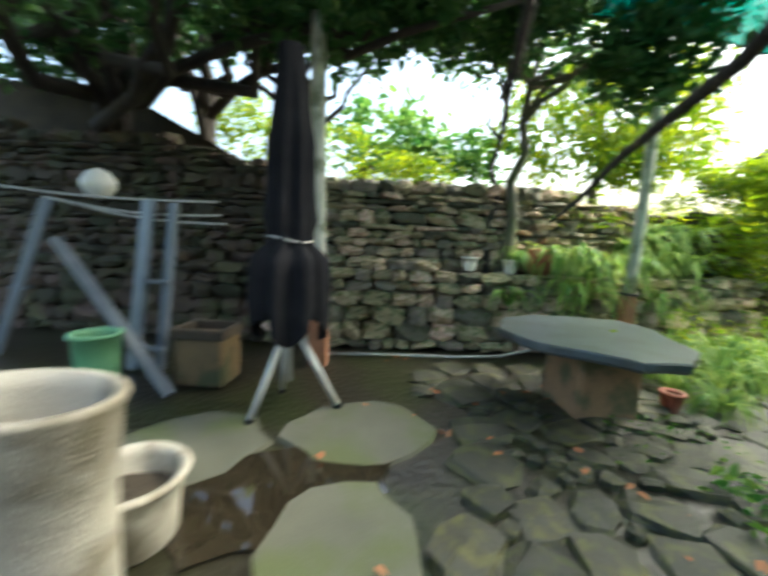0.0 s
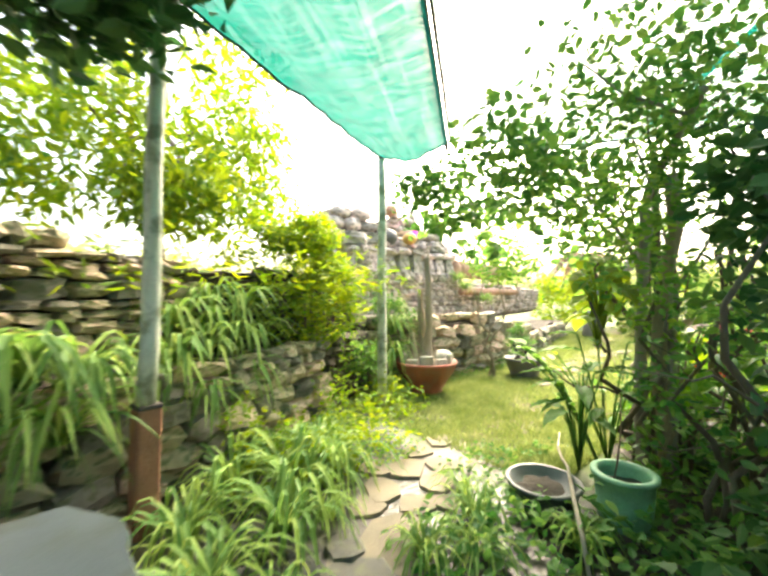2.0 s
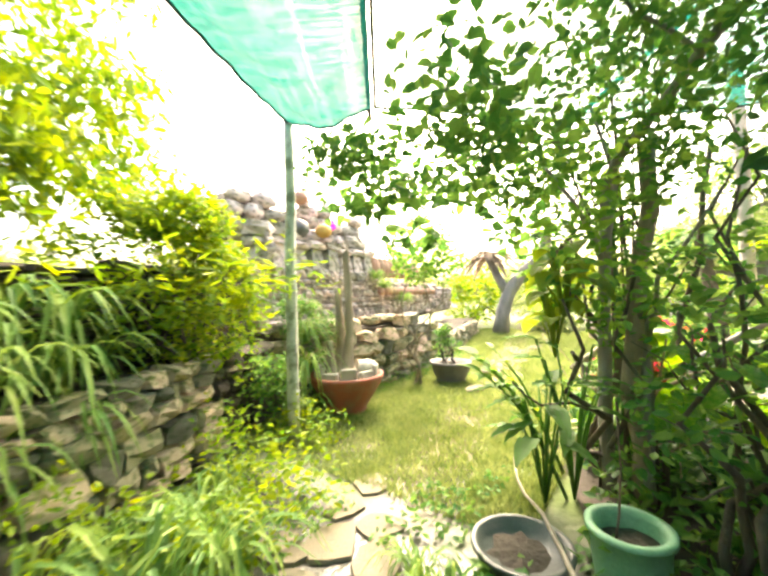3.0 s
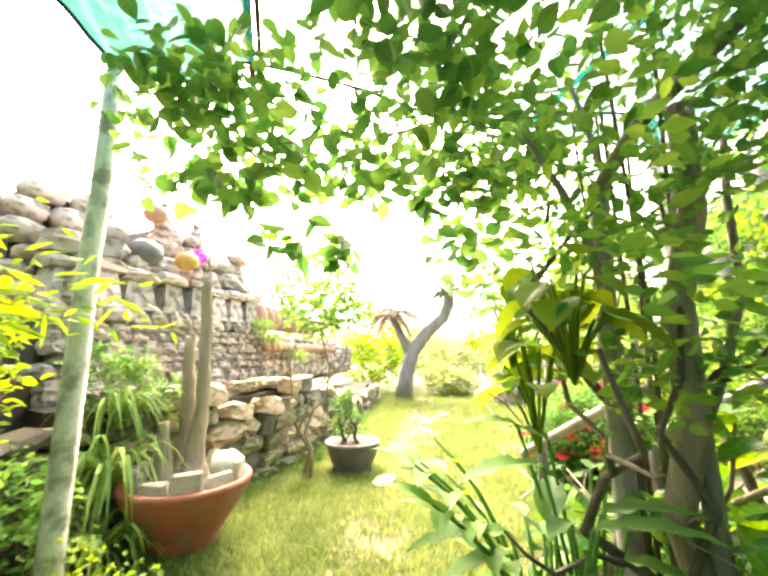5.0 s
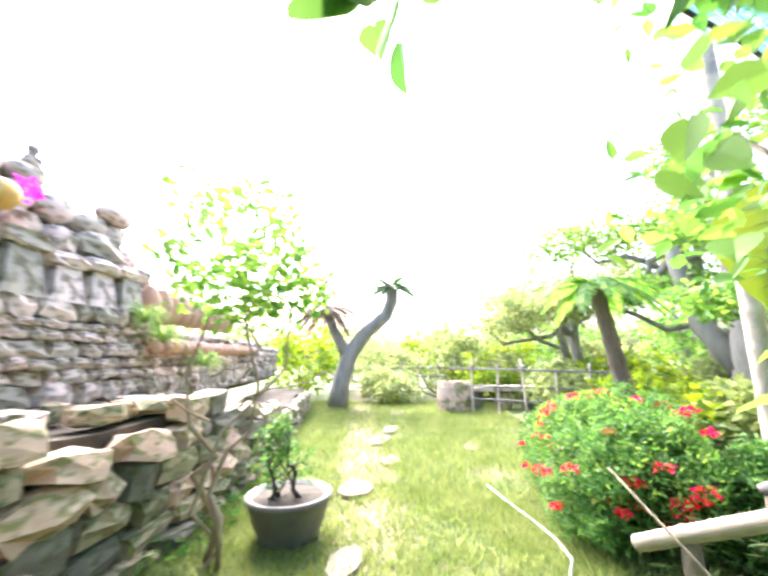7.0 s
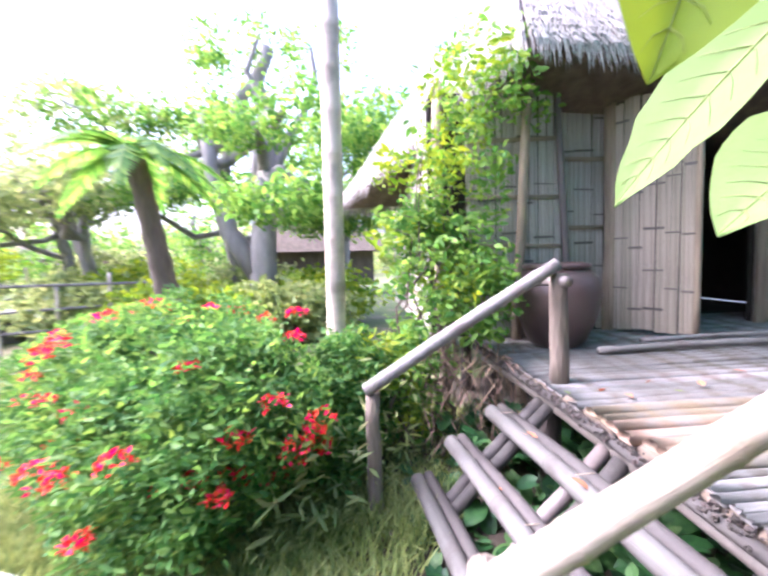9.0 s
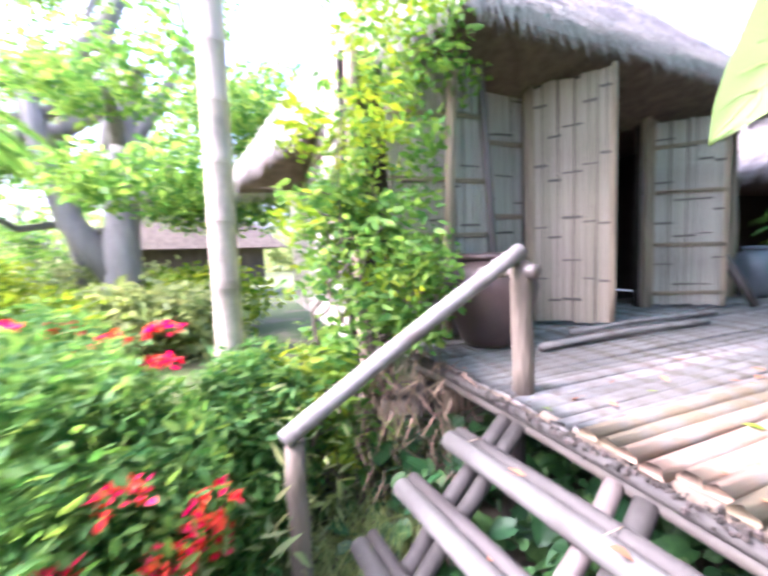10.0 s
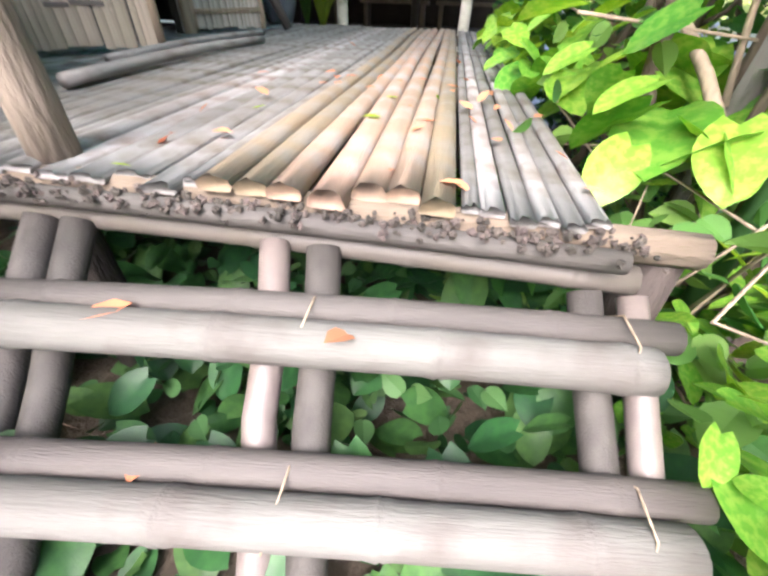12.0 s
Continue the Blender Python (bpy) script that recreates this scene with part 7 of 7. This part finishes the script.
# ---- creepers round the stair and hut ----
shrub("flowering_creeper", 7.05, 0.35, 0, 7, [((6.98, 0.30, 1.15), (0.38, 0.38, 0.55)), ((6.95, 0.05, 2.0), (0.32, 0.3, 0.6)), ((6.75, -0.25, 2.75), (0.42, 0.35, 0.45)), ((7.25, 0.2, 1.6), (0.22, 0.22, 0.35)), ((6.78, 0.25, 1.1), (0.22, 0.25, 0.4)), ((7.2, 0.5, 0.55), (0.25, 0.25, 0.4))], LEAF_LIT, 61,
      "leafy creeper climbing the hut's corner from the ground", 0.07, 165, 34, 0.16, BARK, 0.02, "creeper", 0.45, 0.4, 0.3)
shrub("flowering_creeper", 7.2, 0.55, 0, 4, [((7.05, 0.45, 1.3), (0.4, 0.38, 0.5)), ((7.1, 0.35, 1.9), (0.3, 0.3, 0.3)), ((6.9, 0.2, 2.5), (0.35, 0.3, 0.4)), ((7.2, 0.7, 0.6), (0.22, 0.22, 0.35))], LEAF_LIME, 62, "yellow-green shoots of the creeper by the rail", 0.075, 45, 26, 0.16, BARK, 0.012, "creeper", 0.4, 0.4, 0.2)
nr = np.random.default_rng(66)
hang_pts = np.stack([nr.uniform(6.45, 7.1, 500), nr.uniform(0.1, 0.75, 500), nr.uniform(0.05, 0.8, 500)], 1)
foliage("dry_creeper", hang_pts, 0.16, STRAW, 67, None, 0.05, 0.1, 1.6, label="dry brown hanging stems under the deck's corner", category="creeper", kind="stuff")


def pothos(name, boxes, n, size, seed, label, material=None):
    rng = np.random.default_rng(seed)
    p = np.concatenate([np.stack([rng.uniform(b[0], b[3], n), rng.uniform(b[1], b[4], n), rng.uniform(b[2], b[5], n)], 1) for b in boxes])
    pts = [at_deck(*q) for q in p]
    return foliage(name, [tuple(q) for q in pts], size, material or LEAF, seed, None, 0.78, 0.55, 0.25, label=label, category="creeper", kind="stuff")


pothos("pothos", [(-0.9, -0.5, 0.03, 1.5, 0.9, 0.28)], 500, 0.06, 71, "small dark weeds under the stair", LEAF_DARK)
def heart_leaf_mesh(seed, material, cols=6, rows=8):
    """A broad heart-shaped leaf lying along +x."""
    rng = random.Random(seed)
    verts = []
    for i in range(rows + 1):
        q = i / rows
        w = 0.42 * (math.sin(math.pi * min(1, q * 0.93 + 0.07)) ** 0.62) * (1 - 0.25 * q) * (1 if i < rows else 0.02)
        for j in range(cols + 1):
            s = j / cols * 2 - 1
            back = -0.14 * abs(s) * (1 - q) ** 3
            verts.append((q + back, s * w, 0.10 * abs(s) * w * 2 - 0.18 * q * q + 0.01 * math.sin(q * 13 + s * 4 + seed)))
    n = cols + 1
    faces = [(i * n + j, (i + 1) * n + j, (i + 1) * n + j + 1, i * n + j + 1) for i in range(rows) for j in range(cols)]
    return mesh_of("heart_leaf", verts, faces, material, True)


VARIEGATED = make_material("variegated_leaf", (0.10, 0.26, 0.025), (0.13, 0.31, 0.03), 0.3, 6, 40, 0.1, 0.25, 0.35, each=True, stain=(0.21, 0.36, 0.05), stain_scale=7, gloss=0.25)
HEARTS = [heart_leaf_mesh(s, VARIEGATED) for s in (1, 2, 3)]
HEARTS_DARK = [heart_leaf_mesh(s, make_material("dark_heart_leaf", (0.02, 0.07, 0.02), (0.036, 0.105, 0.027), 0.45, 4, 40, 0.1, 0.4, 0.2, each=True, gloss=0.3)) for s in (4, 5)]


def heart_vine(label, spots, seed, meshes):
    """A creeping vine whose leaves are parts. spots: rows of (u, v, z, leaf size)."""
    rng = random.Random(seed)
    ob = thing("pothos_vine", pose(0, 0, 0), label, "creeper", "pothos vines")
    for u, v, z, s in spots:
        p = at_deck(u, v, z)
        m = Matrix.Translation(p) @ pose(0, 0, 0, rng.uniform(-25, 25), rng.uniform(5, 38), rng.uniform(0, 360)) @ Matrix.Diagonal((s, s, s, 1))
        put("leaf", rng.choice(meshes), ob, m)
    return ob


VINE = random.Random(88)
heart_vine("variegated heart-leaved vine sprawling over the deck's corner", [(1.40, 0.85, 0.74, 0.34), (1.50, 0.65, 0.82, 0.36), (1.45, 0.45, 0.74, 0.3), (1.16, 1.14, 0.74, 0.17), (1.17, 0.91, 0.73, 0.17), (1.30, 0.81, 0.78, 0.2), (1.51, 0.38, 0.68, 0.26), (1.62, 0.28, 0.70, 0.26), (1.40, 0.24, 0.62, 0.15), (1.45, -0.14, 0.42, 0.16), (1.46, -0.35, 0.36, 0.15), (1.3, 1.3, 0.85, 0.2), (1.4, 1.1, 0.9, 0.22)]
           + [(VINE.uniform(1.15, 1.75), VINE.uniform(0.3, 2.8), VINE.uniform(0.7, 1.25), VINE.uniform(0.11, 0.2)) for _ in range(120)] + [(VINE.uniform(1.1, 1.35), VINE.uniform(0.9, 2.6), VINE.uniform(0.7, 0.92), VINE.uniform(0.1, 0.18)) for _ in range(60)] + [(VINE.uniform(1.3, 1.5), VINE.uniform(0.15, 0.9), VINE.uniform(0.66, 0.85), VINE.uniform(0.14, 0.22)) for _ in range(16)] + [(VINE.uniform(1.36, 1.8), VINE.uniform(-0.6, 0.3), VINE.uniform(0.05, 0.6), VINE.uniform(0.07, 0.14)) for _ in range(120)], 1, HEARTS)
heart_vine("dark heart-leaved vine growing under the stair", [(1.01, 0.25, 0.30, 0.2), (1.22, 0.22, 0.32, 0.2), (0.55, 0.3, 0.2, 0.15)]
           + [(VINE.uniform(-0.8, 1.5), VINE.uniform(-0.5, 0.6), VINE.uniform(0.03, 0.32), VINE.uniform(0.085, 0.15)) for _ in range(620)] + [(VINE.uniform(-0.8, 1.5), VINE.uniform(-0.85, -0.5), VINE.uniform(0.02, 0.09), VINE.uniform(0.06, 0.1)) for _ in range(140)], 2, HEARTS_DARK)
# flat dark earth sheets cover the turf beneath thicket, deck and stair
deck_ground = [at_deck(u, v, 0.015) for u, v in ((-2.0, -0.9), (-1.0, -1.1), (0.3, -1.15), (1.5, -1.0), (2.0, -0.4), (1.9, 2.0), (1.8, 5.0), (-2.2, 5.0))]
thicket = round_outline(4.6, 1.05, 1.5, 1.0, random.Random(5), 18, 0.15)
put("leaf_litter", mesh_of("leaf_litter", [(x, y, 0.02) for x, y in thicket], [tuple(range(18))], EARTH), kind="structure", label="dark earth sheet under the thicket", category="ground")
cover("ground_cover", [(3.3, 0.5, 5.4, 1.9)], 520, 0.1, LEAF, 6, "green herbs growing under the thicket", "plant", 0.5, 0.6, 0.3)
put("leaf_litter", mesh_of("leaf_litter", deck_ground, [tuple(range(8))], EARTH), kind="structure", label="dark earth sheet under the deck and stair", category="ground")
pothos("pothos", [(1.1, 0.2, 0.6, 1.8, 3.6, 1.5), (1.2, 2.0, 0.6, 1.9, 4.2, 2.2), (1.35, -0.6, 0.05, 1.8, 0.4, 0.7)], 260, 0.09, 73, "mixed small creeper leaves along the deck's side", LEAF)
old = thing("creeper_tree", Matrix.Translation(at_deck(1.72, 0.5, 0)), "slanting pale peeling trunk wrapped in creeper beside the deck", "tree")
limb("trunk", (0, 0, 0), (-0.22, -0.12, 2.5), 0.062, 0.05, DRIFTWOOD, old, STAIR, 0.06, 6, 10)
limb("second_trunk", (0.05, -0.15, 0), (0.35, -0.5, 2.6), 0.024, 0.018, BARK, old, STAIR, 0.08, 6, 9)
woody = thing("woody_creeper", pose(0, 0, 0), "tangle of thin brown woody stems beside the deck", "creeper")
for k in range(12):
    a = at_deck(STAIR.uniform(1.5, 1.8), STAIR.uniform(-0.5, 1.0), STAIR.uniform(0.05, 0.8))
    pts = [a + Vector((STAIR.uniform(-0.1, 0.1), STAIR.uniform(-0.1, 0.1), 0)) * i + U * (0.06 * i * STAIR.uniform(-1, 1)) + V * (0.05 * i * STAIR.uniform(-1, 1)) + Vector((0, 0, 0.12 * i * STAIR.uniform(-0.8, 1.0))) for i in range(6)]
    tube("woody_stem", pts, 0.0045, DRIFTWOOD, woody, 5)
tube("cut_branch", [at_deck(1.56, 0.34, 0.68), at_deck(1.52, 0.5, 0.82), at_deck(1.46, 0.68, 0.96)], [0.018, 0.017, 0.014], DRIFTWOOD, woody, 7)
tube("cut_branch", [at_deck(1.60, 0.5, 0.75), at_deck(1.62, 0.62, 0.95), at_deck(1.60, 0.66, 1.2)], [0.01, 0.009, 0.007], DRIFTWOOD, woody, 6)

# large leaves hanging near the stair
BIG = random.Random(77)
aroid = thing("climbing_aroid", Matrix.Translation(at_deck(1.6, 0.2, 0)), "climber with very large glossy yellow-green leaves", "plant")
o = at_deck(1.6, 0.2, 0)
tube("vine", [(0, 0, 0), (0.05, 0, 1.0), (0.0, 0.05, 1.9), (-0.1, 0, 2.5)], 0.03, LEAF_DARK, aroid, 7)
for base, tip, width, facing, mat in (((5.58, 1.62, 1.88), (5.975, 1.552, 1.478), 0.42, (0.35, 0.85, 0.45), LEAF_UNDER), ((5.72, 1.92, 2.12), (5.86, 1.96, 1.634), 0.66, (-0.2, 0.95, -0.1), LEAF_BIG), ((5.52, 1.74, 1.60), (5.771, 1.857, 1.387), 0.74, (0.3, 0.7, 0.6), LEAF_UNDER)):
    a, b = Vector(base) - o, Vector(tip) - o
    tube("stalk", [(0, 0.02, a.z - 0.25), a * 0.5 + Vector((0, 0, a.z * 0.5 - 0.05)), a], 0.007, LEAF, aroid, 5)
    leaf = big_leaf(a, b - a, Vector(facing), (b - a).length * 1.05, width, mat, aroid, BIG, "leaf", 0.1, 0.012)
    mesh = leaf.data
    at = [v.co.copy() for v in mesh.vertices]
    lift = Vector(facing).normalized() * 0.002
    ribs = [tube_data([at[i * 7 + 3] + lift for i in range(11)], [0.0035 - 0.00028 * i for i in range(11)], 5)]
    for i in range(1, 9):
        for step in (1, -1):
            ribs.append(tube_data([at[i * 7 + 3] + lift, at[i * 7 + 3 + step].lerp(at[(i + 1) * 7 + 3 + step], 0.4) + lift, at[(i + 1) * 7 + 3 + 2 * step] + lift], [0.0013, 0.001, 0.0005], 4))
    v, f = join(*ribs)
    put("rib", mesh_of("rib", v, f, LEAF_PALE, True), leaf, label="pale midrib and side veins")

hang = pot("hanging_pot", *at_deck(1.02, 3.2, 0).xy, pot_profile(0.09, 0.13, 0.2, 0.03), TERRACOTTA, "small terracotta pot hung from the net's pole", soil=(0.1, 0.16))
hang.location.z = 2.35
for a in (0, 2.1, 4.2):
    tube("wire", [(0.12 * math.cos(a), 0.12 * math.sin(a), 0.19), (0, 0, 0.55), (0, 0, 1.15)], 0.003, STEEL, hang, 5)

# ---- stone tower behind the lawn ----
TOWER = random.Random(51)
CLAY_ROUND = mesh_of("clay_ball", *lathe_data([(0.02, 0), (0.3, 0.06), (0.48, 0.3), (0.5, 0.5), (0.42, 0.75), (0.25, 0.9), (0.2, 1.0), (0.02, 1.0)], 16), CLAY, True)
PEDESTAL = mesh_of("pedestal_stone", [(-0.5, -0.5, 0), (0.5, -0.5, 0), (0.5, 0.5, 0), (-0.5, 0.5, 0), (-0.34, -0.36, 1), (0.34, -0.36, 1), (0.34, 0.36, 1), (-0.34, 0.36, 1)], [(3, 2, 1, 0), (4, 5, 6, 7), (0, 1, 5, 4), (1, 2, 6, 5), (2, 3, 7, 6), (3, 0, 4, 7)], STONE_PALE)
UPPER = [(4.9, 6.35), (7.3, 6.55), (8.6, 6.7), (12.0, 7.4), (15.0, 8.2)]


def ledge_things():
    """Capped stones, boulders, jars and cairns standing on the tower's ledges."""
    s = 0.1
    while s < 3.3:
        x, y, a = along(UPPER, s)
        w = TOWER.uniform(0.28, 0.42)
        m = thing("mushroom_stone", pose(x, y + 0.12, 2.02, 0, 0, math.degrees(a) + TOWER.uniform(-8, 8)), "trapezoid pale stone carrying a flat cap stone", "stone", "capped stones")
        h = TOWER.uniform(0.3, 0.42)
        put("foot_stone", PEDESTAL, m, Matrix.Diagonal((w, w, h, 1)))
        put("cap_stone", TOWER.choice(ROCKS_PALE), m, pose(0, 0, h + 0.07) @ Matrix.Diagonal((w * 1.35, w * 1.2, 0.16, 1)))
        top = 2.02 + h + 0.15
        for k in range(1 if s < 2.9 else 0):
            d = TOWER.uniform(0.22, 0.36)
            put("boulder", TOWER.choice(ROCKS_PALE), None, pose(x + TOWER.uniform(-0.05, 0.05), y + 0.15, top + d * 0.38, 0, 0, TOWER.uniform(0, 360)) @ Matrix.Diagonal((d * TOWER.uniform(1.0, 1.5), d, d * 0.8, 1)), "rounded pale boulder stacked on the tower", "boulder", "stacked boulders")
            top += d * 0.72
        s += w * 1.12
    for x, y, z, d, mat, label in ((6.35, 6.62, 2.60, 0.30, YELLOW, "round ochre clay ball among grey stones"), (5.85, 6.75, 2.55, 0.42, GREY_POT, "big round grey boulder on the tower"), (6.05, 6.9, 3.2, 0.3, CLAY, "round brown boulder on the tower's top")):
        me = mesh_of("round_stone", *lathe_data([(0.02, 0), (0.32, 0.12), (0.48, 0.35), (0.5, 0.55), (0.4, 0.8), (0.2, 0.95), (0.02, 1.0)], 18), mat, True)
        put("round_stone", me, None, Matrix.Translation((x, y - 0.25, z)) @ Matrix.Diagonal((d, d, d * 0.85, 1)), label, "boulder")
    for x, y, z in ((5.1, 6.3, 2.0), (6.3, 6.85, 3.0), (6.9, 6.9, 2.9)):
        c = thing("cairn", pose(x, y, z), "little cairn of flat stones piled upon the tower", "cairn", "cairns")
        h = 0
        for d in (0.34, 0.28, 0.24, 0.18, 0.12):
            put("cairn_stone", TOWER.choice(ROCKS_PALE), c, pose(TOWER.uniform(-0.02, 0.02), 0, h + 0.06, 0, 0, TOWER.uniform(0, 360)) @ Matrix.Diagonal((d, d * 0.9, 0.14, 1)))
            h += 0.12
    for k in range(11):
        x, y, a = along(UPPER, 3.6 + k * 0.27)
        put("clay_jar", CLAY_ROUND, None, Matrix.Translation((x, y + 0.2, 1.98)) @ Matrix.Diagonal((0.3, 0.3, 0.46, 1)), "tall reddish clay jar standing on the ledge", "jar", "ledge jars")
    for k in range(20):
        x, y, a = along(UPPER, 3.2 + k * 0.19)
        put("clay_bowl", CLAY_ROUND, None, Matrix.Translation((x, y - 0.25, 1.55)) @ Matrix.Diagonal((0.17, 0.17, 0.17, 1)), "small round clay pot in a row on the ledge", "jar", "row of small pots")
    foliage("pink_flowers", in_ellipsoid(np.random.default_rng(4), (6.55, 6.4, 2.85), (0.12, 0.1, 0.09), 60, 0.3), 0.06, PINK, 4, None, 0.7, 0.3, label="little bunch of magenta flowers on the tower", category="flowers")


ledge_things()
LEDGE = [(4.9, 6.0), (6.1, 5.75), (7.4, 5.72), (9.0, 5.95), (11.5, 6.5)]
for k in range(70):
    x, y, a = along(LEDGE, TOWER.uniform(0, 6.5))
    d = TOWER.uniform(0.14, 0.34)
    drop = 0.16 * min(3, max(0, x - 7.5))
    put("ledge_stone", TOWER.choice(ROCKS_PALE if k % 2 else ROCKS), None, pose(x, y + TOWER.uniform(-0.2, 0.5), 1.1 - drop, 0, 0, TOWER.uniform(0, 360)) @ Matrix.Diagonal((d * 1.3, d, 0.16, 1)), "loose field stone lying on the tower's ledge", "stone", "ledge stones")
tower_grass = [(7.9, 6.4, 1.9), (8.2, 6.4, 1.7), (5.2, 5.6, 1.3), (9.0, 6.4, 1.4)]
for p in tower_grass:
    put("tower_weed", STRAPS[0], None, pose(*p) @ Matrix.Diagonal((0.5, 0.5, 0.5, 1)), "tuft of yellow-green weeds growing from the stones", "plant", "tower weeds")
shrub("wall_creeper", 5.3, 5.7, 0.2, 4, [((5.3, 5.35, 0.9), (0.35, 0.15, 0.5)), ((5.0, 5.6, 1.3), (0.3, 0.2, 0.3))], LEAF, 64, "small creeper hanging on the tower's foot", 0.06, 40, 18, 0.16, BARK, 0.01, "creeper")
cover("wall_foot_weeds", [(5.9, 5.0, 9.5, 5.4)], 260, 0.08, LEAF, 65, "weeds growing along the tower's foot", "plant", 0.3, 0.3, 0.2)
tube("power_line", [(2.0, 9.0, 4.6), (5.5, 8.6, 4.3), (10.0, 8.2, 4.5), (20, 7.5, 5.0)], 0.008, CLOTH, None, 5, label="thin dark wire strung above the tower", category="wire")
limb("antenna_stick", (6.95, 6.9, 2.7), (6.98, 6.85, 4.1), 0.012, 0.006, BARK, None, TOWER, 0.05, 5, 5)
tagged(bpy.data.objects["antenna_stick"], "thin bare stick standing up from the tower", "stick")

# ---- the walls' stones, last ----
LOWER = [(-8.0, 2.35), (-2.0, 3.12), (-0.5, 3.5), (0.6, 3.75), (2.2, 4.38), (3.0, 4.85), (4.6, 5.6)]
# stones off the kept stretch carry shade in their darker brown
dry_stone_wall("wall_lower", LOWER, 0.0, lambda s: 1.0 + 0.03 * math.sin(s * 2.1) - 0.012 * max(0, s - 9), random.Random(1), "low mossy dry-stone wall along the court and path", ROCKS, course=(0.10, 0.23), stone=(0.14, 0.42), keep=(5.2, 12.0), others=SHADED_BROWN_STONE)
BACK = [(-8.0, 2.55), (-2.0, 3.38), (-0.4, 3.80), (0.6, 4.25), (2.0, 5.0), (4.6, 6.2)]
dry_stone_wall("wall_upper", BACK, 0.95, lambda s: 2.08 + 0.5 * min(1, max(0, (5.2 - s) / 2)) - 0.05 * max(0, s - 6.5) + 0.05 * math.sin(s * 1.7), random.Random(2), "upper tier of the mossy dry-stone wall", ROCKS, course=(0.07, 0.17), stone=(0.13, 0.40), keep=(5.4, 10.2), others=SHADED_BROWN_STONE)
FOOT = [(4.7, 5.75), (6.1, 5.42), (7.35, 5.40), (9.1, 5.6), (12.0, 6.3), (15.5, 7.3)]
dry_stone_wall("wall_tower_foot", FOOT, 0.0, lambda s: 1.08 + 0.05 * math.sin(s * 2.3) - 0.16 * min(3, max(0, s - 2.9)), random.Random(3), "lower tier of the stone tower by the lawn", ROCKS, course=(0.11, 0.24), stone=(0.2, 0.5), depth=1.3, keep=(0, 5.5))
HEAP = [(4.75, 6.75), (7.3, 6.85), (9.2, 7.15)]
dry_stone_wall("wall_tower_heap", HEAP, 2.0, lambda s: 3.15 + 0.18 * math.sin(s * 4.1) + 0.1 * math.sin(s * 9.0) if s < 3.2 else max(2.05, 3.15 - 0.8 * (s - 3.2)), random.Random(6), "heap of big rounded boulders crowning the stone tower", ROCKS_BIG, course=(0.16, 0.3), stone=(0.22, 0.42), depth=0.9)
dry_stone_wall("wall_tower", UPPER, 1.0, lambda s: 2.05 - 0.03 * s, random.Random(4), "upper tier of the stone tower of pale field stones", ROCKS_PALE, course=(0.08, 0.2), stone=(0.12, 0.36), depth=1.2, keep=(0, 3.6))
